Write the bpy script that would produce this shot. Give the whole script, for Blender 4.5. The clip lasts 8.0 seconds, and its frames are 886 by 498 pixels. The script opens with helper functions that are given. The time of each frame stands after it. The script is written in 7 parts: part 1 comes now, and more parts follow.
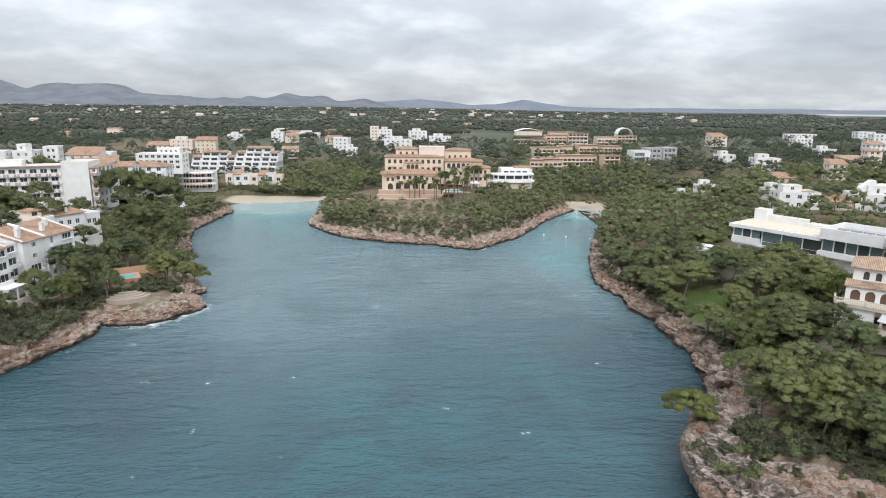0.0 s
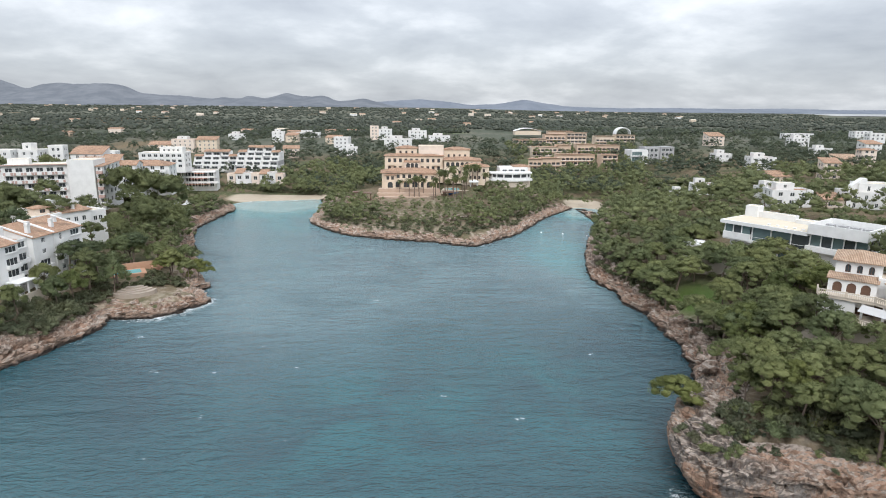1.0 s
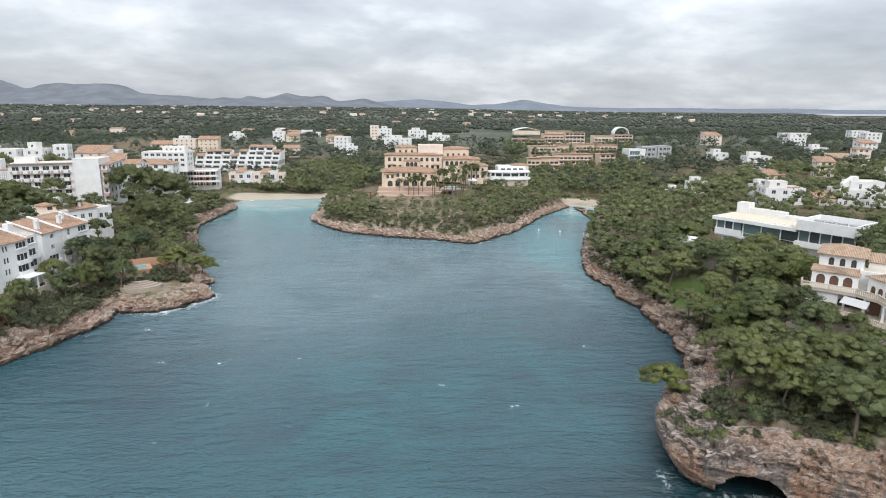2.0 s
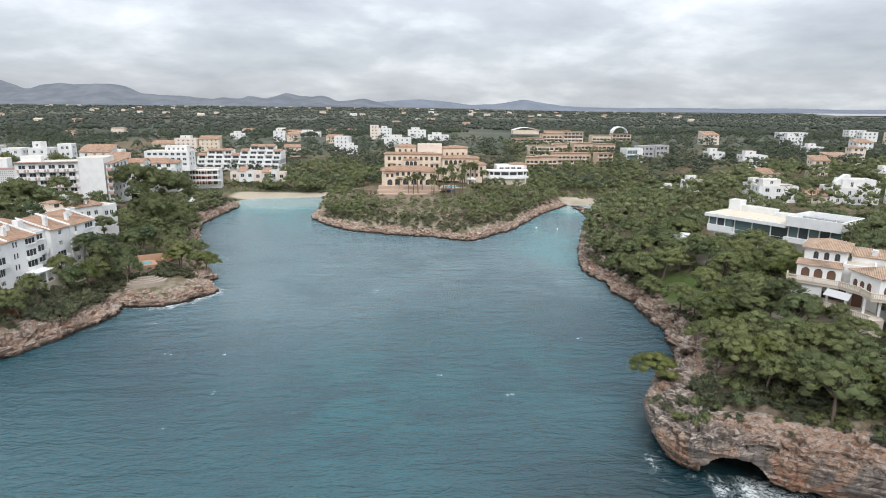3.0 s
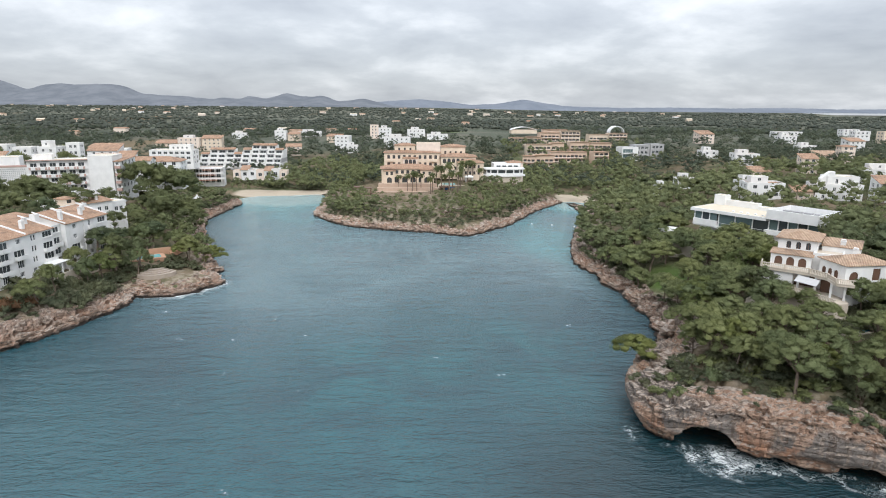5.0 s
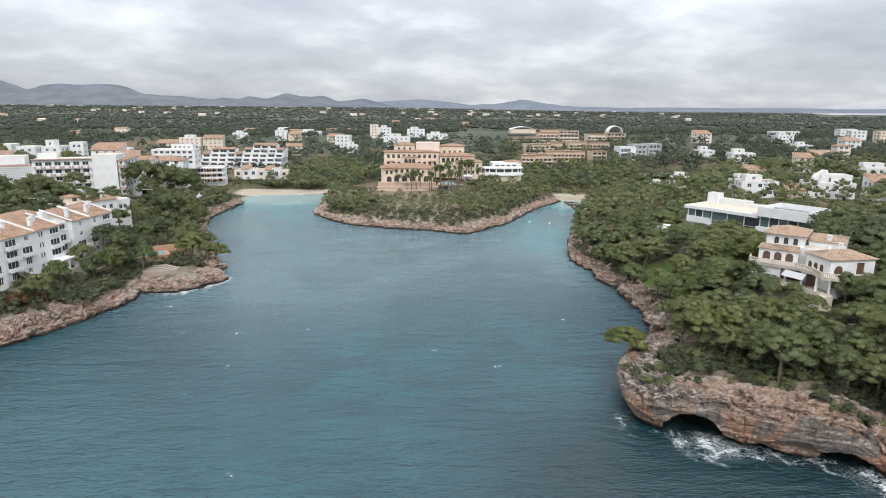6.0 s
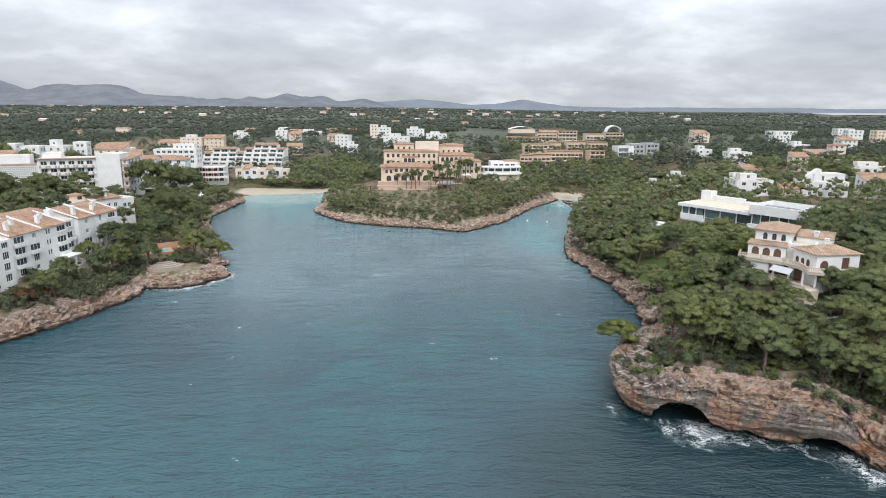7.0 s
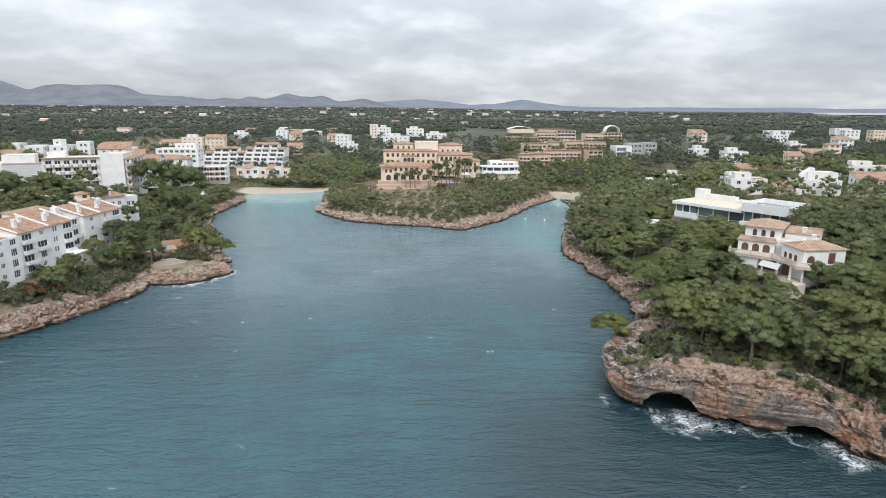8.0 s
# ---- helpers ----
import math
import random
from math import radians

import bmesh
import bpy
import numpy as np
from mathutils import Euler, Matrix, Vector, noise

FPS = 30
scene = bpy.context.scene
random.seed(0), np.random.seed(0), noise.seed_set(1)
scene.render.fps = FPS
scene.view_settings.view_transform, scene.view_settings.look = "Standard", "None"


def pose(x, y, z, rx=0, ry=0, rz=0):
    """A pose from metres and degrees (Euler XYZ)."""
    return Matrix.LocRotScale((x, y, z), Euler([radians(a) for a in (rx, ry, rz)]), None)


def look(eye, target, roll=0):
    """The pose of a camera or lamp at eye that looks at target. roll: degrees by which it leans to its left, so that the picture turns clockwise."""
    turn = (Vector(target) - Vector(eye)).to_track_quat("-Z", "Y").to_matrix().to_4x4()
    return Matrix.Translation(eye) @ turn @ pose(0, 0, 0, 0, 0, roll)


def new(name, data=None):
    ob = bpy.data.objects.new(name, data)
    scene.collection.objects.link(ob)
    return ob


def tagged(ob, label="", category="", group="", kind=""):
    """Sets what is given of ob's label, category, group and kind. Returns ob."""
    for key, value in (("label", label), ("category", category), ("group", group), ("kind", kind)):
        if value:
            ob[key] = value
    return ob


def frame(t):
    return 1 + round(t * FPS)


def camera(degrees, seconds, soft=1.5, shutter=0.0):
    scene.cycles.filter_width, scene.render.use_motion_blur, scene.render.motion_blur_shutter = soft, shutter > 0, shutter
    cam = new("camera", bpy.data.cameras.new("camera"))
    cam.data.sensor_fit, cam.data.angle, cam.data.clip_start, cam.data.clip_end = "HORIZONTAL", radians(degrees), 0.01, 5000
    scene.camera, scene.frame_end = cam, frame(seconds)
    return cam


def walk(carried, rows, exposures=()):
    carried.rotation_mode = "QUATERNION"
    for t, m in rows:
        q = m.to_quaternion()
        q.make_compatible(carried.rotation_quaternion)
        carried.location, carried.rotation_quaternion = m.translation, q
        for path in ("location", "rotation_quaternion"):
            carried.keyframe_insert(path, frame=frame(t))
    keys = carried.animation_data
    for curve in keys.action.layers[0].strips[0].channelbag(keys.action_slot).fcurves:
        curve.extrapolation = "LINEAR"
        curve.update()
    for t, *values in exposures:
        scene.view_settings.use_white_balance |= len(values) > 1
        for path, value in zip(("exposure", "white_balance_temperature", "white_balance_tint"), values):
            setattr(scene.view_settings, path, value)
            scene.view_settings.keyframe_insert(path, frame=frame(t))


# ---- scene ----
cam = camera(72.0, 8.0, soft=1.0)
AIM = (0.0286, 0.9731, -0.2287)          # the lens keeps looking the same way while it slides back
PATH = []
for k in range(17):
    t = k * 0.5
    eye = (-1.07 + 0.287 * t + 0.0056 * t * t, -0.57 - 4.36 * t + 0.048 * t * t, 51.95 - 0.204 * t + 0.012 * t * t)
    PATH.append((t, look(eye, [e + 10 * a for e, a in zip(eye, AIM)], 0.58 - 0.024 * t)))
walk(cam, PATH)

# ---- world, sun, exposure ----
SUN_AZ, SUN_EL = 176.0, 44.0             # compass bearing of the veiled sun, and its height
world = bpy.data.worlds.new("overcast_sky")
scene.world = world
world.use_nodes = True
wn, wl = world.node_tree.nodes, world.node_tree.links
wn.clear()


def wnode(kind, **values):
    n = wn.new(kind)
    for key, value in values.items():
        n.inputs[key].default_value = value
    return n


def wmath(op, a, b):
    n = wn.new("ShaderNodeMath")
    n.operation = op
    for slot, value in ((0, a), (1, b)):
        if isinstance(value, (int, float)):
            n.inputs[slot].default_value = value
        else:
            wl.new(value, n.inputs[slot])
    return n.outputs[0]


sky = wn.new("ShaderNodeTexSky")
sky.sky_type, sky.sun_disc = "NISHITA", False
sky.sun_elevation, sky.sun_rotation = radians(SUN_EL), radians(SUN_AZ)
clear = wnode("ShaderNodeBackground", Strength=0.12)
wl.new(sky.outputs[0], clear.inputs[0])
coord = wn.new("ShaderNodeTexCoord")
axes = wn.new("ShaderNodeSeparateXYZ")
wl.new(coord.outputs["Generated"], axes.inputs[0])
up = wmath("ADD", wmath("MAXIMUM", axes.outputs[2], 0.0), 0.26)
deck = wn.new("ShaderNodeCombineXYZ")       # the cloud deck as a plane overhead
wl.new(wmath("DIVIDE", axes.outputs[0], up), deck.inputs[0])
wl.new(wmath("DIVIDE", axes.outputs[1], up), deck.inputs[1])
billow = wnode("ShaderNodeTexNoise", Scale=1.5, Detail=8.0, Roughness=0.56, Distortion=0.12)
wl.new(deck.outputs[0], billow.inputs["Vector"])
broad = wnode("ShaderNodeTexNoise", Scale=0.45, Detail=3.0, Roughness=0.5)
wl.new(deck.outputs[0], broad.inputs["Vector"])
thick = wmath("ADD", wmath("MULTIPLY", billow.outputs[0], 0.62), wmath("MULTIPLY", broad.outputs[0], 0.38))
ramp = wn.new("ShaderNodeValToRGB")
ramp.color_ramp.elements[0].position, ramp.color_ramp.elements[0].color = 0.37, (0.45, 0.485, 0.55, 1)
ramp.color_ramp.elements[1].position, ramp.color_ramp.elements[1].color = 0.62, (0.90, 0.935, 0.99, 1)
mid = ramp.color_ramp.elements.new(0.5)
mid.color = (0.61, 0.65, 0.71, 1)
wl.new(thick, ramp.inputs[0])
cloud = wnode("ShaderNodeBackground", Strength=1.0)
# an overcast sky is brightest overhead
wl.new(wmath("ADD", wmath("MULTIPLY", wmath("MAXIMUM", axes.outputs[2], 0.0), 1.7), 0.84), cloud.inputs["Strength"])
wl.new(ramp.outputs[0], cloud.inputs[0])
cover = wn.new("ShaderNodeMixShader")
cover.inputs[0].default_value = 0.9
wl.new(clear.outputs[0], cover.inputs[1])
wl.new(cloud.outputs[0], cover.inputs[2])
sky_out = wn.new("ShaderNodeOutputWorld")
wl.new(cover.outputs[0], sky_out.inputs[0])

sun_data = bpy.data.lights.new("sun", "SUN")
sun_data.energy, sun_data.angle, sun_data.color = 1.5, radians(25), (1.0, 0.985, 0.965)
sun = new("sun", sun_data)
az, el = radians(SUN_AZ), radians(SUN_EL)
sun.matrix_world = look((300 * math.sin(az), 300 * math.cos(az), 300 * math.tan(el)), (0, 0, 0))
scene.view_settings.exposure = 0.16


# ---- materials ----
class Nodes:
    """A short way to write a node material."""

    def __init__(self, name, roughness=0.8, specular=0.3, metallic=0.0):
        self.mat = bpy.data.materials.new(name)
        self.mat.use_nodes = True
        self.tree = self.mat.node_tree
        self.bsdf = self.tree.nodes["Principled BSDF"]
        self.bsdf.inputs["Roughness"].default_value = roughness
        self.bsdf.inputs["Specular IOR Level"].default_value = specular
        self.bsdf.inputs["Metallic"].default_value = metallic
        self.geo = self.node("ShaderNodeNewGeometry")
        self.place = self.geo.outputs["Position"]

    def node(self, kind):
        return self.tree.nodes.new(kind)

    def link(self, a, b):
        self.tree.links.new(a, b)

    def feed(self, slot, value):
        if isinstance(value, (int, float)):
            slot.default_value = value
        elif isinstance(value, (tuple, list)):
            slot.default_value = (*value, 1) if len(value) == 3 and len(slot.default_value) == 4 else value
        else:
            self.link(value, slot)

    def math(self, op, a, b=0.0, clamp=False):
        n = self.node("ShaderNodeMath")
        n.operation, n.use_clamp = op, clamp
        self.feed(n.inputs[0], a)
        self.feed(n.inputs[1], b)
        return n.outputs[0]

    def scaled(self, x, y, z, turn=0.0, source=None):
        n = self.node("ShaderNodeMapping")
        n.inputs["Scale"].default_value = (x, y, z)
        n.inputs["Rotation"].default_value = (0, 0, radians(turn))
        self.link(source or self.place, n.inputs[0])
        return n.outputs[0]

    def local(self):
        return self.node("ShaderNodeTexCoord").outputs["Object"]

    def noise(self, scale, detail=4.0, rough=0.55, source=None, twist=0.0):
        n = self.node("ShaderNodeTexNoise")
        n.inputs["Scale"].default_value, n.inputs["Detail"].default_value = scale, detail
        n.inputs["Roughness"].default_value, n.inputs["Distortion"].default_value = rough, twist
        self.link(source or self.place, n.inputs["Vector"])
        return n.outputs[0]

    def cells(self, scale, source=None, feature="F1"):
        n = self.node("ShaderNodeTexVoronoi")
        n.feature = feature
        n.inputs["Scale"].default_value = scale
        self.link(source or self.place, n.inputs["Vector"])
        return n.outputs["Distance"]

    def span(self, value, low, high, a=0.0, b=1.0):
        n = self.node("ShaderNodeMapRange")
        n.interpolation_type = "SMOOTHSTEP"
        for key, v in (("From Min", low), ("From Max", high), ("To Min", a), ("To Max", b)):
            n.inputs[key].default_value = v
        self.feed(n.inputs[0], value)
        return n.outputs[0]

    def mix(self, factor, a, b, blend="MIX"):
        n = self.node("ShaderNodeMix")
        n.data_type, n.blend_type = "RGBA", blend
        self.feed(n.inputs[0], factor)
        self.feed(n.inputs[6], a)
        self.feed(n.inputs[7], b)
        return n.outputs[2]

    def attribute(self, name):
        n = self.node("ShaderNodeAttribute")
        n.attribute_name = name
        return n.outputs["Fac"]

    def random(self):
        return self.node("ShaderNodeObjectInfo").outputs["Random"]

    def island(self):
        return self.geo.outputs["Random Per Island"]

    def height(self):
        n = self.node("ShaderNodeSeparateXYZ")
        self.link(self.place, n.inputs[0])
        return n.outputs[2]

    def bump(self, value, strength, distance):
        n = self.node("ShaderNodeBump")
        n.inputs["Strength"].default_value, n.inputs["Distance"].default_value = strength, distance
        self.link(value, n.inputs["Height"])
        self.link(n.outputs[0], self.bsdf.inputs["Normal"])

    def done(self, colour, roughness=None):
        self.feed(self.bsdf.inputs["Base Color"], colour)
        if roughness is not None:
            self.feed(self.bsdf.inputs["Roughness"], roughness)
        return self.mat


def water_material():
    m = Nodes("sea_water", 0.1, 0.6)
    sand, foam = m.attribute("shoal_and_light"), m.attribute("foam")
    patch = m.noise(0.020, 4, 0.55, m.scaled(1, 0.62, 1), 0.4)
    deep = m.mix(m.span(patch, 0.34, 0.70), (0.019, 0.057, 0.074), (0.026, 0.088, 0.104))
    # below zero: the cliff's shade and dark reflection, put into the water colour
    deep = m.mix(m.span(sand, -0.3, 0.0), (0.010, 0.034, 0.042), deep)
    shoal_and_light = m.math("ADD", sand, m.math("MULTIPLY", m.math("SUBTRACT", m.noise(0.045, 4, 0.55, None, 0.6), 0.5), m.span(sand, 0.02, 0.4, 0, 0.45)), True)
    deep = m.mix(m.math("MULTIPLY", m.attribute("sandy_bed"), m.span(m.noise(0.05, 4, 0.6, None, 0.5), 0.36, 0.60), True), deep, (0.022, 0.132, 0.146))
    # grey-blue of sandy water, with the sky's glancing reflection mixed into it
    colour = m.mix(m.span(shoal_and_light, 0.02, 0.40), deep, (0.120, 0.190, 0.212))
    colour = m.mix(m.span(shoal_and_light, 0.34, 0.75), colour, (0.105, 0.265, 0.285))
    colour = m.mix(m.span(shoal_and_light, 0.65, 1.1), colour, (0.27, 0.38, 0.37))
    # foam: thin lace of broken bubbles, thicker where the swell breaks
    veil = m.noise(0.32, 3, 0.6, None, 0.8)
    lace = m.math("SUBTRACT", 1.0, m.math("ABSOLUTE", m.math("MULTIPLY", m.math("SUBTRACT", m.noise(0.85, 7, 0.72, None, 1.6), 0.5), 9.0)), True)
    froth = m.math("ADD", m.math("MULTIPLY", lace, 0.80), m.math("MULTIPLY", m.span(veil, 0.45, 0.72), 0.55))
    froth = m.span(m.math("MULTIPLY", froth, foam), 0.36, 1.05)
    caps = m.math("MULTIPLY", m.span(m.noise(0.16, 2, 0.4), 0.70, 0.73), m.span(m.noise(1.1, 4, 0.7, m.scaled(0.5, 1, 1), 1.5), 0.56, 0.68))
    white = m.math("MAXIMUM", froth, m.math("MULTIPLY", caps, 0.65))
    colour = m.mix(white, colour, (0.80, 0.83, 0.83))
    swell = m.noise(0.13, 3, 0.5, m.scaled(0.30, 1.0, 1, -14), 0.4)
    chop = m.noise(0.50, 4, 0.6, m.scaled(0.40, 1.0, 1, -10), 0.6)
    ripple = m.noise(2.2, 3, 0.6, m.scaled(0.5, 1.0, 1, -8), 0.3)
    total = m.math("ADD", m.math("MULTIPLY", swell, 1.5), m.math("ADD", m.math("MULTIPLY", chop, 1.15), m.math("MULTIPLY", ripple, 0.5)))
    m.bump(total, 0.62, 1.0)
    return m.done(colour, m.math("ADD", 0.12, m.math("MULTIPLY", white, 0.5)))


def ground_material():
    m = Nodes("coastal_soil", 0.95, 0.1)
    base = m.mix(m.span(m.noise(0.05, 5, 0.6), 0.4, 0.62), (0.165, 0.130, 0.085), (0.085, 0.100, 0.048))
    base = m.mix(m.span(m.noise(0.7, 5, 0.65), 0.52, 0.7), base, (0.24, 0.185, 0.125))
    base = m.mix(m.span(m.noise(0.25, 4, 0.6), 0.55, 0.75), base, (0.045, 0.055, 0.025))
    # wood and field ground inland, its tones greyed for the haze of distance
    woods = m.mix(m.span(m.noise(0.018, 6, 0.7, m.scaled(1, 0.5, 1)), 0.4, 0.64), (0.092, 0.102, 0.076), (0.138, 0.136, 0.104))
    woods = m.mix(m.span(m.noise(0.004, 4, 0.7, m.scaled(1, 0.35, 1)), 0.58, 0.66), woods, (0.175, 0.135, 0.085))
    base = m.mix(m.attribute("country"), base, woods)
    stony = m.mix(m.span(m.noise(0.5, 6, 0.7), 0.4, 0.62), (0.19, 0.145, 0.10), (0.40, 0.335, 0.265))
    base = m.mix(m.math("MULTIPLY", m.attribute("stony"), m.span(m.noise(0.11, 5, 0.65), 0.36, 0.5), True), base, stony)
    lawn = m.mix(m.noise(0.6, 4), (0.065, 0.115, 0.030), (0.11, 0.15, 0.045))
    base = m.mix(m.attribute("lawn"), base, lawn)
    sand = m.mix(m.noise(0.3, 5, 0.6), (0.50, 0.43, 0.34), (0.38, 0.315, 0.24))
    base = m.mix(m.span(m.attribute("beach"), 0.35, 0.6), base, sand)
    m.bump(m.noise(1.3, 6, 0.7), 0.7, 0.5)
    return m.done(base)


def rock_material(name, pale, dull, red, lichen):
    m = Nodes(name, 0.92, 0.2)
    z = m.height()
    slope = m.height_slope()
    wall = m.span(slope, 0.72, 0.95, 1.0, 0.0)
    drift = m.math("MULTIPLY", m.math("SUBTRACT", m.noise(0.16, 4, 0.6), 0.5), 3.4)
    level = m.math("ADD", z, drift)
    tan = m.mix(m.span(m.noise(0.7, 8, 0.74), 0.36, 0.66), pale, dull)
    rust = m.math("MULTIPLY", m.span(m.noise(0.22, 6, 0.7, m.scaled(1, 1, 1.6)), 0.34, 0.66), m.span(level, 2.6, 6.2, 0.95, 0.22))
    tan = m.mix(m.math("MULTIPLY", rust, red), tan, (0.40, 0.195, 0.112))
    # broad grey films of lichen, dark and pale drip marks down the upright faces
    film = m.span(m.noise(0.15, 5, 0.66, m.scaled(1, 1, 0.6)), 0.44, 0.52)
    band = m.math("MULTIPLY", m.span(level, 2.0, 3.4), m.span(level, 6.6, 8.0, 1.0, 0.0))
    tan = m.mix(m.math("MULTIPLY", m.math("MULTIPLY", film, band), m.math("MULTIPLY", wall, lichen)), tan, (0.205, 0.190, 0.175))
    drip = m.span(m.noise(1.3, 4, 0.6, m.scaled(1, 1, 0.05)), 0.52, 0.62)
    tan = m.mix(m.math("MULTIPLY", m.math("MULTIPLY", drip, band), m.math("MULTIPLY", wall, 0.6)), tan, (0.120, 0.082, 0.064))
    wash = m.span(m.noise(1.1, 4, 0.6, m.scaled(1, 1, 0.06), 0.2), 0.56, 0.64)
    tan = m.mix(m.math("MULTIPLY", m.math("MULTIPLY", wash, band), m.math("MULTIPLY", wall, 0.5)), tan, (0.40, 0.315, 0.25))
    bare = m.span(m.noise(0.75, 7, 0.74), 0.38, 0.58)
    top = m.mix(bare, (0.175, 0.135, 0.105), (0.47, 0.395, 0.335))
    tan = m.mix(m.span(slope, 0.62, 0.9), tan, top)
    # dark pits and thin open cracks
    pits = m.span(m.noise(1.6, 6, 0.7, m.scaled(1, 1, 1.5), 0.6), 0.34, 0.46, 1.0, 0.0)
    tan = m.mix(m.math("MULTIPLY", pits, 0.5), tan, (0.085, 0.060, 0.047))
    bed = m.span(m.math("ABSOLUTE", m.math("SUBTRACT", m.noise(0.35, 4, 0.6, m.scaled(0.10, 0.10, 2.0), 0.0), 0.5)), 0.0, 0.010, 1.0, 0.0)
    tan = m.mix(m.math("MULTIPLY", bed, m.math("MULTIPLY", wall, 0.7)), tan, (0.10, 0.065, 0.047))
    wet = m.span(m.math("ADD", z, m.math("MULTIPLY", m.math("SUBTRACT", m.noise(0.5, 3), 0.5), 1.2)), 0.35, 1.05)
    tan = m.mix(wet, (0.050, 0.040, 0.034), tan)
    relief = m.math("ADD", m.noise(2.2, 8, 0.78), m.math("MULTIPLY", m.noise(0.9, 6, 0.72, m.scaled(0.6, 0.6, 1.6)), 1.4))
    m.bump(m.math("SUBTRACT", relief, m.math("MULTIPLY", pits, 0.35)), 1.0, 0.38)
    return m.done(tan)


def slope_of(self):
    n = self.node("ShaderNodeSeparateXYZ")
    self.link(self.geo.outputs["True Normal"], n.inputs[0])
    return self.math("ABSOLUTE", n.outputs[2])


Nodes.height_slope = slope_of


def foliage(name, dark, light, dry=None):
    m = Nodes(name, 0.85, 0.08)
    # needles: fine grain, then sprays, then whole boughs
    grain = m.noise(6.5, 5, 0.72)
    bough = m.span(m.noise(0.55, 3, 0.6), 0.34, 0.66)
    level = m.math("ADD", m.math("MULTIPLY", m.island(), 0.34), m.math("ADD", m.math("MULTIPLY", bough, 0.30), m.math("MULTIPLY", m.span(grain, 0.3, 0.7), 0.36)))
    tuft = m.mix(level, dark, light)
    stand = m.math("ADD", m.math("MULTIPLY", m.random(), 0.6), m.span(m.noise(0.10, 2, 0.5), 0.36, 0.64, 0, 0.4))
    tree = m.mix(stand, (0.74, 0.80, 0.84), (1.24, 1.17, 1.02))
    tuft = m.mix(1.0, tuft, tree, "MULTIPLY")
    m.bump(m.math("ADD", grain, m.math("MULTIPLY", m.noise(2.4, 4, 0.65), 1.2)), 0.75, 0.32)
    if dry:
        tuft = m.mix(m.span(m.noise(0.35, 3, 0.6), 0.52, 0.72, 0, 0.6), tuft, dry)
    # thin needles let part of the light through
    glow = m.node("ShaderNodeBsdfTranslucent")
    m.link(tuft, glow.inputs[0])
    both = m.node("ShaderNodeMixShader")
    both.inputs[0].default_value = 0.42
    sink = m.bsdf.outputs[0].links[0].to_socket
    m.link(m.bsdf.outputs[0], both.inputs[1])
    m.link(glow.outputs[0], both.inputs[2])
    m.link(both.outputs[0], sink)
    return m.done(tuft)


def bark_material():
    m = Nodes("pine_bark", 0.95, 0.1)
    m.bump(m.noise(6, 4, 0.6, m.scaled(1, 1, 0.3)), 0.8, 0.1)
    return m.done(m.mix(m.noise(3, 4), (0.13, 0.095, 0.075), (0.26, 0.205, 0.165)))


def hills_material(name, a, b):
    # far hills behind all the rest, the air's haze mixed into their colour
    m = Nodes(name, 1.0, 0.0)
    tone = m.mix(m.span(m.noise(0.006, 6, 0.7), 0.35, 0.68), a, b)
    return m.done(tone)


WATER, SOIL = water_material(), ground_material()
ROCK = rock_material("cliff_limestone", (0.52, 0.375, 0.285), (0.36, 0.235, 0.168), 1.0, 0.9)
ROCK_SHORE = rock_material("shore_limestone", (0.48, 0.375, 0.305), (0.33, 0.238, 0.182), 0.45, 0.3)
PINE = foliage("pine_needles", (0.192, 0.226, 0.118), (0.362, 0.396, 0.200))
# PINE again, darkened: shade that the sparser crowns lack is put into the colour
PINE_SHADED = foliage("shaded_pine_needles", (0.144, 0.174, 0.098), (0.276, 0.308, 0.170))
PINE_BRIGHT = foliage("fresh_pine_needles", (0.188, 0.216, 0.084), (0.356, 0.384, 0.156))
SHRUB = foliage("mastic_leaves", (0.104, 0.125, 0.083), (0.260, 0.278, 0.179), (0.22, 0.19, 0.14))
# leaf colours greyed with distance: the haze of the air is mixed in
WOOD_FAR = foliage("hazed_distant_foliage", (0.098, 0.114, 0.100), (0.158, 0.176, 0.150), (0.18, 0.165, 0.14))
WOOD_MID = foliage("hazed_inland_foliage", (0.112, 0.132, 0.092), (0.216, 0.238, 0.166))
PALM = foliage("palm_fronds", (0.10, 0.12, 0.055), (0.21, 0.23, 0.12))
DRY = foliage("withered_foliage", (0.13, 0.075, 0.045), (0.25, 0.15, 0.095))
BARK = bark_material()
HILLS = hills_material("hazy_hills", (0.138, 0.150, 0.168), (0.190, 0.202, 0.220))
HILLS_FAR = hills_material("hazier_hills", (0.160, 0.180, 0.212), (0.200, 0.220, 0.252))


# ---- mesh helpers ----
def mesh_object(name, verts, faces, material, parent=None, smooth=False):
    me = bpy.data.meshes.new(name)
    me.from_pydata([tuple(v) for v in verts], [], [tuple(f) for f in faces])
    me.materials.append(material)
    if smooth:
        me.polygons.foreach_set("use_smooth", [True] * len(me.polygons))
    me.update()
    ob = new(name, me)
    ob.parent = parent
    return ob


def smooth01(v):
    v = np.clip(v, 0, 1)
    return v * v * (3 - 2 * v)


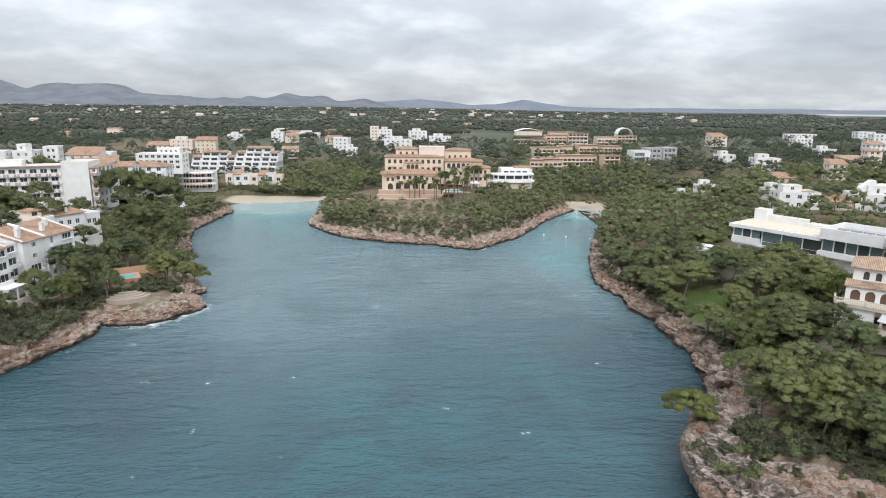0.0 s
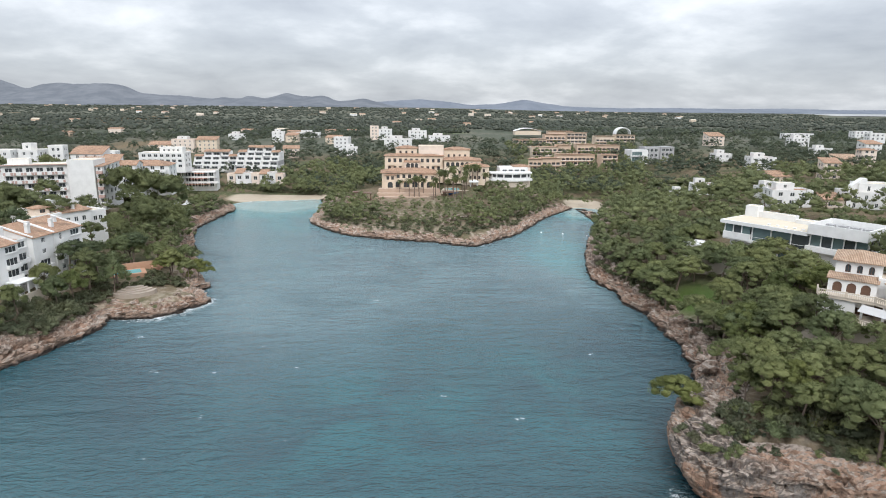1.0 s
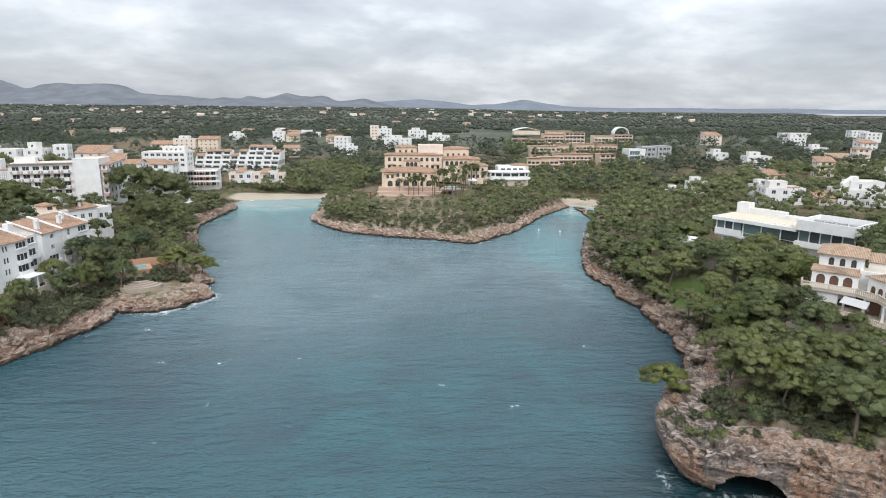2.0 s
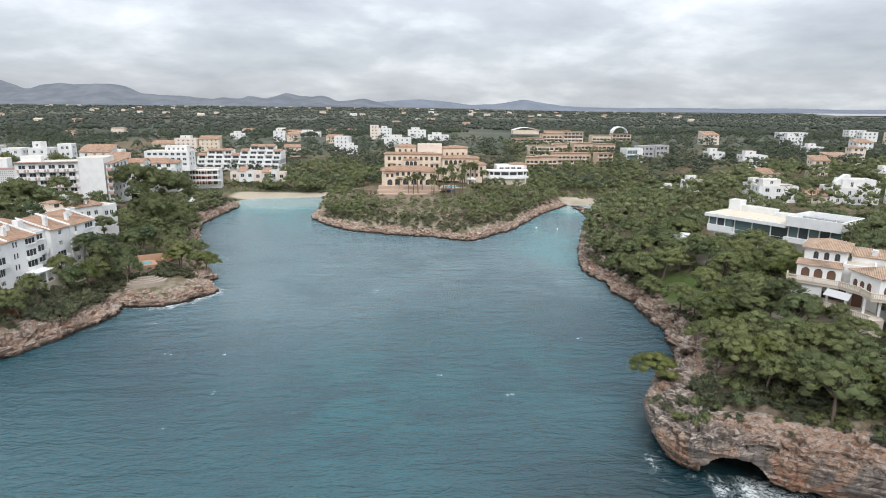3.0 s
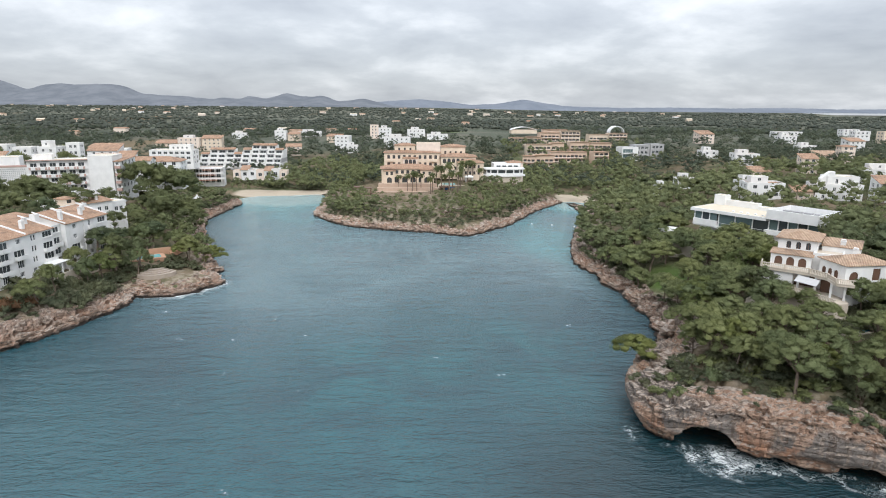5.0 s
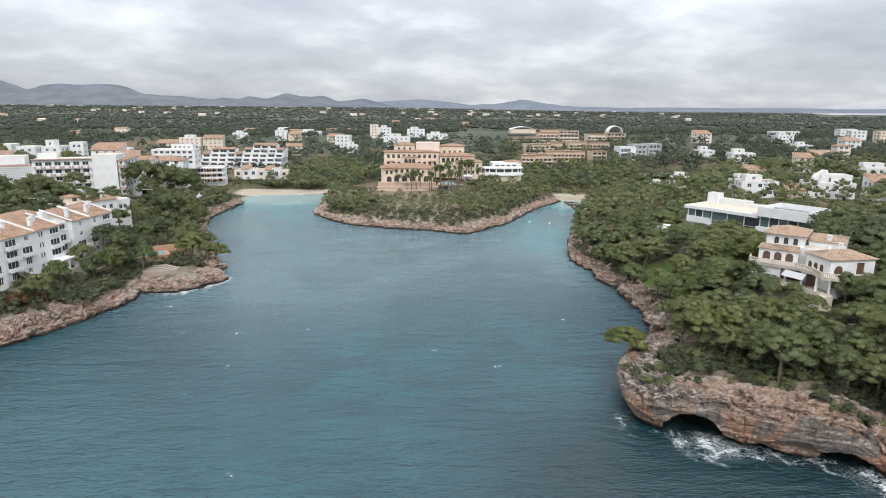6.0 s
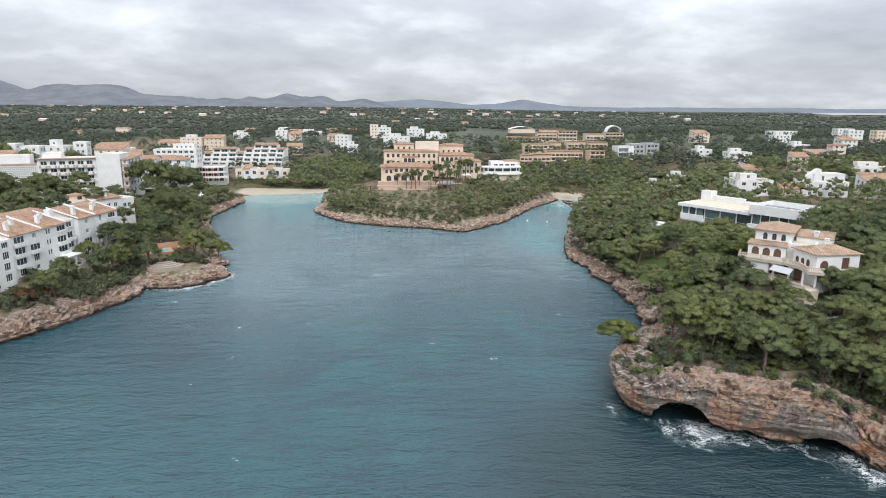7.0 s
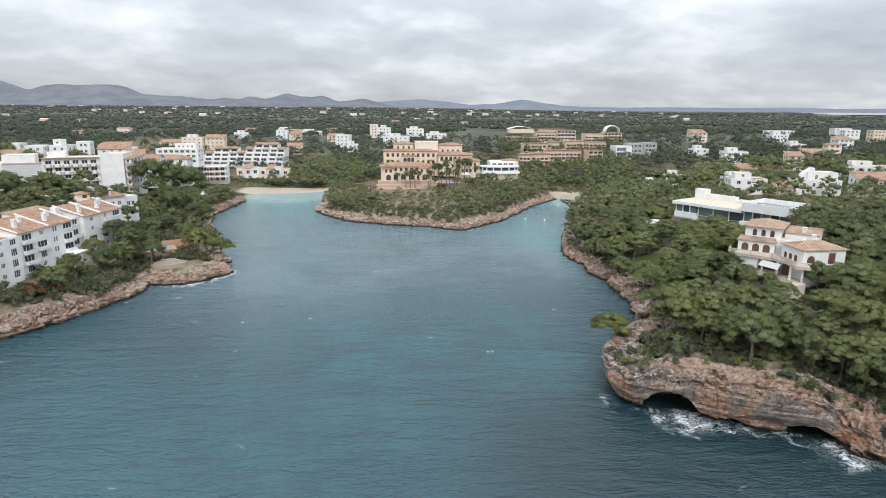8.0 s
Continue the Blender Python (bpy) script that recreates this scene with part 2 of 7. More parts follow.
# ---- the plan of the coast: x, y, height of the rock step, reach of the slope behind it ----
SHORE_WEST = [(-420, 10, 2.0, 14), (-230, 30, 2.0, 14), (-150, 58, 2.4, 8), (-112, 80, 2.4, 7), (-92, 97, 2.4, 6.5), (-85, 109, 2.4, 7), (-79.5, 123, 2.2, 8),
              (-77, 131.5, 2.2, 12), (-78, 138, 2.2, 14), (-69, 139, 2.2, 16), (-61, 147, 2.2, 16), (-59.5, 154, 1.6, 16), (-65, 161, 1.6, 14),
              (-63, 165, 1.6, 14), (-68, 173, 1.5, 12), (-76, 192, 2.0, 10), (-88, 222, 2.0, 10), (-97, 248, 2.0, 10)]
SHORE_COVE = [(-97.5, 264, 2.0, 8), (-96.5, 285, 2.4, 8), (-96, 299, 2.4, 8), (-100, 309, 1.0, 12), (-103, 318, 0.0, 60), (-96, 327, 0.0, 70), (-83, 330, 0.0, 70),
              (-70, 333, 0.0, 70), (-62, 336, 0.0, 50), (-57, 328, 1.2, 16), (-54, 305, 2.0, 12), (-53, 284, 2.2, 10)]
SHORE_POINT = [(-53, 268, 1.6, 12), (-48, 258, 1.6, 14), (-38, 244, 1.8, 16), (-26.5, 235.5, 1.8, 18), (-12, 229.5, 1.9, 18), (2, 226, 1.9, 18), (15, 219, 2.2, 16),
               (21, 221.5, 2.2, 14), (27, 229, 2.2, 14), (36, 240, 2.2, 12), (45, 257, 1.9, 12), (54, 276, 1.8, 12), (64, 291, 1.5, 10), (74, 306, 1.0, 12)]
SHORE_EAST = [(77, 311, 0.0, 50), (84, 309, 0.0, 60), (90, 303, 0.0, 50), (90, 292, 1.6, 10), (80, 270, 2.0, 8), (68, 240, 2.4, 8), (59, 213, 2.6, 8), (54, 194, 3.4, 8),
              (50.6, 174, 2.4, 10), (53.5, 162, 2.2, 12), (52.6, 150, 2.4, 12), (55.5, 142, 2.6, 12), (55, 130, 2.6, 10), (56, 120, 2.8, 9), (52, 105, 4.0, 7), (49, 96, 5.5, 6)]
HEADLAND = [(43, 87, 6.0, 6), (37.5, 80, 6.0, 6), (35.6, 73.5, 6.0, 8), (35.2, 67.5, 6.4, 10), (37.2, 63.8, 6.8, 12), (41.5, 61.8, 7.2, 12), (46.5, 60, 7.8, 12), (50, 57.4, 8.2, 12), (54, 55.2, 8.6, 12),
            (58.5, 53.6, 8.8, 12), (62, 52.2, 8.4, 12), (64.5, 51.0, 6.0, 7), (66.5, 49.4, 3.6, 5), (69, 46.5, 3.0, 5), (73, 41, 3.0, 5), (79, 33, 3.4, 5), (88, 22, 5.0, 6), (130, 0, 6.0, 8), (420, -40, 6.0, 8)]
CAVES = [(43.2, 61.6, 4.6, 4.5, 9.0), (61.8, 52.3, 3.6, 3.0, 6.0), (51.5, 56.9, 2.6, 1.5, 1.8)]    # x, y, half width, height, depth


def resample(points, step):
    """A smooth line through the plan's corners, with its two values carried along."""
    p = np.array(points, float)
    out = []
    for i in range(len(p) - 1):
        a, b, c, d = p[max(i - 1, 0)], p[i], p[i + 1], p[min(i + 2, len(p) - 1)]
        n = max(1, int(np.hypot(*(c - b)[:2]) / step))
        for u in np.arange(n) / n:
            q = 0.5 * (2 * b + (c - a) * u + (2 * a - 5 * b + 4 * c - d) * u * u + (3 * b - a - 3 * c + d) * u ** 3)
            q[2:] = b[2:] + (c[2:] - b[2:]) * u
            out.append(q)
    out.append(p[-1])
    return np.array(out)


COAST = resample(SHORE_WEST + SHORE_COVE + SHORE_POINT + SHORE_EAST + HEADLAND, 3.0)
RING = np.vstack([COAST[:, :2], [(6000, -40), (6000, 6000), (-6000, 6000), (-6000, 10)]])


def coast_field(x, y):
    """Distance from the waterline (inland is positive), and the values of the nearest shore."""
    x, y = np.asarray(x, float).ravel(), np.asarray(y, float).ravel()
    best, step, reach = np.full(x.size, 1e9), np.zeros(x.size), np.full(x.size, 10.0)
    for a, b in zip(COAST[:-1], COAST[1:]):
        ab = b[:2] - a[:2]
        u = np.clip(((x - a[0]) * ab[0] + (y - a[1]) * ab[1]) / (ab @ ab), 0, 1)
        d = np.hypot(x - a[0] - u * ab[0], y - a[1] - u * ab[1])
        near = d < best
        best = np.where(near, d, best)
        step = np.where(near, a[2] + (b[2] - a[2]) * u, step)
        reach = np.where(near, a[3] + (b[3] - a[3]) * u, reach)
    inside = np.zeros(x.size, bool)
    for (x0, y0), (x1, y1) in zip(RING, np.roll(RING, -1, 0)):
        if y0 != y1:
            inside ^= ((y0 > y) != (y1 > y)) & (x < (x1 - x0) * (y - y0) / (y1 - y0) + x0)
    return np.where(inside, best, -best), step, reach


# heights of the land behind the shore: x, y, z
RISE_WEST = [(-75, 150, 4), (-85, 130, 5.5), (-95, 110, 7.5), (-100, 127, 9), (-98, 150, 9), (-83, 154, 6), (-84, 162, 6.9), (-80, 151, 5.8), (-112, 173, 13), (-128, 217, 14), (-175, 218, 15), (-95, 195, 7),
             (-105, 232, 8), (-110, 269, 6), (-110, 300, 5), (-135, 271, 14), (-150, 334, 16), (-130, 346, 5), (-105, 371, 6), (-140, 414, 9), (-110, 414, 10), (-130, 120, 9), (-83, 350, 3)]
RISE_POINT = [(-8, 303, 7.4), (2, 284, 7.6), (30, 310, 12), (44, 312, 12), (5, 321, 11), (-35, 290, 7), (-42, 268, 4.5), (-20, 250, 6), (10, 240, 5.5), (30, 262, 7), (50, 295, 8),
              (62, 330, 9), (84, 325, 2.0), (84, 345, 5), (80, 407, 8), (120, 417, 11), (90, 450, 16), (130, 465, 16), (90, 513, 18), (165, 531, 19), (-40, 350, 8)]
RISE_EAST = [(40, 70, 7.2), (48, 64, 8.6), (60, 57, 9.6), (67, 55, 8.6), (76, 50, 9.5), (100, 30, 14), (55, 82, 9.5), (63, 92, 12.5), (72, 88, 14.6), (77.4, 80, 12.6), (84, 86, 16.0), (86, 100, 17.5), (98, 118, 18),
             (62, 112, 8), (62, 135, 6), (61, 160, 5), (75, 135, 12), (78, 162, 11), (96, 150, 15), (78, 200, 8), (95, 240, 9), (97, 290, 4), (125, 240, 14), (160, 212, 16), (205, 300, 17)]
RISE_FAR = [(200, 350, 18), (260, 360, 19), (250, 527, 20), (-200, 500, 14), (-190, 633, 16), (-130, 581, 17), (-70, 496, 14), (-40, 579, 20), (-20, 475, 19), (60, 640, 22),
            (300, 600, 22), (-400, 500, 14), (-400, 250, 16), (400, 300, 19), (400, 100, 18), (300, 640, 22)]
RISE = np.array(RISE_WEST + RISE_POINT + RISE_EAST + RISE_FAR, float)


def upland(x, y):
    x, y = np.asarray(x, float).ravel(), np.asarray(y, float).ravel()
    top, weight = np.zeros(x.size), np.zeros(x.size)
    for px, py, pz in RISE:
        w = 1.0 / ((x - px) ** 2 + (y - py) ** 2 + 30.0) ** 1.7
        top, weight = top + w * pz, weight + w
    z = top / weight
    far = smooth01((y - 620) / 500)
    plain = 19 + 0.0058 * np.maximum(y - 620, 0) * smooth01(0.7 - x / 2200)
    z = z * (1 - far) + plain * far
    bay = smooth01((y - 2500 + 0.12 * x) / 500) * smooth01((x - 0.63 * y - 10) / 90)
    return z - bay * (z + 8)


def land(x, y, inset=True):
    """Height of the ground sheet; inset draws it back behind the rocks of the shore."""
    d, step, reach = coast_field(x, y)
    if inset:
        d = d - np.where(step > 0.3, np.where(step > 5, 0.6, 0.42) * step + 1.0, 0)
        gx, gy = np.asarray(x, float).ravel(), np.asarray(y, float).ravel()
        for cx, cy, half, _, deep in CAVES[:2]:
            d = d - 0.75 * deep * np.exp(-(np.hypot(gx - cx, gy - cy - 2) / (half + 3)) ** 4)
    h = np.maximum(upland(x, y), step + 0.5)
    up_step = step * smooth01(d / 1.3)
    z = up_step + (h - step) * (1 - np.exp(-np.maximum(d, 0) / reach))
    return np.where(d > 0, z, np.maximum(-6.0, np.where(step > 0.3, -1.5, 0) + d * 0.12))


def axis(lo, hi, step, out_lo, out_hi, grow):
    """Even steps between lo and hi, widening beyond."""
    mid_part = list(np.arange(lo, hi + step / 2, step))
    right, w = [mid_part[-1]], step
    while right[-1] < out_hi:
        w *= grow
        right.append(right[-1] + w)
    left, w = [mid_part[0]], step
    while left[-1] > out_lo:
        w *= grow
        left.append(left[-1] - w)
    return np.array(left[:0:-1] + mid_part + right[1:])


def sheet(name, xs, ys, zs, material, values):
    nx, ny = len(xs), len(ys)
    gx, gy = np.meshgrid(xs, ys)
    verts = np.stack([gx.ravel(), gy.ravel(), zs.ravel()], 1)
    i = (np.arange(ny - 1)[:, None] * nx + np.arange(nx - 1)[None, :]).ravel()
    faces = np.stack([i, i + 1, i + nx + 1, i + nx], 1)
    me = bpy.data.meshes.new(name)
    me.from_pydata(verts.tolist(), [], faces.tolist())
    me.materials.append(material)
    me.polygons.foreach_set("use_smooth", [True] * len(me.polygons))
    for key, data in values.items():
        me.attributes.new(key, "FLOAT", "POINT").data.foreach_set("value", np.asarray(data, np.float32).ravel())
    me.update()
    return new(name, me)


def bump_noise(x, y, size, seed=0.0):
    return np.array([noise.fractal(Vector((a / size, b / size, seed)), 0.9, 2.0, 4) for a, b in zip(np.ravel(x), np.ravel(y))])


XS = axis(-150, 150, 1.75, -5200, 5200, 1.12)
YS = axis(25, 350, 1.75, -700, 4900, 1.09)
GX, GY = np.meshgrid(XS, YS)
FIELD, STEP, REACH = (f.reshape(GX.shape) for f in coast_field(GX, GY))
GZ = land(GX, GY).reshape(GX.shape)
GZ = GZ + np.where(FIELD > 5, bump_noise(GX, GY, 9.0).reshape(GX.shape) * 0.45 * smooth01((FIELD - 5) / 8) * (STEP > 0.3), 0)
SANDY = np.exp(-((GX + 82) / 30) ** 4 - ((GY - 336) / 13) ** 4) + np.exp(-((GX - 85) / 11) ** 4 - ((GY - 318) / 15) ** 4)
LAWN = smooth01(1.4 - np.hypot((GX - 66) / 7, (GY - 138) / 12)) + smooth01(1.3 - np.hypot((GX - 20) / 34, (GY - 800) / 40))
STONY = 0.9 * np.exp(-np.maximum(FIELD - 5, 0) / np.where(GY > 210, 11, 7)) * (STEP > 0.3) + 0.45 * smooth01(1.5 - np.hypot((GX + 6) / 32, (GY - 272) / 26))
tagged(sheet("ground", XS, YS, GZ, SOIL, {"beach": SANDY, "country": smooth01((GY - 420) / 120), "lawn": LAWN, "stony": STONY}),
       "dry scrubby coastal ground with sandy beaches", "ground", kind="structure")

OUT = -FIELD
shoal_and_light = np.exp(-np.hypot((GX + 80) / 34, (GY - 322) / 30) ** 2) * 1.05 + np.exp(-np.hypot((GX - 82) / 16, (GY - 300) / 22) ** 2) * 1.1
shoal_and_light += 0.30 * np.exp(-np.hypot((GX - 48) / 18, (GY - 215) / 60) ** 2) + 0.18 * np.exp(-np.hypot((GX + 60) / 34, (GY - 270) / 50) ** 2)
# paler inwards: shallower cove, plus sky reflection put into the colour
shoal_and_light += 0.32 * smooth01((GY - 70) / 150)
shoal_and_light += 0.13 * np.exp(-np.hypot((GX + 42) / 46, (GY - 140) / 60) ** 2)
shoal_and_light -= 0.22 * np.exp(-np.hypot((GX + 108) / 34, (GY - 84) / 30) ** 2)
# darker off the headland: the cliff's shade and reflection as colour
shoal_and_light -= 0.22 * np.exp(-np.hypot((GX - 30) / 26, (GY - 46) / 26) ** 2)
shoal_and_light -= 0.62 * np.exp(-(np.hypot(GX - 58, GY - 42) / 27) ** 2)
WASH = 0.72 * np.exp(-(np.hypot((GX - 44.5) / 8.5, (GY - 57.5) / 5.0)) ** 2) + 0.62 * np.exp(-(np.hypot((GX - 64) / 8, (GY - 47) / 5)) ** 2) + 0.5 * np.exp(-(np.hypot((GX - 33) / 3.5, (GY - 66) / 7)) ** 2)
ROUGH = 0.36 + 0.2 * np.exp(-(np.hypot(GX - 54, GY - 52) / 16) ** 4) + 0.85 * np.exp(-(np.hypot(GX + 62, GY - 145) / 17) ** 4) + 0.45 * np.exp(-(np.hypot(GX - 12, GY - 226) / 34) ** 2)
reach_out = 1.5 + 1.2 * np.exp(-(np.hypot(GX - 52, GY - 50) / 24) ** 4) + 1.6 * np.exp(-(np.hypot(GX + 62, GY - 145) / 17) ** 4)
foam = ROUGH * np.exp(-np.maximum(OUT - 0.6, 0) / reach_out) * (STEP > 0.2) + WASH + 0.9 * np.exp(-((OUT - 1.0) / 1.6) ** 2) * (STEP <= 0.2)
BED = 0.45 * np.exp(-np.hypot((GX + 12) / 18, (GY - 92) / 26) ** 2) + 0.45 * np.exp(-np.hypot((GX - 24) / 12, (GY - 104) / 26) ** 2) + 0.25 * np.exp(-np.hypot((GX + 24) / 22, (GY - 48) / 22) ** 2)
tagged(sheet("water", XS, YS, GZ * 0, WATER, {"sandy_bed": BED, "shoal_and_light": shoal_and_light, "foam": np.where(OUT > -4, foam, 0)}),
       "slate blue sea, turquoise over sand, wind-rippled", "water", kind="structure")


# ---- rocks of the shore ----
def rocky_shore(name, span, pitch_step, rise, back, label):
    """The rock face and the bare ledge behind it, swept along a stretch of the coast."""
    line = resample([tuple(p) for p in COAST if span[0] < p[0] < span[1] and span[2] < p[1] < span[3]], pitch_step)
    tangent = np.gradient(line[:, :2], axis=0)
    for _ in range(int(4 / pitch_step)):
        tangent[1:-1] = (tangent[:-2] + tangent[1:-1] + tangent[2:]) / 3
    tangent /= np.linalg.norm(tangent, axis=1)[:, None]
    inward = np.stack([-tangent[:, 1], tangent[:, 0]], 1)
    n = len(line)
    vary = bump_noise(line[:, 0], line[:, 1], 7.0, 2.0)
    step = line[:, 2] * np.clip(1 + (0.55 - 0.5 * smooth01((line[:, 2] - 3.6) / 2.2)) * vary, 0.45, 1.6)
    ledge = np.clip(np.where(line[:, 2] > 5, 0.6, 0.42) * line[:, 2] + 3.4 + 0.16 * np.minimum(line[:, 3], 16) + 2.4 * vary, 2.4, 9.5)
    tall = smooth01((line[:, 2] - 3.6) / 2.2)
    pts = np.zeros((n, rise + back, 3))
    for k in range(rise):
        z = -1.2 + (step + 1.2) * (k / (rise - 1))
        lean = tall * (-0.10 * np.maximum(z, 0) - 0.2) + (1 - tall) * (0.34 * np.maximum(z, 0) - 0.6)
        pts[:, k, 0], pts[:, k, 1], pts[:, k, 2] = line[:, 0] + inward[:, 0] * lean, line[:, 1] + inward[:, 1] * lean, z
    last = tall * (-0.10 * step - 0.2) + (1 - tall) * (0.34 * step - 0.6)
    for k in range(back):
        d = last + 0.35 + (k + 1) / back * ledge
        x, y = line[:, 0] + inward[:, 0] * d, line[:, 1] + inward[:, 1] * d
        z = np.maximum(land(x, y, False), step * 0.97) + 0.12 - 0.9 * smooth01((k / (back - 1) - 0.6) / 0.4)
        pts[:, rise + k, 0], pts[:, rise + k, 1], pts[:, rise + k, 2] = x, y, z
    for i in range(n):
        s, nx, ny = step[i], inward[i, 0], inward[i, 1]
        high = tall[i]
        for k in range(rise + back):
            x, y, z = pts[i, k]
            v = Vector((x, y, z))
            top = max(0.0, (k - rise) / back)
            big = noise.fractal(v * 0.2, 0.9, 2.0, 3)
            wob = Vector((big, noise.noise(v * 0.5), 0.3 * big))
            slab = noise.cell(Vector((x * 0.42, y * 0.42, z * 0.62)) + wob) - 0.5
            chip = noise.cell(Vector((x * 1.05, y * 1.05, z * 1.5)) + wob * 2) - 0.5
            fine = noise.fractal(v * 1.1, 0.8, 2.0, 4)
            near, far_d = noise.voronoi(Vector((x * 0.5, y * 0.5, z * 0.62)) + wob * 0.4)[0][:2]
            cleft = max(0.0, 0.16 - (far_d - near)) / 0.16
            push = -0.8 * big - 0.75 * slab - 0.38 * chip - 0.22 * fine + 0.3 * cleft
            if high > 0:
                low_push = push
                # thick level beds, each set a little in or out, with open joints between; broken blocks along the rim, rubble at the foot
                along = i * pitch_step
                layer = (z + 0.7 * noise.noise(Vector((along * 0.07, 0.0, 3.0))) + 0.10 * noise.noise(Vector((along * 0.6, z, 1.0)))) / 1.55
                course = math.floor(layer)
                part_up = layer - course
                shelf = 0.55 * noise.noise(Vector((along * 0.09, course * 4.7, 0.0))) + 0.16 * noise.noise(Vector((along * 0.45, course * 2.3, 5.0)))
                joint = max(0.0, 1 - min(part_up, 1 - part_up) / 0.11) * max(0.0, 0.4 + noise.noise(Vector((along * 0.12, course * 3.1, 9.0))))
                rim = min(1.0, max(0.0, (z - 0.70 * s) / (0.14 * s)))
                foot = min(1.0, max(0.0, (0.42 * s - z) / (0.18 * s)))
                block = noise.cell(Vector((along * 0.55 + 0.3 * big, course * 1.7, 2.0))) - 0.5
                crack = max(0.0, 1 - abs(((along * 0.42 + 0.9 * noise.noise(Vector((along * 0.2, z * 0.25, 4.0)))) % 1.0) - 0.5) / 0.07)
                rough = 0.30 + 0.7 * max(rim, foot)
                push = -0.30 * big - shelf + 0.34 * joint - 0.20 * fine - rough * (0.34 * slab + 0.30 * chip) - 0.38 * rim * block + 0.42 * rim * crack + 0.10 * crack
                push += 0.28 * rim + 0.75 * foot * foot + 1.0 * max(0.0, 1.2 - z) * (1 if z > -0.5 else 0.5)
                push = high * push + (1 - high) * low_push * min(1.0, 0.42 + s / 7)
            hole = 0.0
            for cx, cy, half, roof_h, deep in CAVES:
                r = math.hypot(x - cx, y - cy) / half
                if r < 1.3 and k < rise:
                    roof = roof_h * max(0.0, 1 - r * r) ** 0.5 if r < 1 else 0.0
                    hole = max(hole, deep * min(1.0, max(0.0, (roof - z) / 0.7)))
            scale = min(1.0, 0.42 + s / 7)
            amount = push * (1.0 if high > 0 else scale) * (1 - top) + hole
            lift = 0.0 if z <= 0.3 else (0.30 * slab + 0.24 * chip + 0.22 * fine - 0.55 * cleft) * (1.0 if k >= rise else 0.25) * (1 - top ** 3) if high > 0.3 else (0.85 * slab + 0.5 * chip + 0.4 * fine - 0.6 * cleft) * scale * (0.9 if k >= rise else 0.3) * (1 - top ** 3) * (1 if z > 0.3 else 0)
            pts[i, k] = (x + nx * amount, y + ny * amount, z + lift)
    rows = rise + back
    i = (np.arange(n - 1)[:, None] * rows + np.arange(rows - 1)[None, :])
    solid = (line[:-1, 2] > 0.35)[:, None] & (np.hypot(*(line[1:, :2] - line[:-1, :2]).T) < 3)[:, None] & np.ones((1, rows - 1), bool)
    i = i[solid]
    faces = np.stack([i, i + rows, i + rows + 1, i + 1], 1)
    ob = mesh_object(name, pts.reshape(-1, 3).tolist(), faces.tolist(), ROCK if name == "sea_cliff" else ROCK_SHORE)
    return tagged(ob, label, "rock", kind="structure")


rocky_shore("shore_rocks_west", (-240, -56, 0, 345), 0.5, 16, 18, "weathered pinkish limestone shore, wet at the waterline")
rocky_shore("shore_rocks_point", (-58, 78, 212, 345), 0.6, 14, 14, "low layered limestone shore below the green point")
rocky_shore("shore_rocks_east", (48.2, 92, 95.9, 320), 0.5, 16, 16, "reddish limestone shore below the pines")
rocky_shore("sea_cliff", (30, 140, -5, 99), 0.33, 38, 24, "pink and grey limestone sea cliff with two caves")


# ---- the far hills ----
def hills():
    near_ridge = [(-3897, 163), (-3367, 183), (-2910, 201), (-2802, 165), (-2730, 135), (-2649, 166), (-2514, 182), (-2382, 172), (-2266, 180), (-2132, 177), (-2046, 159), (-1965, 118), (-1831, 108), (-1658, 102), (-1496, 84), (-1386, 96),
                  (-1294, 85), (-1226, 109), (-1122, 90), (-1035, 106), (-975, 133), (-886, 111), (-788, 104), (-705, 116), (-620, 75), (-526, 83), (-438, 99), (-336, 73), (-250, 50), (28, 33), (307, 27)]
    far_ridge = [(-900, 52), (-665, 56), (-273, 84), (-56, 99), (162, 83), (336, 59), (554, 69), (750, 104), (902, 79), (1098, 54), (1512, 46), (1900, 52), (2382, 48), (2800, 55), (3253, 47), (3689, 52), (4600, 46)]
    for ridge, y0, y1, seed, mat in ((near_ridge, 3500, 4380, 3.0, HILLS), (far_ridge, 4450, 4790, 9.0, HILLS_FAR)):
        px, pz = np.array(ridge).T
        xs = np.arange(px[0], px[-1], 14.0)
        crest = np.interp(xs, px, pz)
        crest = np.convolve(np.pad(crest, 2, mode="edge"), np.ones(5) / 5, "valid") + bump_noise(xs, xs * 0, 60.0, seed) * 2.5
        verts, rows = [], 16
        for x, c in zip(xs, crest):
            for k in range(rows):
                s = k / (rows - 3) if k < rows - 2 else 1.0 + 0.15 * (k - rows + 3)
                w = noise.fractal(Vector((x / 260, s * 3, seed)), 0.9, 2.0, 5)
                up_here = min(s, 2 - s)
                z = 20 + (c - 20) * max(0, up_here) ** 1.6 + w * 22 * up_here * max(0.0, 1.0 - up_here)
                verts.append((x, y0 + (y1 - y0) * s, z))
        faces = [(a * rows + k, (a + 1) * rows + k, (a + 1) * rows + k + 1, a * rows + k + 1) for a in range(len(xs) - 1) for k in range(rows - 1)]
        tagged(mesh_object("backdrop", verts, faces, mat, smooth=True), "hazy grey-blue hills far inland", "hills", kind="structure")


hills()


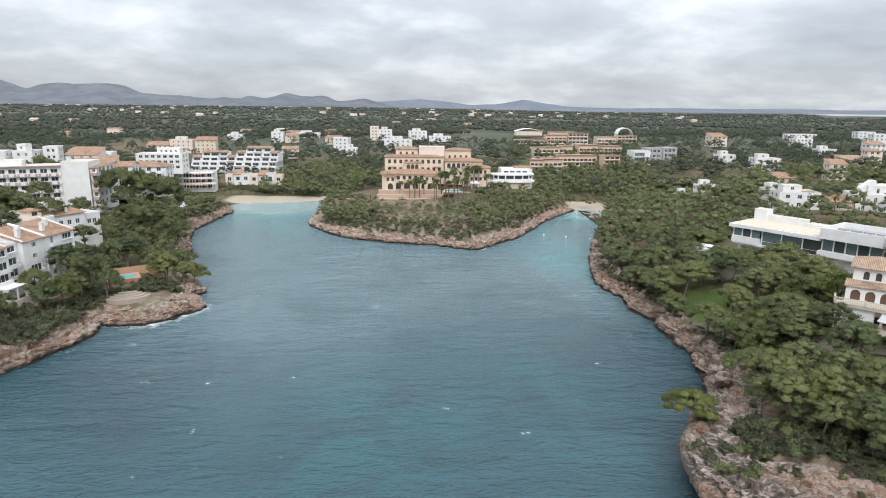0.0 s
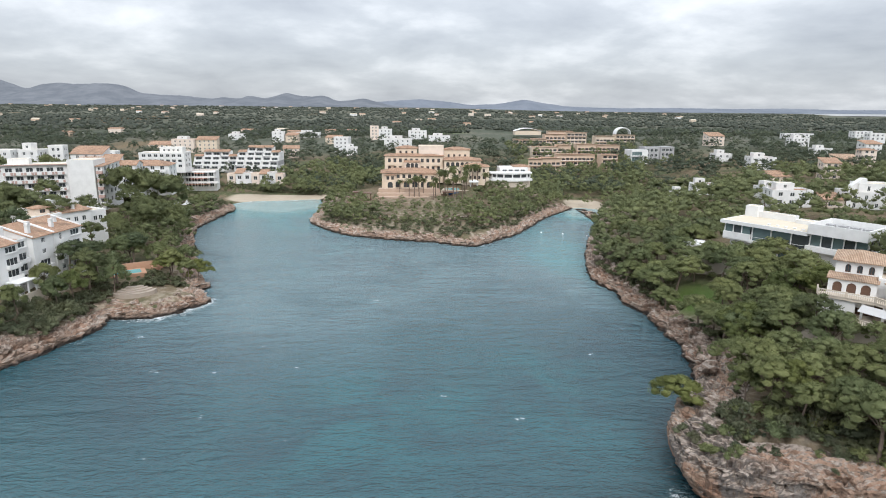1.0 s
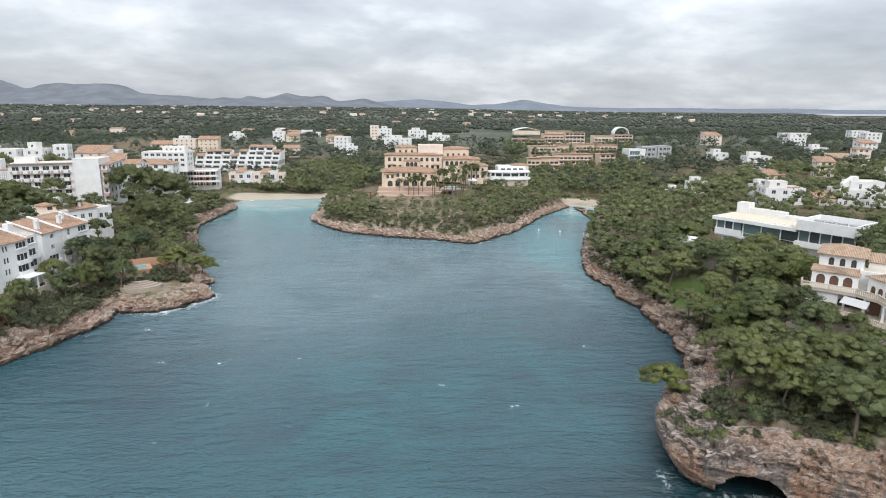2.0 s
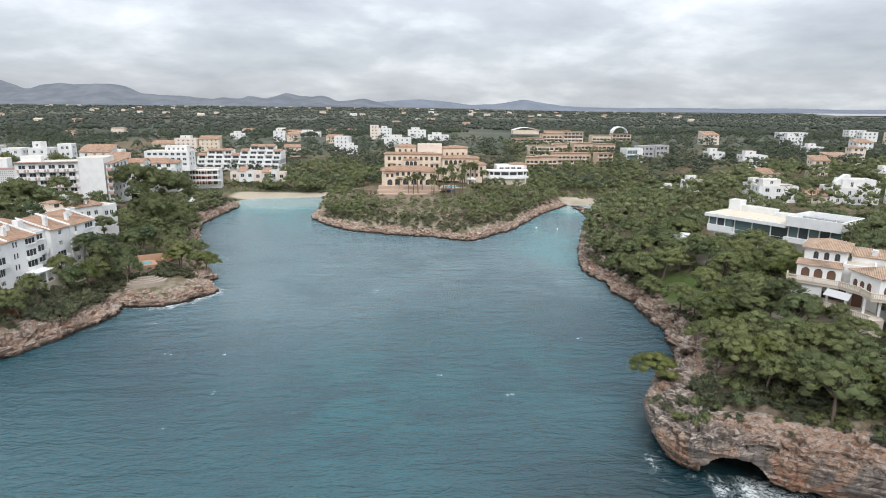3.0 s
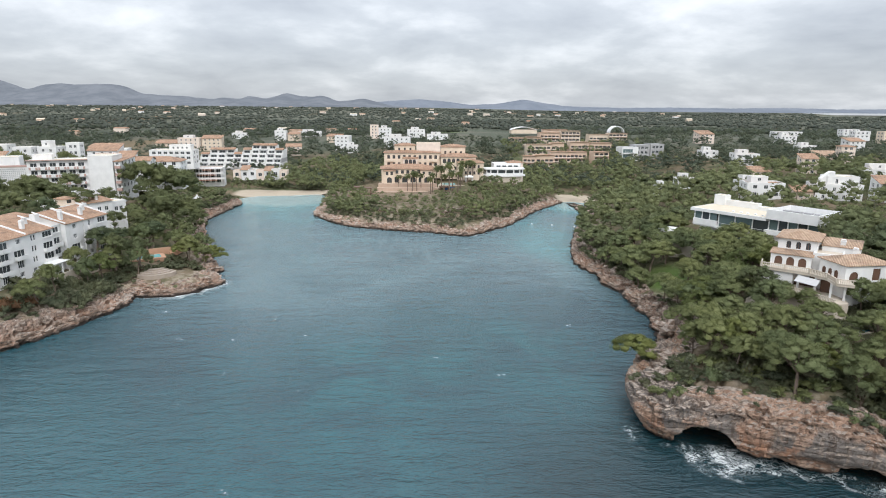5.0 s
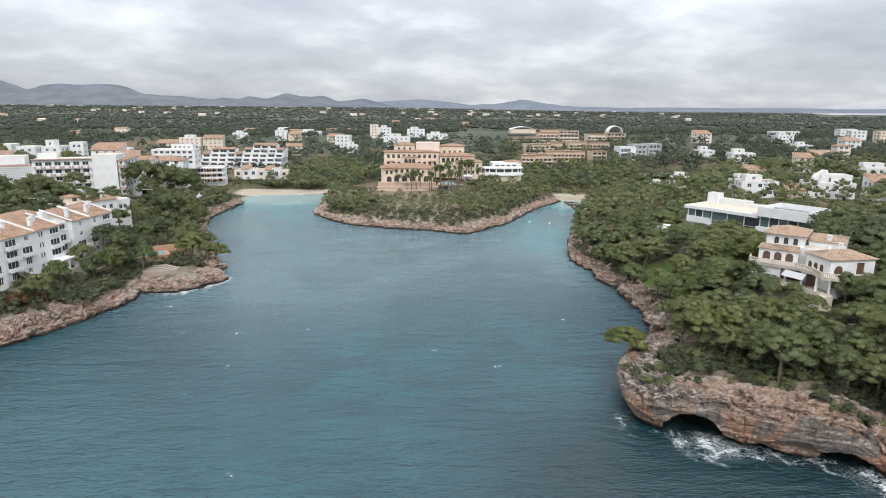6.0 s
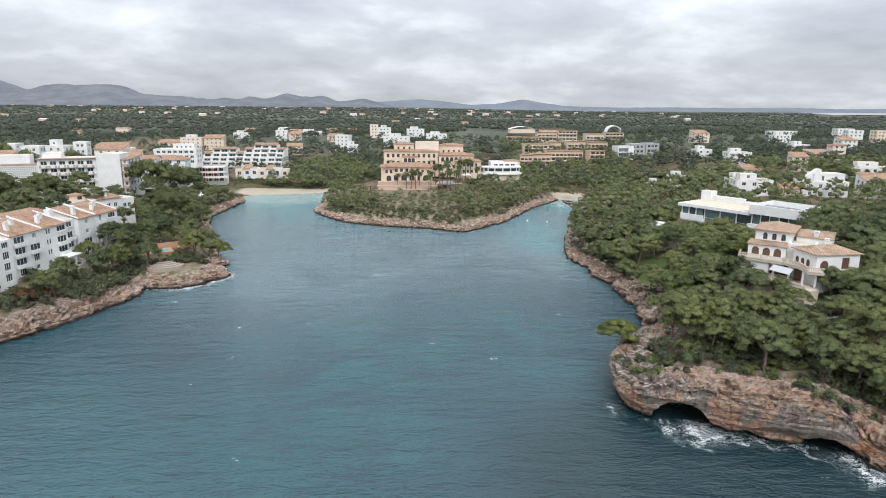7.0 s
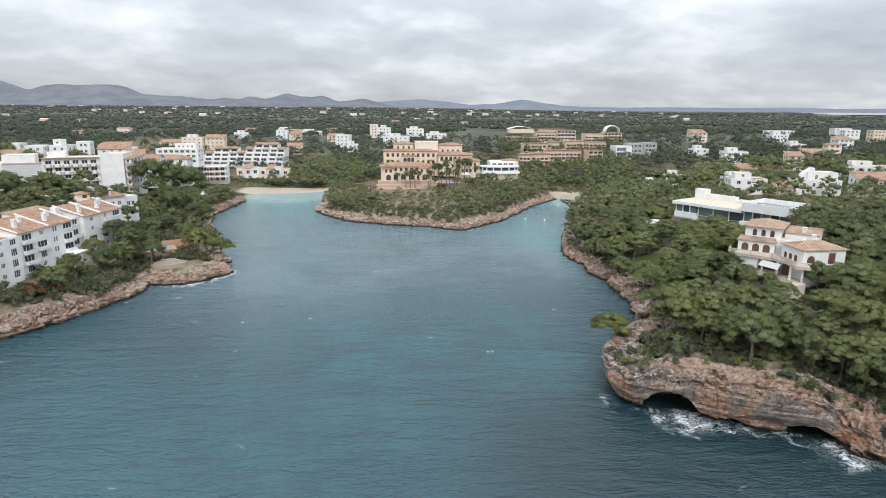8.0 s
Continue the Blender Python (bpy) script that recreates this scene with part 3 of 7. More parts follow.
# ---- building materials ----
def plaster(name, colour, stain=(0.45, 0.42, 0.38)):
    m = Nodes(name, 0.85, 0.2)
    tone = m.mix(m.span(m.noise(0.35, 4, 0.6), 0.35, 0.7), colour, [c * 0.9 for c in colour])
    drip = m.math("MULTIPLY", m.span(m.noise(1.1, 5, 0.65, m.scaled(1, 1, 0.15)), 0.56, 0.75), 0.28)
    m.bump(m.noise(5, 4), 0.15, 0.05)
    return m.done(m.mix(drip, tone, stain))


def tile_material(name, a, b):
    m = Nodes(name, 0.85, 0.2)
    where = m.local()
    n = m.node("ShaderNodeTexWave")
    n.bands_direction = "X"
    n.inputs["Scale"].default_value, n.inputs["Distortion"].default_value = 1.25, 0.15
    m.link(where, n.inputs["Vector"])
    row = m.node("ShaderNodeTexWave")
    row.bands_direction = "Y"
    row.inputs["Scale"].default_value = 0.8
    m.link(where, row.inputs["Vector"])
    tone = m.mix(m.span(m.noise(0.9, 5, 0.65), 0.35, 0.65), a, b)
    tone = m.mix(m.span(m.noise(0.25, 3, 0.6), 0.5, 0.7, 0, 0.55), tone, (0.17, 0.13, 0.10))
    tone = m.mix(m.math("MULTIPLY", m.span(n.outputs["Fac"], 0.0, 0.4, 1, 0), 0.5), tone, (0.12, 0.075, 0.05))
    m.bump(m.math("ADD", n.outputs["Fac"], m.math("MULTIPLY", row.outputs["Fac"], 0.4)), 0.8, 0.12)
    return m.done(tone)


def plain(name, a, b, rough=0.8, size=1.5, metal=0.0, spec=0.3):
    m = Nodes(name, rough, spec, metal)
    return m.done(m.mix(m.noise(size, 4, 0.6), a, b))


WHITE = plaster("white_plaster", (0.77, 0.765, 0.75))
CREAM = plaster("cream_plaster", (0.74, 0.62, 0.495))
OCHRE = plaster("ochre_plaster", (0.68, 0.52, 0.40))
PINK = plaster("pale_pink_plaster", (0.78, 0.665, 0.575))
ROSE = plaster("rose_band_plaster", (0.50, 0.35, 0.305))
GREY = plaster("grey_render", (0.40, 0.40, 0.40))
TILE = tile_material("terracotta_tiles", (0.41, 0.25, 0.165), (0.52, 0.345, 0.24))
TILE_OLD = tile_material("mossy_clay_tiles", (0.42, 0.285, 0.195), (0.56, 0.405, 0.29))
GLASS = plain("window_glass", (0.035, 0.040, 0.045), (0.085, 0.095, 0.10), 0.08, 0.3, 0.0, 0.5)
# green tint, lightened: part of the sky's reflection is in the base colour
GLASS_GREEN = plain("greenish_glass", (0.085, 0.125, 0.125), (0.16, 0.215, 0.215), 0.06, 0.2, 0.0, 0.6)
BROWN = plain("brown_shutter_wood", (0.115, 0.065, 0.045), (0.16, 0.09, 0.06), 0.6, 3)
FRAME = plain("white_frame_paint", (0.74, 0.74, 0.72), (0.66, 0.66, 0.64), 0.5, 2)
DECK = plain("roof_deck", (0.55, 0.47, 0.36), (0.66, 0.60, 0.49), 0.9, 0.4)
# for solid blocks behind glazing: the dimness of rooms is put into the colour
DARK = plain("shaded_room", (0.05, 0.045, 0.04), (0.08, 0.07, 0.06), 0.9, 0.8)
PAVE = plain("terracotta_paving", (0.42, 0.24, 0.155), (0.52, 0.33, 0.225), 0.9, 0.7)
TERRACE = plain("rosy_terrace_stone", (0.40, 0.29, 0.22), (0.53, 0.41, 0.325), 0.9, 0.7)
SHADE_CLOTH = plain("grey_sailcloth", (0.46, 0.46, 0.46), (0.54, 0.54, 0.53), 0.85, 1.0)
WORN_STONE = plain("worn_bathing_stone", (0.30, 0.25, 0.205), (0.43, 0.365, 0.305), 0.9, 0.9)
STONE = plain("pale_stone", (0.50, 0.43, 0.35), (0.62, 0.55, 0.46), 0.9, 0.8)
POOL = plain("pool_water", (0.10, 0.42, 0.46), (0.16, 0.52, 0.55), 0.06, 0.6, 0.0, 0.5)
POOL_BLUE = plain("blue_pool_tiles", (0.045, 0.12, 0.30), (0.07, 0.17, 0.38), 0.15, 0.6, 0.0, 0.5)
AWNING = plain("faded_awning", (0.62, 0.26, 0.17), (0.70, 0.36, 0.26), 0.9, 1.0)
CANVAS = plain("white_canvas", (0.80, 0.80, 0.79), (0.72, 0.72, 0.71), 0.8, 1.0)
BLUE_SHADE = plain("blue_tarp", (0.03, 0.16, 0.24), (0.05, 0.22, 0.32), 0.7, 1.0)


# ---- shapes and parts ----
class Shape:
    """Vertices and faces of one part, in the thing's own coordinates."""

    def __init__(self, m=None):
        self.v, self.f, self.slot, self.m = [], [], [], m or Matrix()

    def add(self, verts, faces, slot=0):
        base = len(self.v)
        self.v += [tuple(self.m @ Vector(p)) for p in verts]
        self.f += [tuple(base + i for i in face) for face in faces]
        self.slot += [slot] * len(faces)
        return self

    def box(self, x0, x1, y0, y1, z0, z1, slot=0):
        p = [(x, y, z) for z in (z0, z1) for x, y in ((x0, y0), (x1, y0), (x1, y1), (x0, y1))]
        return self.add(p, [(3, 2, 1, 0), (4, 5, 6, 7), (0, 1, 5, 4), (1, 2, 6, 5), (2, 3, 7, 6), (3, 0, 4, 7)], slot)

    def prism(self, outline, z0, z1, slot=0):
        n = len(outline)
        p = [(x, y, z0) for x, y in outline] + [(x, y, z1) for x, y in outline]
        return self.add(p, [tuple(range(n))[::-1], tuple(range(n, 2 * n))] + [(i, (i + 1) % n, n + (i + 1) % n, n + i) for i in range(n)], slot)

    def mesh(self, name, *materials):
        me = bpy.data.meshes.new(name)
        me.from_pydata(self.v, [], self.f)
        for mat in materials:
            me.materials.append(mat)
        if len(materials) > 1:
            me.polygons.foreach_set("material_index", self.slot)
        me.update()
        return me


def part(name, shape, material, parent, label=""):
    mats = material if isinstance(material, tuple) else (material,)
    ob = new(name, shape.mesh(name, *mats))
    ob.parent = parent
    return tagged(ob, label)


FOOT = []      # footprints that trees keep clear of


def footprint(x, y, w, d, rot, grow=1.5):
    FOOT.append((x, y, w / 2 + grow, d / 2 + grow, radians(rot)))


def thing(name, x, y, z, rot, label, category, group=""):
    root = new(name)
    root.matrix_basis = pose(x, y, z, 0, 0, rot)
    root.empty_display_size = 0.5
    return tagged(root, label, category, group)


def panel(shape, w, h, holes, thick, m):
    """A wall from (0, 0, 0) along x, its outer face at y = 0, with real openings (x0, x1, z0, z1, arched)."""
    old, shape.m = shape.m, shape.m @ m
    xs = sorted({0.0, w, *(v for o in holes for v in o[:2])})
    zs = sorted({0.0, h, *(v for o in holes for v in o[2:4])})
    for x0, x1 in zip(xs, xs[1:]):
        for z0, z1 in zip(zs, zs[1:]):
            cx, cz = (x0 + x1) / 2, (z0 + z1) / 2
            if not any(o[0] < cx < o[1] and o[2] < cz < o[3] for o in holes):
                shape.add([(x0, 0, z0), (x1, 0, z0), (x1, 0, z1), (x0, 0, z1), (x0, thick, z0), (x1, thick, z0), (x1, thick, z1), (x0, thick, z1)],
                          [(0, 1, 2, 3), (7, 6, 5, 4)])
    for x0, x1, z0, z1, arched in holes:
        shape.add([(x0, 0, z0), (x1, 0, z0), (x1, 0, z1), (x0, 0, z1), (x0, thick, z0), (x1, thick, z0), (x1, thick, z1), (x0, thick, z1)],
                  [(1, 0, 4, 5), (0, 3, 7, 4), (2, 1, 5, 6), (3, 2, 6, 7)])
        if arched:                 # spandrels that round the head
            r, c, n = (x1 - x0) / 2, (x0 + x1) / 2, 8
            spring = z1 - r
            arc = [(c - r * math.cos(math.pi * k / n), spring + r * math.sin(math.pi * k / n)) for k in range(n + 1)]
            for a, b in zip(arc, arc[1:]):
                shape.add([(a[0], 0, a[1]), (b[0], 0, b[1]), (b[0], 0, z1), (a[0], 0, z1), (a[0], thick, a[1]), (b[0], thick, b[1])], [(0, 1, 2, 3), (1, 0, 4, 5)])
    shape.m = old


WINDOW_MESH = {}


def window(root, m, w, h, frame_mat=None, pane_mat=None, name="window", bars=2):
    """A framed pane set in an opening; m puts its lower left corner on the wall's outer face."""
    frame_mat, pane_mat = frame_mat or FRAME, pane_mat or GLASS
    key = (round(w, 2), round(h, 2), frame_mat.name, pane_mat.name, bars, name)
    if key not in WINDOW_MESH:
        e = min(0.1, w * 0.09)
        xs = [0.0, e]
        for k in range(1, bars):
            xs += [w * k / bars - e / 2, w * k / bars + e / 2]
        xs += [w - e, w]
        zs = [0.0, e, h - e, h]
        nx = len(xs)
        verts = [(x, y, z) for y in (0.13, 0.21) for z in zs for x in xs]
        half = nx * 4
        at = lambda i, j: j * nx + i
        open_cell = lambda i, j: j == 1 and i % 2 == 1 and 0 < i < nx - 1
        faces = [(at(i, j), at(i + 1, j), at(i + 1, j + 1), at(i, j + 1)) for i in range(nx - 1) for j in range(3) if not open_cell(i, j)]
        for i in range(1, nx - 1, 2):
            a, b, c, d = at(i, 1), at(i + 1, 1), at(i + 1, 2), at(i, 2)
            faces += [(b, a, a + half, b + half), (c, b, b + half, c + half), (d, c, c + half, d + half), (a, d, d + half, a + half)]
        frame_mesh = Shape().add(verts, faces).mesh(name, frame_mat)
        pane_mesh = Shape().box(0.02, w - 0.02, 0.18, 0.2, 0.02, h - 0.02).mesh("pane", pane_mat)
        WINDOW_MESH[key] = (frame_mesh, pane_mesh)
    ob = new(name, WINDOW_MESH[key][0])
    ob.parent = root
    ob.matrix_basis = m
    pane = new("pane", WINDOW_MESH[key][1])
    pane.parent = ob
    return ob


def side_pose(side, w, d):
    """Where the outer face of a side begins, seen from outside left to right."""
    return {"front": pose(0, 0, 0), "right": pose(w, 0, 0, 0, 0, 90), "back": pose(w, d, 0, 0, 0, 180), "left": pose(0, d, 0, 0, 0, -90)}[side]


def openings(length, floors, floor_h, cols, win=(1.2, 1.3), sill=0.95, arched=(), first=0, margin=1.0, base=0.0):
    """Evenly spread openings, floor by floor."""
    out = []
    for f in range(first, floors):
        for c in range(cols):
            gap = (length - 2 * margin) / cols
            x = margin + gap * (c + 0.5) - win[0] / 2
            z = base + f * floor_h + sill
            out.append((x, x + win[0], z, z + win[1], f in arched))
    return out


def wing(root, x, y, z, w, d, h, rot=0, mat=None, holes=None, roof="flat", roof_mat=None, pitch=0.32, over=0.45, frame_mat=None, pane_mat=None,
         parapet=0.5, bars=2, deep=2.0, roof_label=""):
    """A block of a building: walls with real openings and windows set in them, and its roof."""
    mat = mat or WHITE
    at = pose(x, y, z, 0, 0, rot)
    s = Shape(at)
    holes = holes or {}
    for side in ("front", "right", "back", "left"):
        length = w if side in ("front", "back") else d
        m = side_pose(side, w, d)
        here = holes.get(side, [])
        panel(s, length, h, here, 0.3, m)
        if deep:
            s.m = at @ m
            s.add([(0, 0, -deep), (length, 0, -deep), (length, 0, 0), (0, 0, 0)], [(0, 1, 2, 3)])
            s.m = at
        for x0, x1, z0, z1, arched in here:
            window(root, at @ m @ pose(x0, 0, z0), x1 - x0, z1 - z0, frame_mat, pane_mat, "window", bars if x1 - x0 > 0.8 else 1)
    part("wall", s, mat, root)
    r = Shape(at)
    if roof == "flat":
        r.box(0.28, w - 0.28, 0.28, d - 0.28, h - 0.25, h - 0.02)
        p = Shape(at)
        if parapet > 0:
            e = 0.3
            for b in ((-0.03, w + 0.03, -0.03, e), (-0.03, w + 0.03, d - e, d + 0.03), (-0.03, e, e, d - e), (w - e, w + 0.03, e, d - e)):
                p.box(*b, h - 0.02, h + parapet)
            part("parapet", p, mat, root)
        part("roof", r, roof_mat or DECK, root, roof_label)
    else:
        o, t = over, 0.16
        run = (d / 2 + o) if roof in ("hip", "gable") else (d + 2 * o)
        if roof == "hip":
            short = min(w, d) / 2 + o
            top = h + short * pitch
            if w >= d:
                ridge = [(short - o, d / 2, top), (w - short + o, d / 2, top)]
            else:
                ridge = [(w / 2, short - o, top), (w / 2, d - short + o, top)]
            eave = [(-o, -o, h), (w + o, -o, h), (w + o, d + o, h), (-o, d + o, h)]
            verts = eave + ridge + [(a, b, c - t) for a, b, c in eave]
            tops = [(0, 1, 5, 4), (1, 2, 5), (2, 3, 4, 5), (3, 0, 4)] if w >= d else [(0, 1, 4), (1, 2, 5, 4), (2, 3, 5), (3, 0, 4, 5)]
            r.add(verts, tops + [(6, 7, 1, 0), (7, 8, 2, 1), (8, 9, 3, 2), (9, 6, 0, 3), (9, 8, 7, 6)])
        elif roof == "gable":
            top = h + run * pitch
            low = h - 0.02
            verts = [(-o, -o, low), (w + o, -o, low), (w + o, d / 2, top), (-o, d / 2, top), (w + o, d + o, low), (-o, d + o, low)]
            verts += [(a, b, c - t) for a, b, c in verts]
            r.add(verts, [(0, 1, 2, 3), (3, 2, 4, 5), (8, 7, 6, 9), (10, 8, 9, 11), (6, 7, 1, 0), (5, 4, 10, 11), (1, 7, 8, 2), (2, 8, 10, 4), (0, 3, 9, 6), (3, 5, 11, 9)])
            for gx in (0.0, w - 0.3):
                s2 = Shape(at)
                s2.add([(gx, 0, h), (gx + 0.3, 0, h), (gx + 0.3, d, h), (gx, d, h), (gx, d / 2, top - 0.3), (gx + 0.3, d / 2, top - 0.3)],
                       [(0, 3, 4), (1, 5, 2), (0, 4, 5, 1), (3, 2, 5, 4)])
                part("gable", s2, mat, root)
        elif roof == "shed":       # low in front, high at the back
            top = h + run * pitch
            verts = [(-o, -o, h), (w + o, -o, h), (w + o, d + o, top), (-o, d + o, top)]
            verts += [(a, b, c - t) for a, b, c in verts]
            r.add(verts, [(0, 1, 2, 3), (7, 6, 5, 4), (4, 5, 1, 0), (5, 6, 2, 1), (6, 7, 3, 2), (7, 4, 0, 3)])
            s2 = Shape(at)
            s2.add([(0, 0, h), (w, 0, h), (w, d, h), (0, d, h), (w, d, top - 0.3), (0, d, top - 0.3)], [(0, 3, 5), (1, 4, 2), (3, 2, 4, 5)])
            part("gable", s2, mat, root)
        part("roof", r, roof_mat or TILE, root, roof_label or "terracotta tiled roof")
    return at


def balcony(root, m, w, depth, rail=0.95, mat=None, open_rail=False, slab_mat=None):
    """A slab with a solid or barred parapet, hung on a wall's outer face."""
    s = Shape(m)
    s.box(0, w, -depth, 0, -0.18, 0)
    if open_rail:
        s.box(0, w, -depth, -depth + 0.05, rail - 0.06, rail)
        for k in range(int(w / 0.35) + 1):
            s.box(min(k * 0.35, w - 0.03), min(k * 0.35, w - 0.03) + 0.03, -depth, -depth + 0.03, 0, rail)
    else:
        s.box(0, w, -depth, -depth + 0.12, 0, rail)
        s.box(0, 0.12, -depth + 0.12, 0, 0, rail)
        s.box(w - 0.12, w, -depth + 0.12, 0, 0, rail)
    return part("balcony", s, mat or WHITE, root)


def chimney(root, m, w=0.7, h=1.3, mat=None):
    s = Shape(m)
    s.box(-w / 2, w / 2, -w / 2, w / 2, -0.6, h)
    s.box(-w / 2 - 0.08, w / 2 + 0.08, -w / 2 - 0.08, w / 2 + 0.08, h, h + 0.12)
    for a in (-1, 1):
        for b in (-1, 1):
            s.box(a * w * 0.36 - 0.06, a * w * 0.36 + 0.06, b * w * 0.36 - 0.06, b * w * 0.36 + 0.06, h + 0.12, h + 0.34)
    s.box(-w / 2, w / 2, -w / 2, w / 2, h + 0.34, h + 0.42)
    return part("chimney", s, mat or WHITE, root)


# ---- buildings of the west side ----
def shore_apartments():
    root = thing("apartment_block", -99.2, 127, 8.3, 81.4, "white four-storey holiday apartments with terracotta roofs and balconies", "apartment building")
    footprint(-104, 137, 72, 14, 81.4, 2)
    fh = 2.75
    # kinds of opening: width, foot, head, panes
    kinds = {"loggia": (3.3, 0.1, 2.2, 3), "window": (1.3, 0.95, 2.15, 2), "narrow": (0.6, 0.8, 2.2, 1), "wide": (3.2, 0.8, 2.3, 4), "shutter": (1.9, 0.4, 2.3, 1), "door": (1.0, 0.1, 2.3, 1)}
    # start, end, set forward, storeys, roof, columns of openings from the ground up
    runs = [(-36, -22, 1.2, 4, "flat", ((3.0, ("shutter",) * 4), (7.4, ("loggia",) * 4), (11.6, ("shutter",) * 4))),
            (-22, -8, 0.8, 4, "flat", ((3.2, ("loggia",) * 4), (8.2, ("window",) * 4), (12.0, ("shutter",) * 4))),
            (-8, 2.6, 0.3, 4, "shed", ((3.0, ("shutter", "loggia", "loggia", "loggia")), (7.9, ("window", "shutter", "loggia", "window")))),
            (2.6, 11.8, 0.0, 4, "shed", ((1.9, ("window", "narrow", "narrow", "narrow")), (2.8, ("", "narrow", "narrow", "narrow")), (7.1, ("loggia", "loggia", "loggia", "wide")))),
            (11.8, 16.6, -1.6, 4, "flat", ((2.4, ("shutter", "loggia", "loggia", "wide")),)),
            (16.6, 23.5, -0.2, 4, "shed", ((3.4, ("window", "loggia", "window", "window")),)),
            (23.5, 33.5, 0.0, 4, "shed", ((2.2, ("window", "door", "door", "door")), (7.4, ("loggia", "loggia", "loggia", "wide"))))]
    for a, b, fwd, storeys, roof, columns in runs:
        w = b - a
        here, rails = [], []
        for cx, column in columns:
            for f, kind in enumerate(column[:storeys]):
                if kind:
                    ww, foot, head, _ = kinds[kind]
                    here.append((cx - ww / 2, cx + ww / 2, f * fh + foot, f * fh + head, False))
                    if kind in ("loggia", "door", "wide"):
                        rails.append((cx - ww / 2 - 0.2, ww + 0.4, f * fh + foot - 0.1, kind))
        end = openings(9, storeys, fh, 2, (1.2, 1.2), 1.0, margin=1.2)
        wing(root, a, -fwd, 0, w - 0.02, 9, storeys * fh - (0.0 if roof == "shed" else 0.35 if a > 0 else 0.9), 0, WHITE, {"front": here, "left": end}, roof, TILE, 0.27, 0.35, bars=3)
        for x0, wide, z0, kind in rails:
            if kind == "wide":                  # a sill under the long window
                part("window_sill", Shape(pose(a + x0, -fwd, z0)).box(0, wide, -0.25, 0, -0.12, 0.06), WHITE, root)
            else:
                balcony(root, pose(a + x0, -fwd, z0), wide, 0.9 if kind == "loggia" else 0.6, 0.85)
        if roof == "shed":
            for cx in (0.3, 0.68):
                chimney(root, pose(a + w * cx, 3.0 + 2.2 * (cx > 0.5), storeys * fh + 1.3), 0.9, 1.35)
            for edge in (a, b - 0.3):           # party walls that stand above the tiles
                s = Shape()
                s.add([(edge, -fwd, storeys * fh), (edge + 0.3, -fwd, storeys * fh), (edge + 0.3, -fwd + 9.4, storeys * fh + 2.75), (edge, -fwd + 9.4, storeys * fh + 2.75),
                       (edge, -fwd, storeys * fh + 0.35), (edge + 0.3, -fwd, storeys * fh + 0.35), (edge + 0.3, -fwd + 9.4, storeys * fh + 3.1), (edge, -fwd + 9.4, storeys * fh + 3.1)],
                      [(4, 5, 6, 7), (0, 4, 7, 3), (1, 2, 6, 5), (0, 1, 5, 4), (2, 3, 7, 6)])
                part("party_wall", s, WHITE, root)
    # tiled attic behind the terraces, with an open timber pergola
    wing(root, 4.5, 9.3, 0, 12.5, 5.5, 13.2, 0, WHITE, {"right": [(0.8, 4.6, 11.2, 12.9, False)]}, "shed", TILE, 0.1, 0.3, BROWN)
    wing(root, 12.4, 5.2, 10.6, 1.6, 1.6, 3.4, 0, WHITE, {}, "flat", parapet=0.15, deep=0)
    s = Shape()
    s.box(6.0, 11.5, -4.2, -0.5, 2.5, 2.7)
    for k in range(3):
        s.box(6.2 + 2.4 * k, 6.5 + 2.4 * k, -4.1, -3.8, -2, 2.5)
    s.box(6.2, 6.4, -3.8, -0.4, -2, 2.5)
    part("carport", s, WHITE, root, "white flat-roofed porch")
    s = Shape()
    s.box(4, 22, -5.0, -4.7, -5, 0.0)
    part("garden_wall", s, STONE, root, "low pale garden wall")


shore_apartments()


def house_row_behind():
    root = thing("house", -112.5, 172, 15.2, 62, "low white house with roof terraces and small tiled roofs", "house")
    footprint(-108, 178, 20, 14, 62)
    wing(root, -3, 0, 0, 9.5, 9, 4.0, 0, WHITE, {"front": openings(9.5, 1, 3, 3, (1.2, 1.4)), "left": openings(9, 1, 3, 2, (1.2, 1.4))}, "flat", deep=7)
    wing(root, 6.52, 0.6, 0, 9.5, 8, 4.2, 0, WHITE, {"front": openings(9.5, 1, 3, 3, (1.3, 1.5))}, "shed", TILE, 0.12, deep=7)
    wing(root, 16.04, 1.4, -0.8, 5.5, 7, 3.8, 0, WHITE, {"front": openings(5.5, 1, 3, 2, (1.3, 1.5)), "right": openings(7, 1, 3, 2)}, "flat", deep=7)
    wing(root, 1.5, 4.0, 4.0, 4, 4, 2.0, 0, PINK, {"front": openings(4, 1, 2, 1, (1.6, 1.1), 0.5)}, "hip", TILE, 0.3, frame_mat=BROWN)
    wing(root, 7.5, 5.4, 4.2, 3.4, 3.2, 3.2, 0, WHITE, {}, "flat", parapet=0.2)
    chimney(root, pose(12, 3, 4.4), 0.7, 1.0)


house_row_behind()


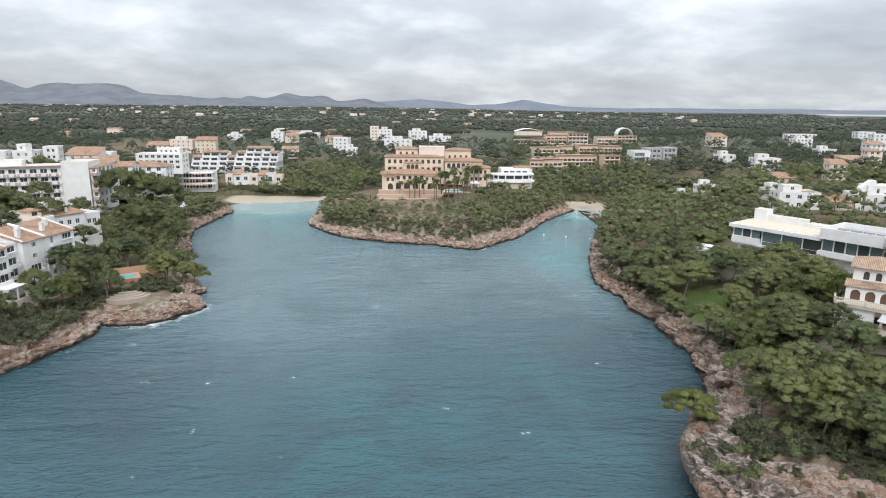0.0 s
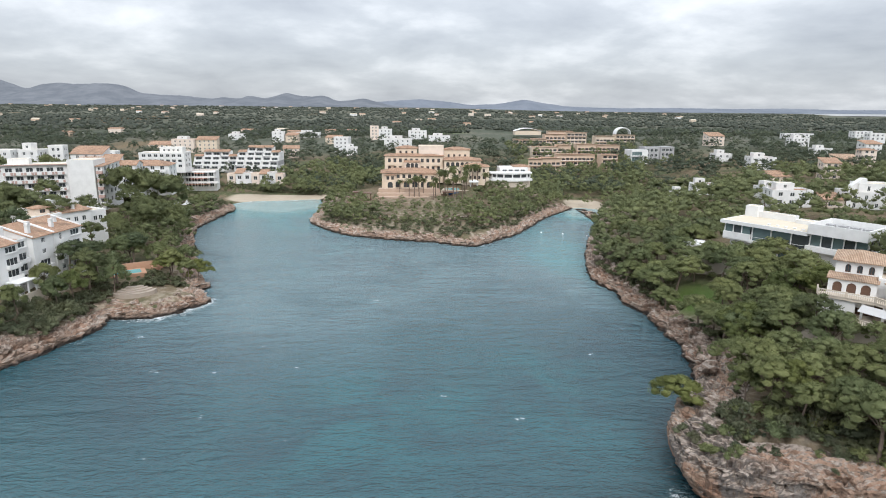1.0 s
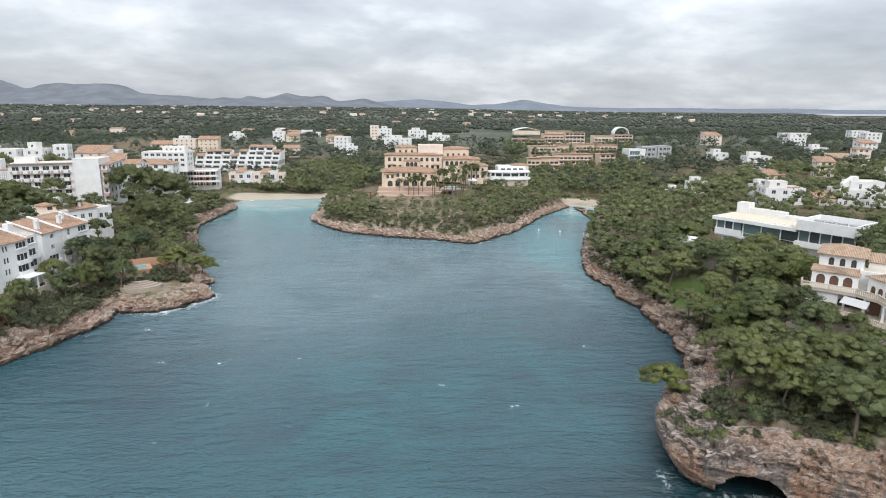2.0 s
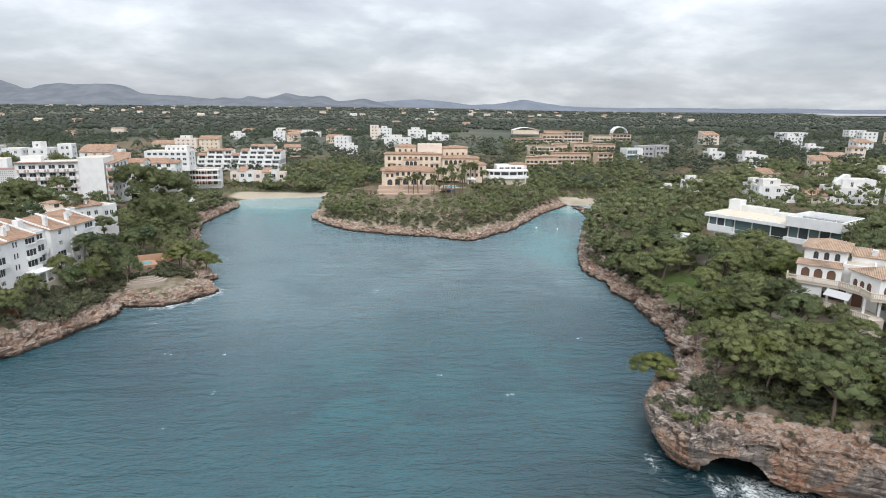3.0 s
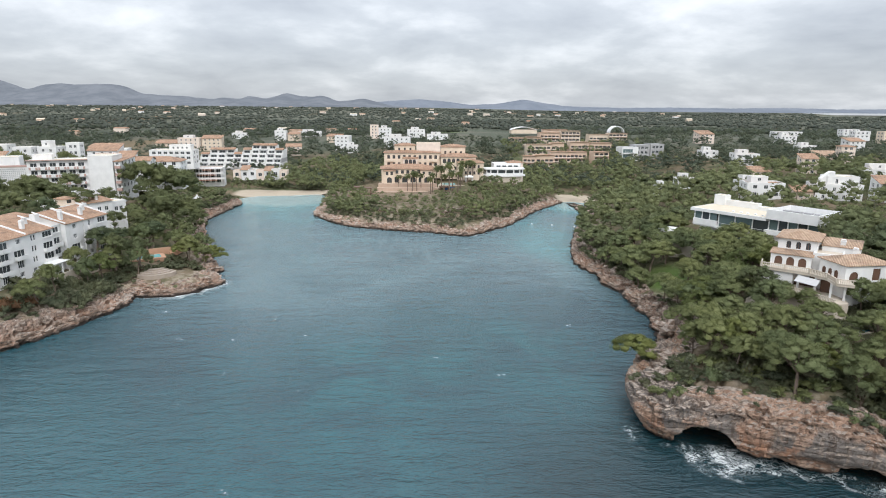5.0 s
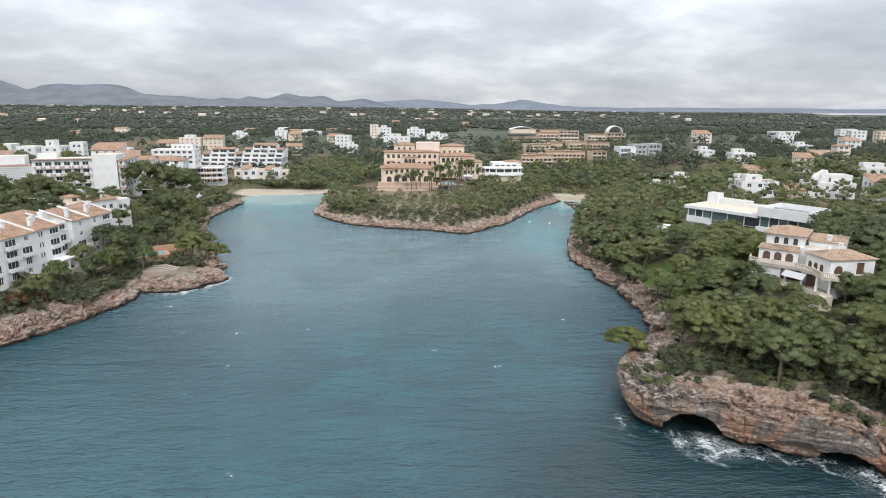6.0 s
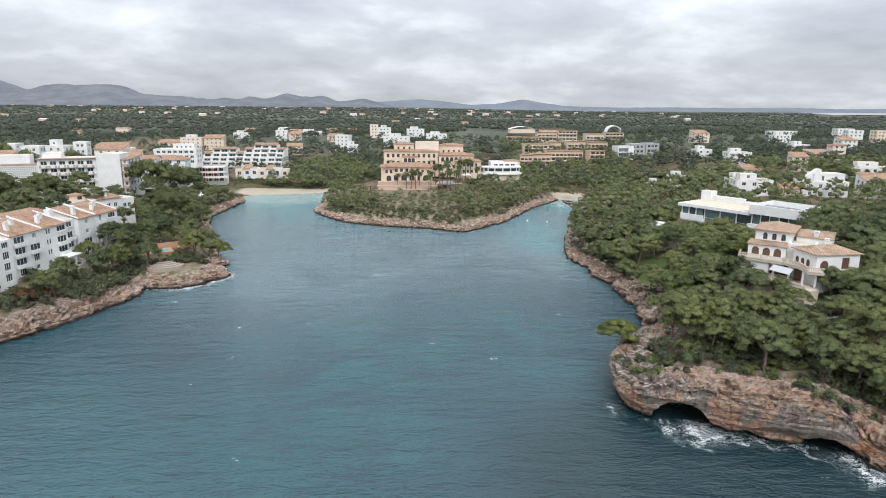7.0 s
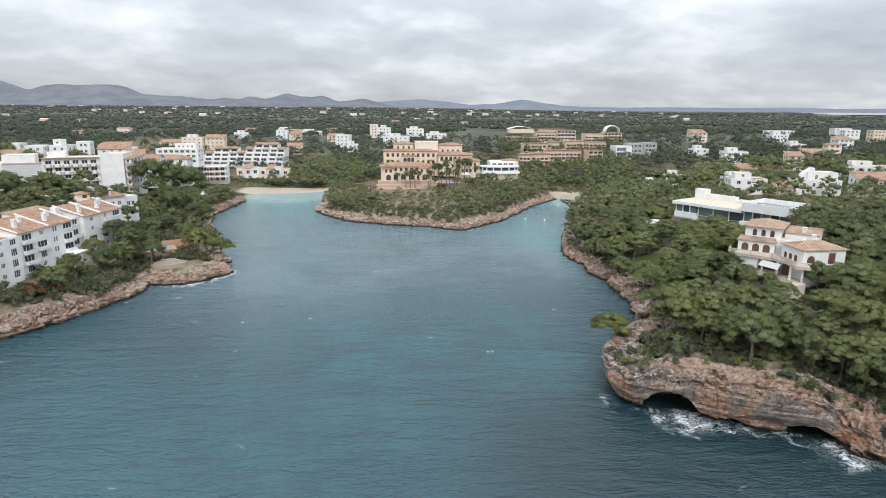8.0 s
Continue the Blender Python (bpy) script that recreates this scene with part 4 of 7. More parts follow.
def big_hotel():
    root = thing("hotel", -176.5, 202.5, 15.0, 21, "long white hotel with rose bands, balconies and a blank end tower", "hotel")
    footprint(-152, 218, 60, 18, 21, 2)
    fh, floors = 2.9, 5
    w = 20.0
    here = openings(w, floors, fh, 6, (2.2, 1.5), 0.85, margin=0.6)
    wing(root, 29.2, 0, 0, w, 12, floors * fh, 0, WHITE, {"front": here}, "flat", parapet=0.35, bars=2)
    wing(root, 0, 0, 0, 16, 12, floors * fh - 1.5, 0, WHITE, {"front": openings(16, 4, fh, 4, (2.2, 1.5), 0.85)}, "flat", parapet=0.3)
    # the screen of pierced blocks
    screen = [(0.3 + 0.62 * c, 0.3 + 0.62 * c + 0.34, 0.4 + 0.7 * r, 0.4 + 0.7 * r + 0.4, False) for c in range(20) for r in range(17)]
    s = Shape(pose(16.1, 0.4, 0))
    panel(s, 13.05, 12.6, screen, 0.15, pose(0, 0, 0))
    part("pierced_screen", s, WHITE, root, "white pierced block screen")
    s = Shape()
    s.box(16.1, 29.1, 0.75, 11, 0, 12.6)
    part("stair_core", s, GREY, root)
    s = Shape()
    s.box(16.0, 29.15, 0.2, 1.2, 12.6, 13.3)
    part("eave_band", s, ROSE, root, "rose tiled edge over the screen")
    wing(root, 15.5, 3, 13.3, 11, 7, 2.8, 0, WHITE, {}, "flat", parapet=0.2)
    wing(root, 30.5, 4, 14.3, 6.5, 5, 2.4, 0, WHITE, {}, "flat", parapet=0.2)
    for f in range(1, floors):
        z = f * fh
        for c in range(6):
            gap = (w - 1.2) / 6
            m = pose(29.2 + 0.6 + gap * c + 0.1, 0, z)
            s = Shape(m)
            s.box(0, gap - 0.2, -1.2, 0, -0.2, 0)
            s.box(0.75, gap - 0.95, -1.2, -1.08, 0, 0.8)
            part("balcony", s, WHITE, root)
            for bx in (0.02, gap - 0.93):
                s = Shape(m)
                s.box(bx, bx + 0.71, -1.21, -1.05, -0.15, 0.8)
                part("balustrade", s, ROSE, root, "rose tiled balcony front")
    s = Shape()
    s.box(29.0, 49.4, -1.0, 0.1, floors * fh + 0.36, floors * fh + 0.62)
    part("eave_band", s, ROSE, root)
    # end tower and the wing that runs back from it
    wing(root, 49.3, -0.4, 0, 9.2, 10, 16.2, -16, WHITE, {}, "flat", parapet=0.25)
    side = openings(16, 5, fh, 4, (1.6, 1.6), 0.8)
    wing(root, 58.6, -2.3, 0, 2.2, 16, 14.2, -16, WHITE, {"right": side, "front": openings(2.2, 5, fh, 1, (1.0, 1.2), margin=0.3)}, "shed", TILE, 0.05)
    for f in range(1, 5):
        balcony(root, pose(59.0, -2.6, f * fh, 0, 0, -16), 2.0, 1.1, 0.85, ROSE)


big_hotel()


def roof_houses(name, label, x, y, z, w, d, floors, rot, mat, roof, cols, roof_mat=None, fh=2.9, win=(1.2, 1.35), category="house", group="", extra=None, pitch=0.3, side=2, arched=()):
    root = thing(name, x, y, z, rot, label, category, group)
    footprint(x + math.cos(radians(rot)) * w / 2 - math.sin(radians(rot)) * d / 2, y + math.sin(radians(rot)) * w / 2 + math.cos(radians(rot)) * d / 2, w, d, rot)
    holes = {"front": openings(w, floors, fh, cols, win, arched=arched), "left": openings(d, floors, fh, side, win), "right": openings(d, floors, fh, side, win)}
    wing(root, 0, 0, 0, w, d, floors * fh, 0, mat, holes, roof, roof_mat, pitch)
    if extra:
        extra(root)
    return root


def town_west():
    def top_room(w, d, x, y, z, mat=None, roof="flat"):
        return lambda root: wing(root, x, y, z, w, d, 2.7, 0, mat or WHITE, {"front": openings(w, 1, 2.7, max(1, int(w / 3)), (1.1, 1.2))}, roof)

    def balconies(w, floors, cols, fh=2.9):
        def add(root):
            for f in range(1, floors):
                for c in range(cols):
                    gap = (w - 2) / cols
                    balcony(root, pose(1 + gap * c + 0.2, 0, f * fh), gap - 0.4, 1.3, 0.9, open_rail=c % 2 == 1)
        return add

    roof_houses("apartment_house", "white three-storey apartment house with hipped terracotta roof and balconies", -136, 266, 13.6, 22, 12, 4, 8, WHITE, "hip", 5, TILE, 2.85, (1.7, 1.7), "apartment building", extra=balconies(22, 4, 5, 2.85))
    for k, (x, y, z, w, fl, roof) in enumerate(((-135.0, 250, 15.8, 6.8, 4, "shed"), (-128.0, 252, 15.2, 6.8, 4, "gable"))):
        roof_houses("apartment_house", "white stepped apartments with small tiled roofs and balconies", x, y, z, w, 10, fl, 9, WHITE, roof, 2, TILE, 2.85, (1.5, 1.6), "apartment building", extra=balconies(w, fl, 2, 2.85))
    roof_houses("apartment_house", "white apartment house with two tiled gables", -150, 262, 15.5, 13, 10, 4, 12, WHITE, "gable", 3, TILE, 2.9, extra=balconies(13, 4, 3))
    roof_houses("apartment_house", "white flat-roofed apartments on the slope", -157, 334, 16.5, 24, 12, 3, 4, WHITE, "flat", 7, None, 2.8, (2.0, 1.5), "apartment building", extra=top_room(12, 6, 10, 4, 8.4))
    roof_houses("house", "white house with a low tiled roof behind the hotel", -156, 268, 24.0, 13, 9, 2, 5, WHITE, "shed", 3, TILE)
    roof_houses("house", "white cubic house behind the hotel", -190, 268, 22.0, 8, 8, 3, 6, WHITE, "flat", 2)
    roof_houses("house", "white house with stepped roof terraces", -181, 272, 22.0, 9, 8, 3, -4, WHITE, "flat", 2, extra=top_room(4, 4, 1, 2, 8.7))
    roof_houses("house", "white flat-roofed house above the hotel", -210, 282, 25.0, 8, 8, 2, 6, WHITE, "flat", 2)
    roof_houses("house", "low white house with tiled porch", -200, 262, 21.0, 8, 7, 2, 12, WHITE, "shed", 2, TILE)
    roof_houses("house", "pale house with a tiled roof", -168, 292, 24.0, 9, 8, 2, -8, WHITE, "gable", 2, TILE)
    roof_houses("house", "white house among the pines", -178, 330, 20.0, 10, 8, 2, 8, WHITE, "flat", 3)
    roof_houses("house", "small white stair tower house", -170, 276, 26.5, 6, 6, 2, 10, WHITE, "flat", 2)
    # the bar over the beach, three open terraces
    root = thing("beach_restaurant", -139, 345, 4.6, 8, "white beach restaurant with three open terraces and red awnings", "restaurant")
    footprint(-130, 350, 20, 14, 8)
    wing(root, 0, 3.5, 0, 18, 9, 9.2, 0, WHITE, {"front": openings(18, 3, 3.05, 5, (2.6, 2.0), 0.4)}, "flat", TILE)
    for f in range(3):
        s = Shape(pose(0, 0, f * 3.05))
        s.box(-0.5, 19.5 - f, -0.6, 3.48, 2.75, 3.05)
        s.box(-0.5, 19.5 - f, -0.6, -0.45, 3.05, 3.85) if f < 2 else s.box(-0.5, 18, -0.6, 3.4, 3.05, 3.3)
        for k in range(6):
            s.box(-0.3 + 3.5 * k, 0.0 + 3.5 * k, -0.5, -0.2, 0, 2.75)
        part("terrace", s, WHITE, root)
        s = Shape(pose(0, 0, f * 3.05))
        s.box(1 + 3 * f, 15.5 - 1.5 * f, -1.4, -0.62, 2.3, 2.42)
        part("awning", s, AWNING, root, "faded red awning")
    # row of small white houses above the beach
    for k in range(7):
        x = -122 + 4.9 * k
        roof_houses("row_house", "small white terraced house above the beach", x, 371 + 0.5 * math.sin(k * 2.0), 5.6 + (k % 3) * 0.25, 4.75, 7, 1, 3, WHITE if k % 3 else PINK, "shed" if k in (1, 4) else "flat", 1, TILE, 4.2 + 0.4 * (k % 2), (2.2, 2.2), "house", "houses above the beach", side=1)
    # stepped apartment blocks on the slope
    for x0, y0, z0, w, floors, rot, label in ((-156, 408, 8.6, 28, 4, 4, "stepped white apartments with tiled terrace roofs"), (-127, 404, 9.0, 31, 5, -3, "stepped white apartments climbing the slope")):
        root = thing("stepped_apartments", x0, y0, z0, rot, label, "apartment building")
        footprint(x0 + w / 2, y0 + 10, w, 22, rot)
        bays = int(w / 5.6)
        for b in range(bays):
            tall = floors - (1 if b in (0, bays - 1) else 0)
            for f in range(tall):
                back = 2.6 * f + 1.2 * (b % 2)
                bx = b * 5.6
                wing(root, bx, back, f * 2.85, 5.4, 18 - back, 2.85, 0, WHITE if (b + f) % 5 else GREY, {"front": [(0.7, 4.7, 0.25, 2.3, False)]}, "flat", parapet=0.12, deep=2.0 if f == 0 else 0)
                s = Shape(pose(bx, back, f * 2.85))
                s.box(0.1, 5.3, -2.2, -2.05, 0 if f else -0.2, 0.85)
                s.add([(0, -2.2, -0.2), (0.22, -2.2, -0.2), (0.22, 0, -0.2), (0, 0, -0.2), (0, -2.2, 0.9), (0.22, -2.2, 0.9), (0.22, 0, 2.4), (0, 0, 2.4)],
                      [(0, 1, 5, 4), (1, 2, 6, 5), (2, 3, 7, 6), (3, 0, 4, 7), (4, 5, 6, 7)])
                part("terrace_wall", s, WHITE, root)
            s = Shape(pose(b * 5.6, 2.6 * (tall - 1) + 1.2 * (b % 2), tall * 2.85))
            s.add([(-0.1, -0.9, 0.1), (5.5, -0.9, 0.1), (5.5, 3.2, 1.3), (-0.1, 3.2, 1.3), (-0.1, -0.9, 0), (5.5, -0.9, 0), (5.5, 3.2, 0), (-0.1, 3.2, 0)],
                  [(0, 1, 2, 3), (4, 5, 1, 0), (5, 6, 2, 1), (7, 4, 0, 3), (6, 7, 3, 2)])
            part("roof", s, TILE, root)
    # houses farther inland
    for x, y, z, w, d, fl, rot, mat, roof, label in (
            (-224, 498, 13.4, 17, 10, 2, 5, CREAM, "shed", "yellow-washed house with tiled roof"), (-205, 497, 14.6, 18, 10, 3, -4, PINK, "flat", "pale pink apartment house among the trees"),
            (-186, 499, 14.6, 16, 10, 3, 6, CREAM, "shed", "cream house with tiled roof"), (-202, 632, 15.6, 15, 9, 2, 0, WHITE, "flat", "white two-storey villa in the trees"),
            (-145, 580, 17.6, 11, 9, 3, 4, WHITE, "flat", "white cubic house among the trees"), (-133, 582, 17.6, 11, 9, 2, -3, CREAM, "shed", "cream house with tiled roof"), (-144, 683, 15.5, 26, 9, 2, 2, WHITE, "flat", "long white house among the trees"),
            (-75, 495, 14.4, 12, 10, 4, -6, WHITE, "flat", "tall white house with terraces"), (-53, 578, 20.8, 8, 8, 4, 3, PINK, "flat", "pink tower house among the trees"), (-45, 579, 20.8, 12, 9, 3, 0, WHITE, "flat", "white terraced house among the trees"),
            (-33, 474, 20.4, 21, 9, 2, -2, WHITE, "flat", "long white house with square windows"), (-17, 577, 22.6, 17, 9, 2, 4, WHITE, "flat", "white villa with roof terrace"),
            (2, 576, 21.0, 20, 9, 1, 2, WHITE, "flat", "low white house among the trees"), (-62, 470, 14.0, 9, 7, 2, 8, WHITE, "flat", "white house among pines"), (-92, 560, 17.0, 14, 8, 2, -8, CREAM, "shed", "cream house with tiled roof"),
            (-110, 470, 13.0, 12, 8, 2, 10, PINK, "shed", "pale house with tiled roof")):
        top = (lambda ww, dd, zz: (lambda root: wing(root, ww * 0.2, dd * 0.3, zz, ww * 0.45, dd * 0.5, 2.4, 0, WHITE, {"front": openings(ww * 0.45, 1, 2.4, 1, (1.1, 1.1))}, "flat", parapet=0.2)))(w, d, fl * 2.9) if roof == "flat" and fl < 4 else None
        roof_houses("house", label, x, y, z, w, d, fl, rot, mat, roof, max(2, int(w / 4)), TILE, extra=top, pitch=0.22)


town_west()


# ---- the hotel on the point ----
def point_hotel():
    root = thing("resort_hotel", -23, 303, 7.2, 0, "cream resort hotel with arcades, terracotta roofs and palm terraces", "hotel")
    footprint(0, 316, 50, 30, 0, 1)
    footprint(10, 330, 60, 26, 0, 1)
    fh = 3.4
    # lower front wing: arcade, then two rows of windows
    front = [(2.2 + 4.4 * k, 5.0 + 4.4 * k, 0.2, 3.3, True) for k in range(6)] + openings(28, 2, 3.3, 9, (1.5, 1.9), 1.0, first=1, base=0.6)
    wing(root, 0, 2.0, 3.6, 28, 14, 7.6, 4, CREAM, {"front": front, "left": openings(14, 2, 3.3, 3, (1.2, 1.6), 1.0, first=1)}, "hip", TILE, 0.26, 0.7, BROWN, deep=4)
    for k in range(3):
        balcony(root, pose(8.5 + 6.2 * k, 2.0 + 0.6 + 0.43 * k, 7.5, 0, 0, 4), 3.2, 1.3, 0.9, CREAM)
    # upper wing
    up_front = openings(31, 2, 4.0, 10, (1.45, 2.0), 1.2)
    wing(root, 0.5, 17.5, 6.4, 31, 13, 12.2, 0, CREAM, {"front": [(a, b, c + 3.6, d + 3.6, e) for a, b, c, d, e in up_front], "left": openings(13, 3, 3.8, 3, (1.0, 1.7), 1.2)}, "hip", TILE, 0.12, 0.6, BROWN)
    for bx, bw, bh in ((1.5, 5.5, 6.6), (21.0, 6.2, 7.0)):
        wing(root, bx, 0.6 + bx * 0.07, 3.6, bw, 3.0, bh, 4, CREAM, {"front": [(bw / 2 - 1.3, bw / 2 + 1.3, 0.2, 3.2, True), (0.9, 2.2, 4.3, 6.1, False), (bw - 2.2, bw - 0.9, 4.3, 6.1, False)]}, "hip", TILE, 0.28, 0.5, BROWN, deep=4)
    for k in range(5):
        balcony(root, pose(2.4 + 5.9 * k, 17.5, 13.9 - 3.9 * (k % 2)), 3.6, 1.3, 0.95, CREAM)
    wing(root, 11.0, 15.3, 6.4, 8.0, 2.2, 9.2, 0, PINK, {"front": [(0.9, 2.9, 6.2, 8.6, True), (3.2, 5.0, 6.2, 8.6, True), (5.3, 7.1, 6.2, 8.6, True)]}, "shed", TILE, 0.25, 0.4, BROWN)
    wing(root, 6, 24, 18.2, 11.5, 9, 4.0, 0, CREAM, {"front": openings(11.5, 1, 4, 3, (1.1, 1.6), 1.0)}, "hip", TILE, 0.25, 0.5, BROWN)
    wing(root, 18.3, 23.2, 18.2, 13.5, 10, 5.0, 0, PINK, {}, "flat", parapet=0.3)
    wing(root, 32.2, 28, 16.0, 14, 10, 5.4, 0, CREAM, {"front": openings(14, 1, 4, 4, (1.1, 1.6), 1.2)}, "hip", TILE, 0.22, 0.5, BROWN)
    wing(root, 31.8, 14.6, 6.4, 19.5, 13, 10.4, 0, CREAM, {"front": [(1.2 + 2.5 * k, 3.0 + 2.5 * k, 6.9, 9.3, True) for k in range(7)] + openings(19.5, 1, 4, 6, (1.1, 1.7), 3.2)}, "hip", TILE, 0.2, 0.7, BROWN)
    # right lower wing
    wing(root, 41, 8.5, 6.4, 14, 10, 7.6, 0, CREAM, {"front": openings(13.5, 2, 3.5, 5, (1.1, 1.7), 1.2)}, "hip", TILE, 0.3, 0.5, BROWN)
    # terraces, pools and steps in front
    t = Shape()
    t.box(-1.5, 29.5, -2.2, 2.6, -3.0, 3.62)
    t.box(-2, 30, -5.6, -2.2, -3.0, 1.9)
    t.box(-4, 28, -9, -5.6, -3.0, 0.5)
    part("terrace", t, TERRACE, root, "rosy stone terraces")
    t = Shape()
    t.prism([(22, -21), (36, -25), (46, -14), (46, 2), (30, 2), (22, -4)], -3.0, -0.6)
    part("terrace", t, PAVE, root, "terracotta paved pool terrace")
    t = Shape()
    t.prism([(30, -2), (44, -4), (46, 8), (32, 9)], -2.0, 3.2)
    part("terrace", t, STONE, root, "pale stone upper terrace")
    t = Shape()
    t.prism([(27 + 4.6 * math.cos(a * 0.5), -14 + 3.4 * math.sin(a * 0.5)) for a in range(13)], -0.6, -0.52)
    part("pool", t, POOL_BLUE, root, "blue tiled pool")
    t = Shape()
    t.prism([(37 + 5 * math.cos(a * 0.5), 2 + 3.4 * math.sin(a * 0.5)) for a in range(13)], 3.2, 3.28)
    part("pool", t, POOL, root, "turquoise upper pool")
    t = Shape()
    for k in range(4):
        t.box(33.6 + 0.05 * k, 41, -5.4 - 0.9 * k, -4.4 - 0.9 * k, -1.5, 2.4 - 0.9 * k)
    part("cascade", t, POOL_BLUE, root, "blue tiled water steps")
    for x0, y0, x1, z1 in ((-16, -14, -6, 1.2), (-12, -19, 0, -0.6), (-4, -24, 12, -1.4)):
        t = Shape()
        t.box(x0, x1, y0, y0 + 0.5, z1 - 5, z1)
        t.box(x0, x1, y0 + 0.5, y0 + 5, z1 - 5, z1 - 0.35)
        part("garden_wall", t, TERRACE, root, "rosy stone garden wall")
    for bx, by in ((-14, -9), (-9, -13), (31, -8)):
        t = Shape(pose(bx, by, 0.0))
        for a in (0, 4.2):
            for b in (0, 3.6):
                t.box(a, a + 0.25, b, b + 0.25, -2, 2.6)
        t.box(-0.4, 4.9, -0.4, 4.3, 2.6, 2.85)
        part("pergola", t, BROWN, root, "brown timber pergola")
    # white pavilion by the pool
    t = Shape(pose(45, 2.5, 3.2))
    for a in (0, 3.4):
        for b in (0, 3.4):
            t.box(a, a + 0.35, b, b + 0.35, -2, 3.4)
    t.box(-0.5, 4.3, -0.5, 4.3, 3.4, 3.75)
    part("pool_pavilion", t, WHITE, root, "white pool pavilion")
    s = Shape(pose(45, 2.5, 6.95))
    s.add([(-0.5, -0.5, 0), (4.3, -0.5, 0), (4.3, 4.3, 0), (-0.5, 4.3, 0), (1.9, 1.9, 1.0)], [(0, 1, 4), (1, 2, 4), (2, 3, 4), (3, 0, 4)])
    part("pavilion_roof", s, CANVAS, root)

    root = thing("modern_pavilion", 34.0, 308, 11.4, 4, "modern white round-fronted building with glass band and tiled roof", "building")
    footprint(45, 314, 24, 18, 4, 1)

    def bowed(r, cx, cy, n=18):
        return [(cx + r * math.cos(math.pi + math.pi * k / n), cy + 0.42 * r * math.sin(math.pi + math.pi * k / n)) for k in range(n + 1)]

    for z0, z1, r, mat, name, label in ((-3, 2.6, 9.6, STONE, "base", ""), (2.6, 3.4, 11.6, WHITE, "floor_slab", ""), (3.4, 4.5, 10.4, WHITE, "wall", ""), (4.5, 6.2, 10.0, GLASS, "glass_band", "dark ribbon window"), (6.2, 6.9, 11.2, WHITE, "roof_slab", "")):
        s = Shape()
        s.prism(bowed(r, 10, 4.5) + [(10 + r, 9), (10 - r, 9)], z0, z1)
        part(name, s, mat, root, label)
    for k in range(7):
        a = math.pi + math.pi * (k + 0.5) / 7
        s = Shape()
        s.box(10 + 10.2 * math.cos(a) - 0.3, 10 + 10.2 * math.cos(a) + 0.3, 4.5 + 4.3 * math.sin(a) - 0.15, 4.5 + 4.3 * math.sin(a) + 0.1, 4.5, 6.2)
        part("mullion", s, WHITE, root)
    wing(root, 5, 9.2, -1, 15, 9, 9.5, 0, WHITE, {"front": openings(15, 1, 3, 4, (2.4, 1.6), 7.3), "right": openings(9, 1, 3, 2, (2.4, 2.0), 6.5)}, "flat", CANVAS)
    wing(root, 13.5, 11.5, -1, 8.5, 9, 10.2, 0, PINK, {"right": openings(9, 2, 3.2, 2, (1.6, 1.8), 2.0), "front": openings(8.5, 1, 3.2, 3, (1.6, 1.6), 7.4)}, "hip", TILE, 0.2)


point_hotel()


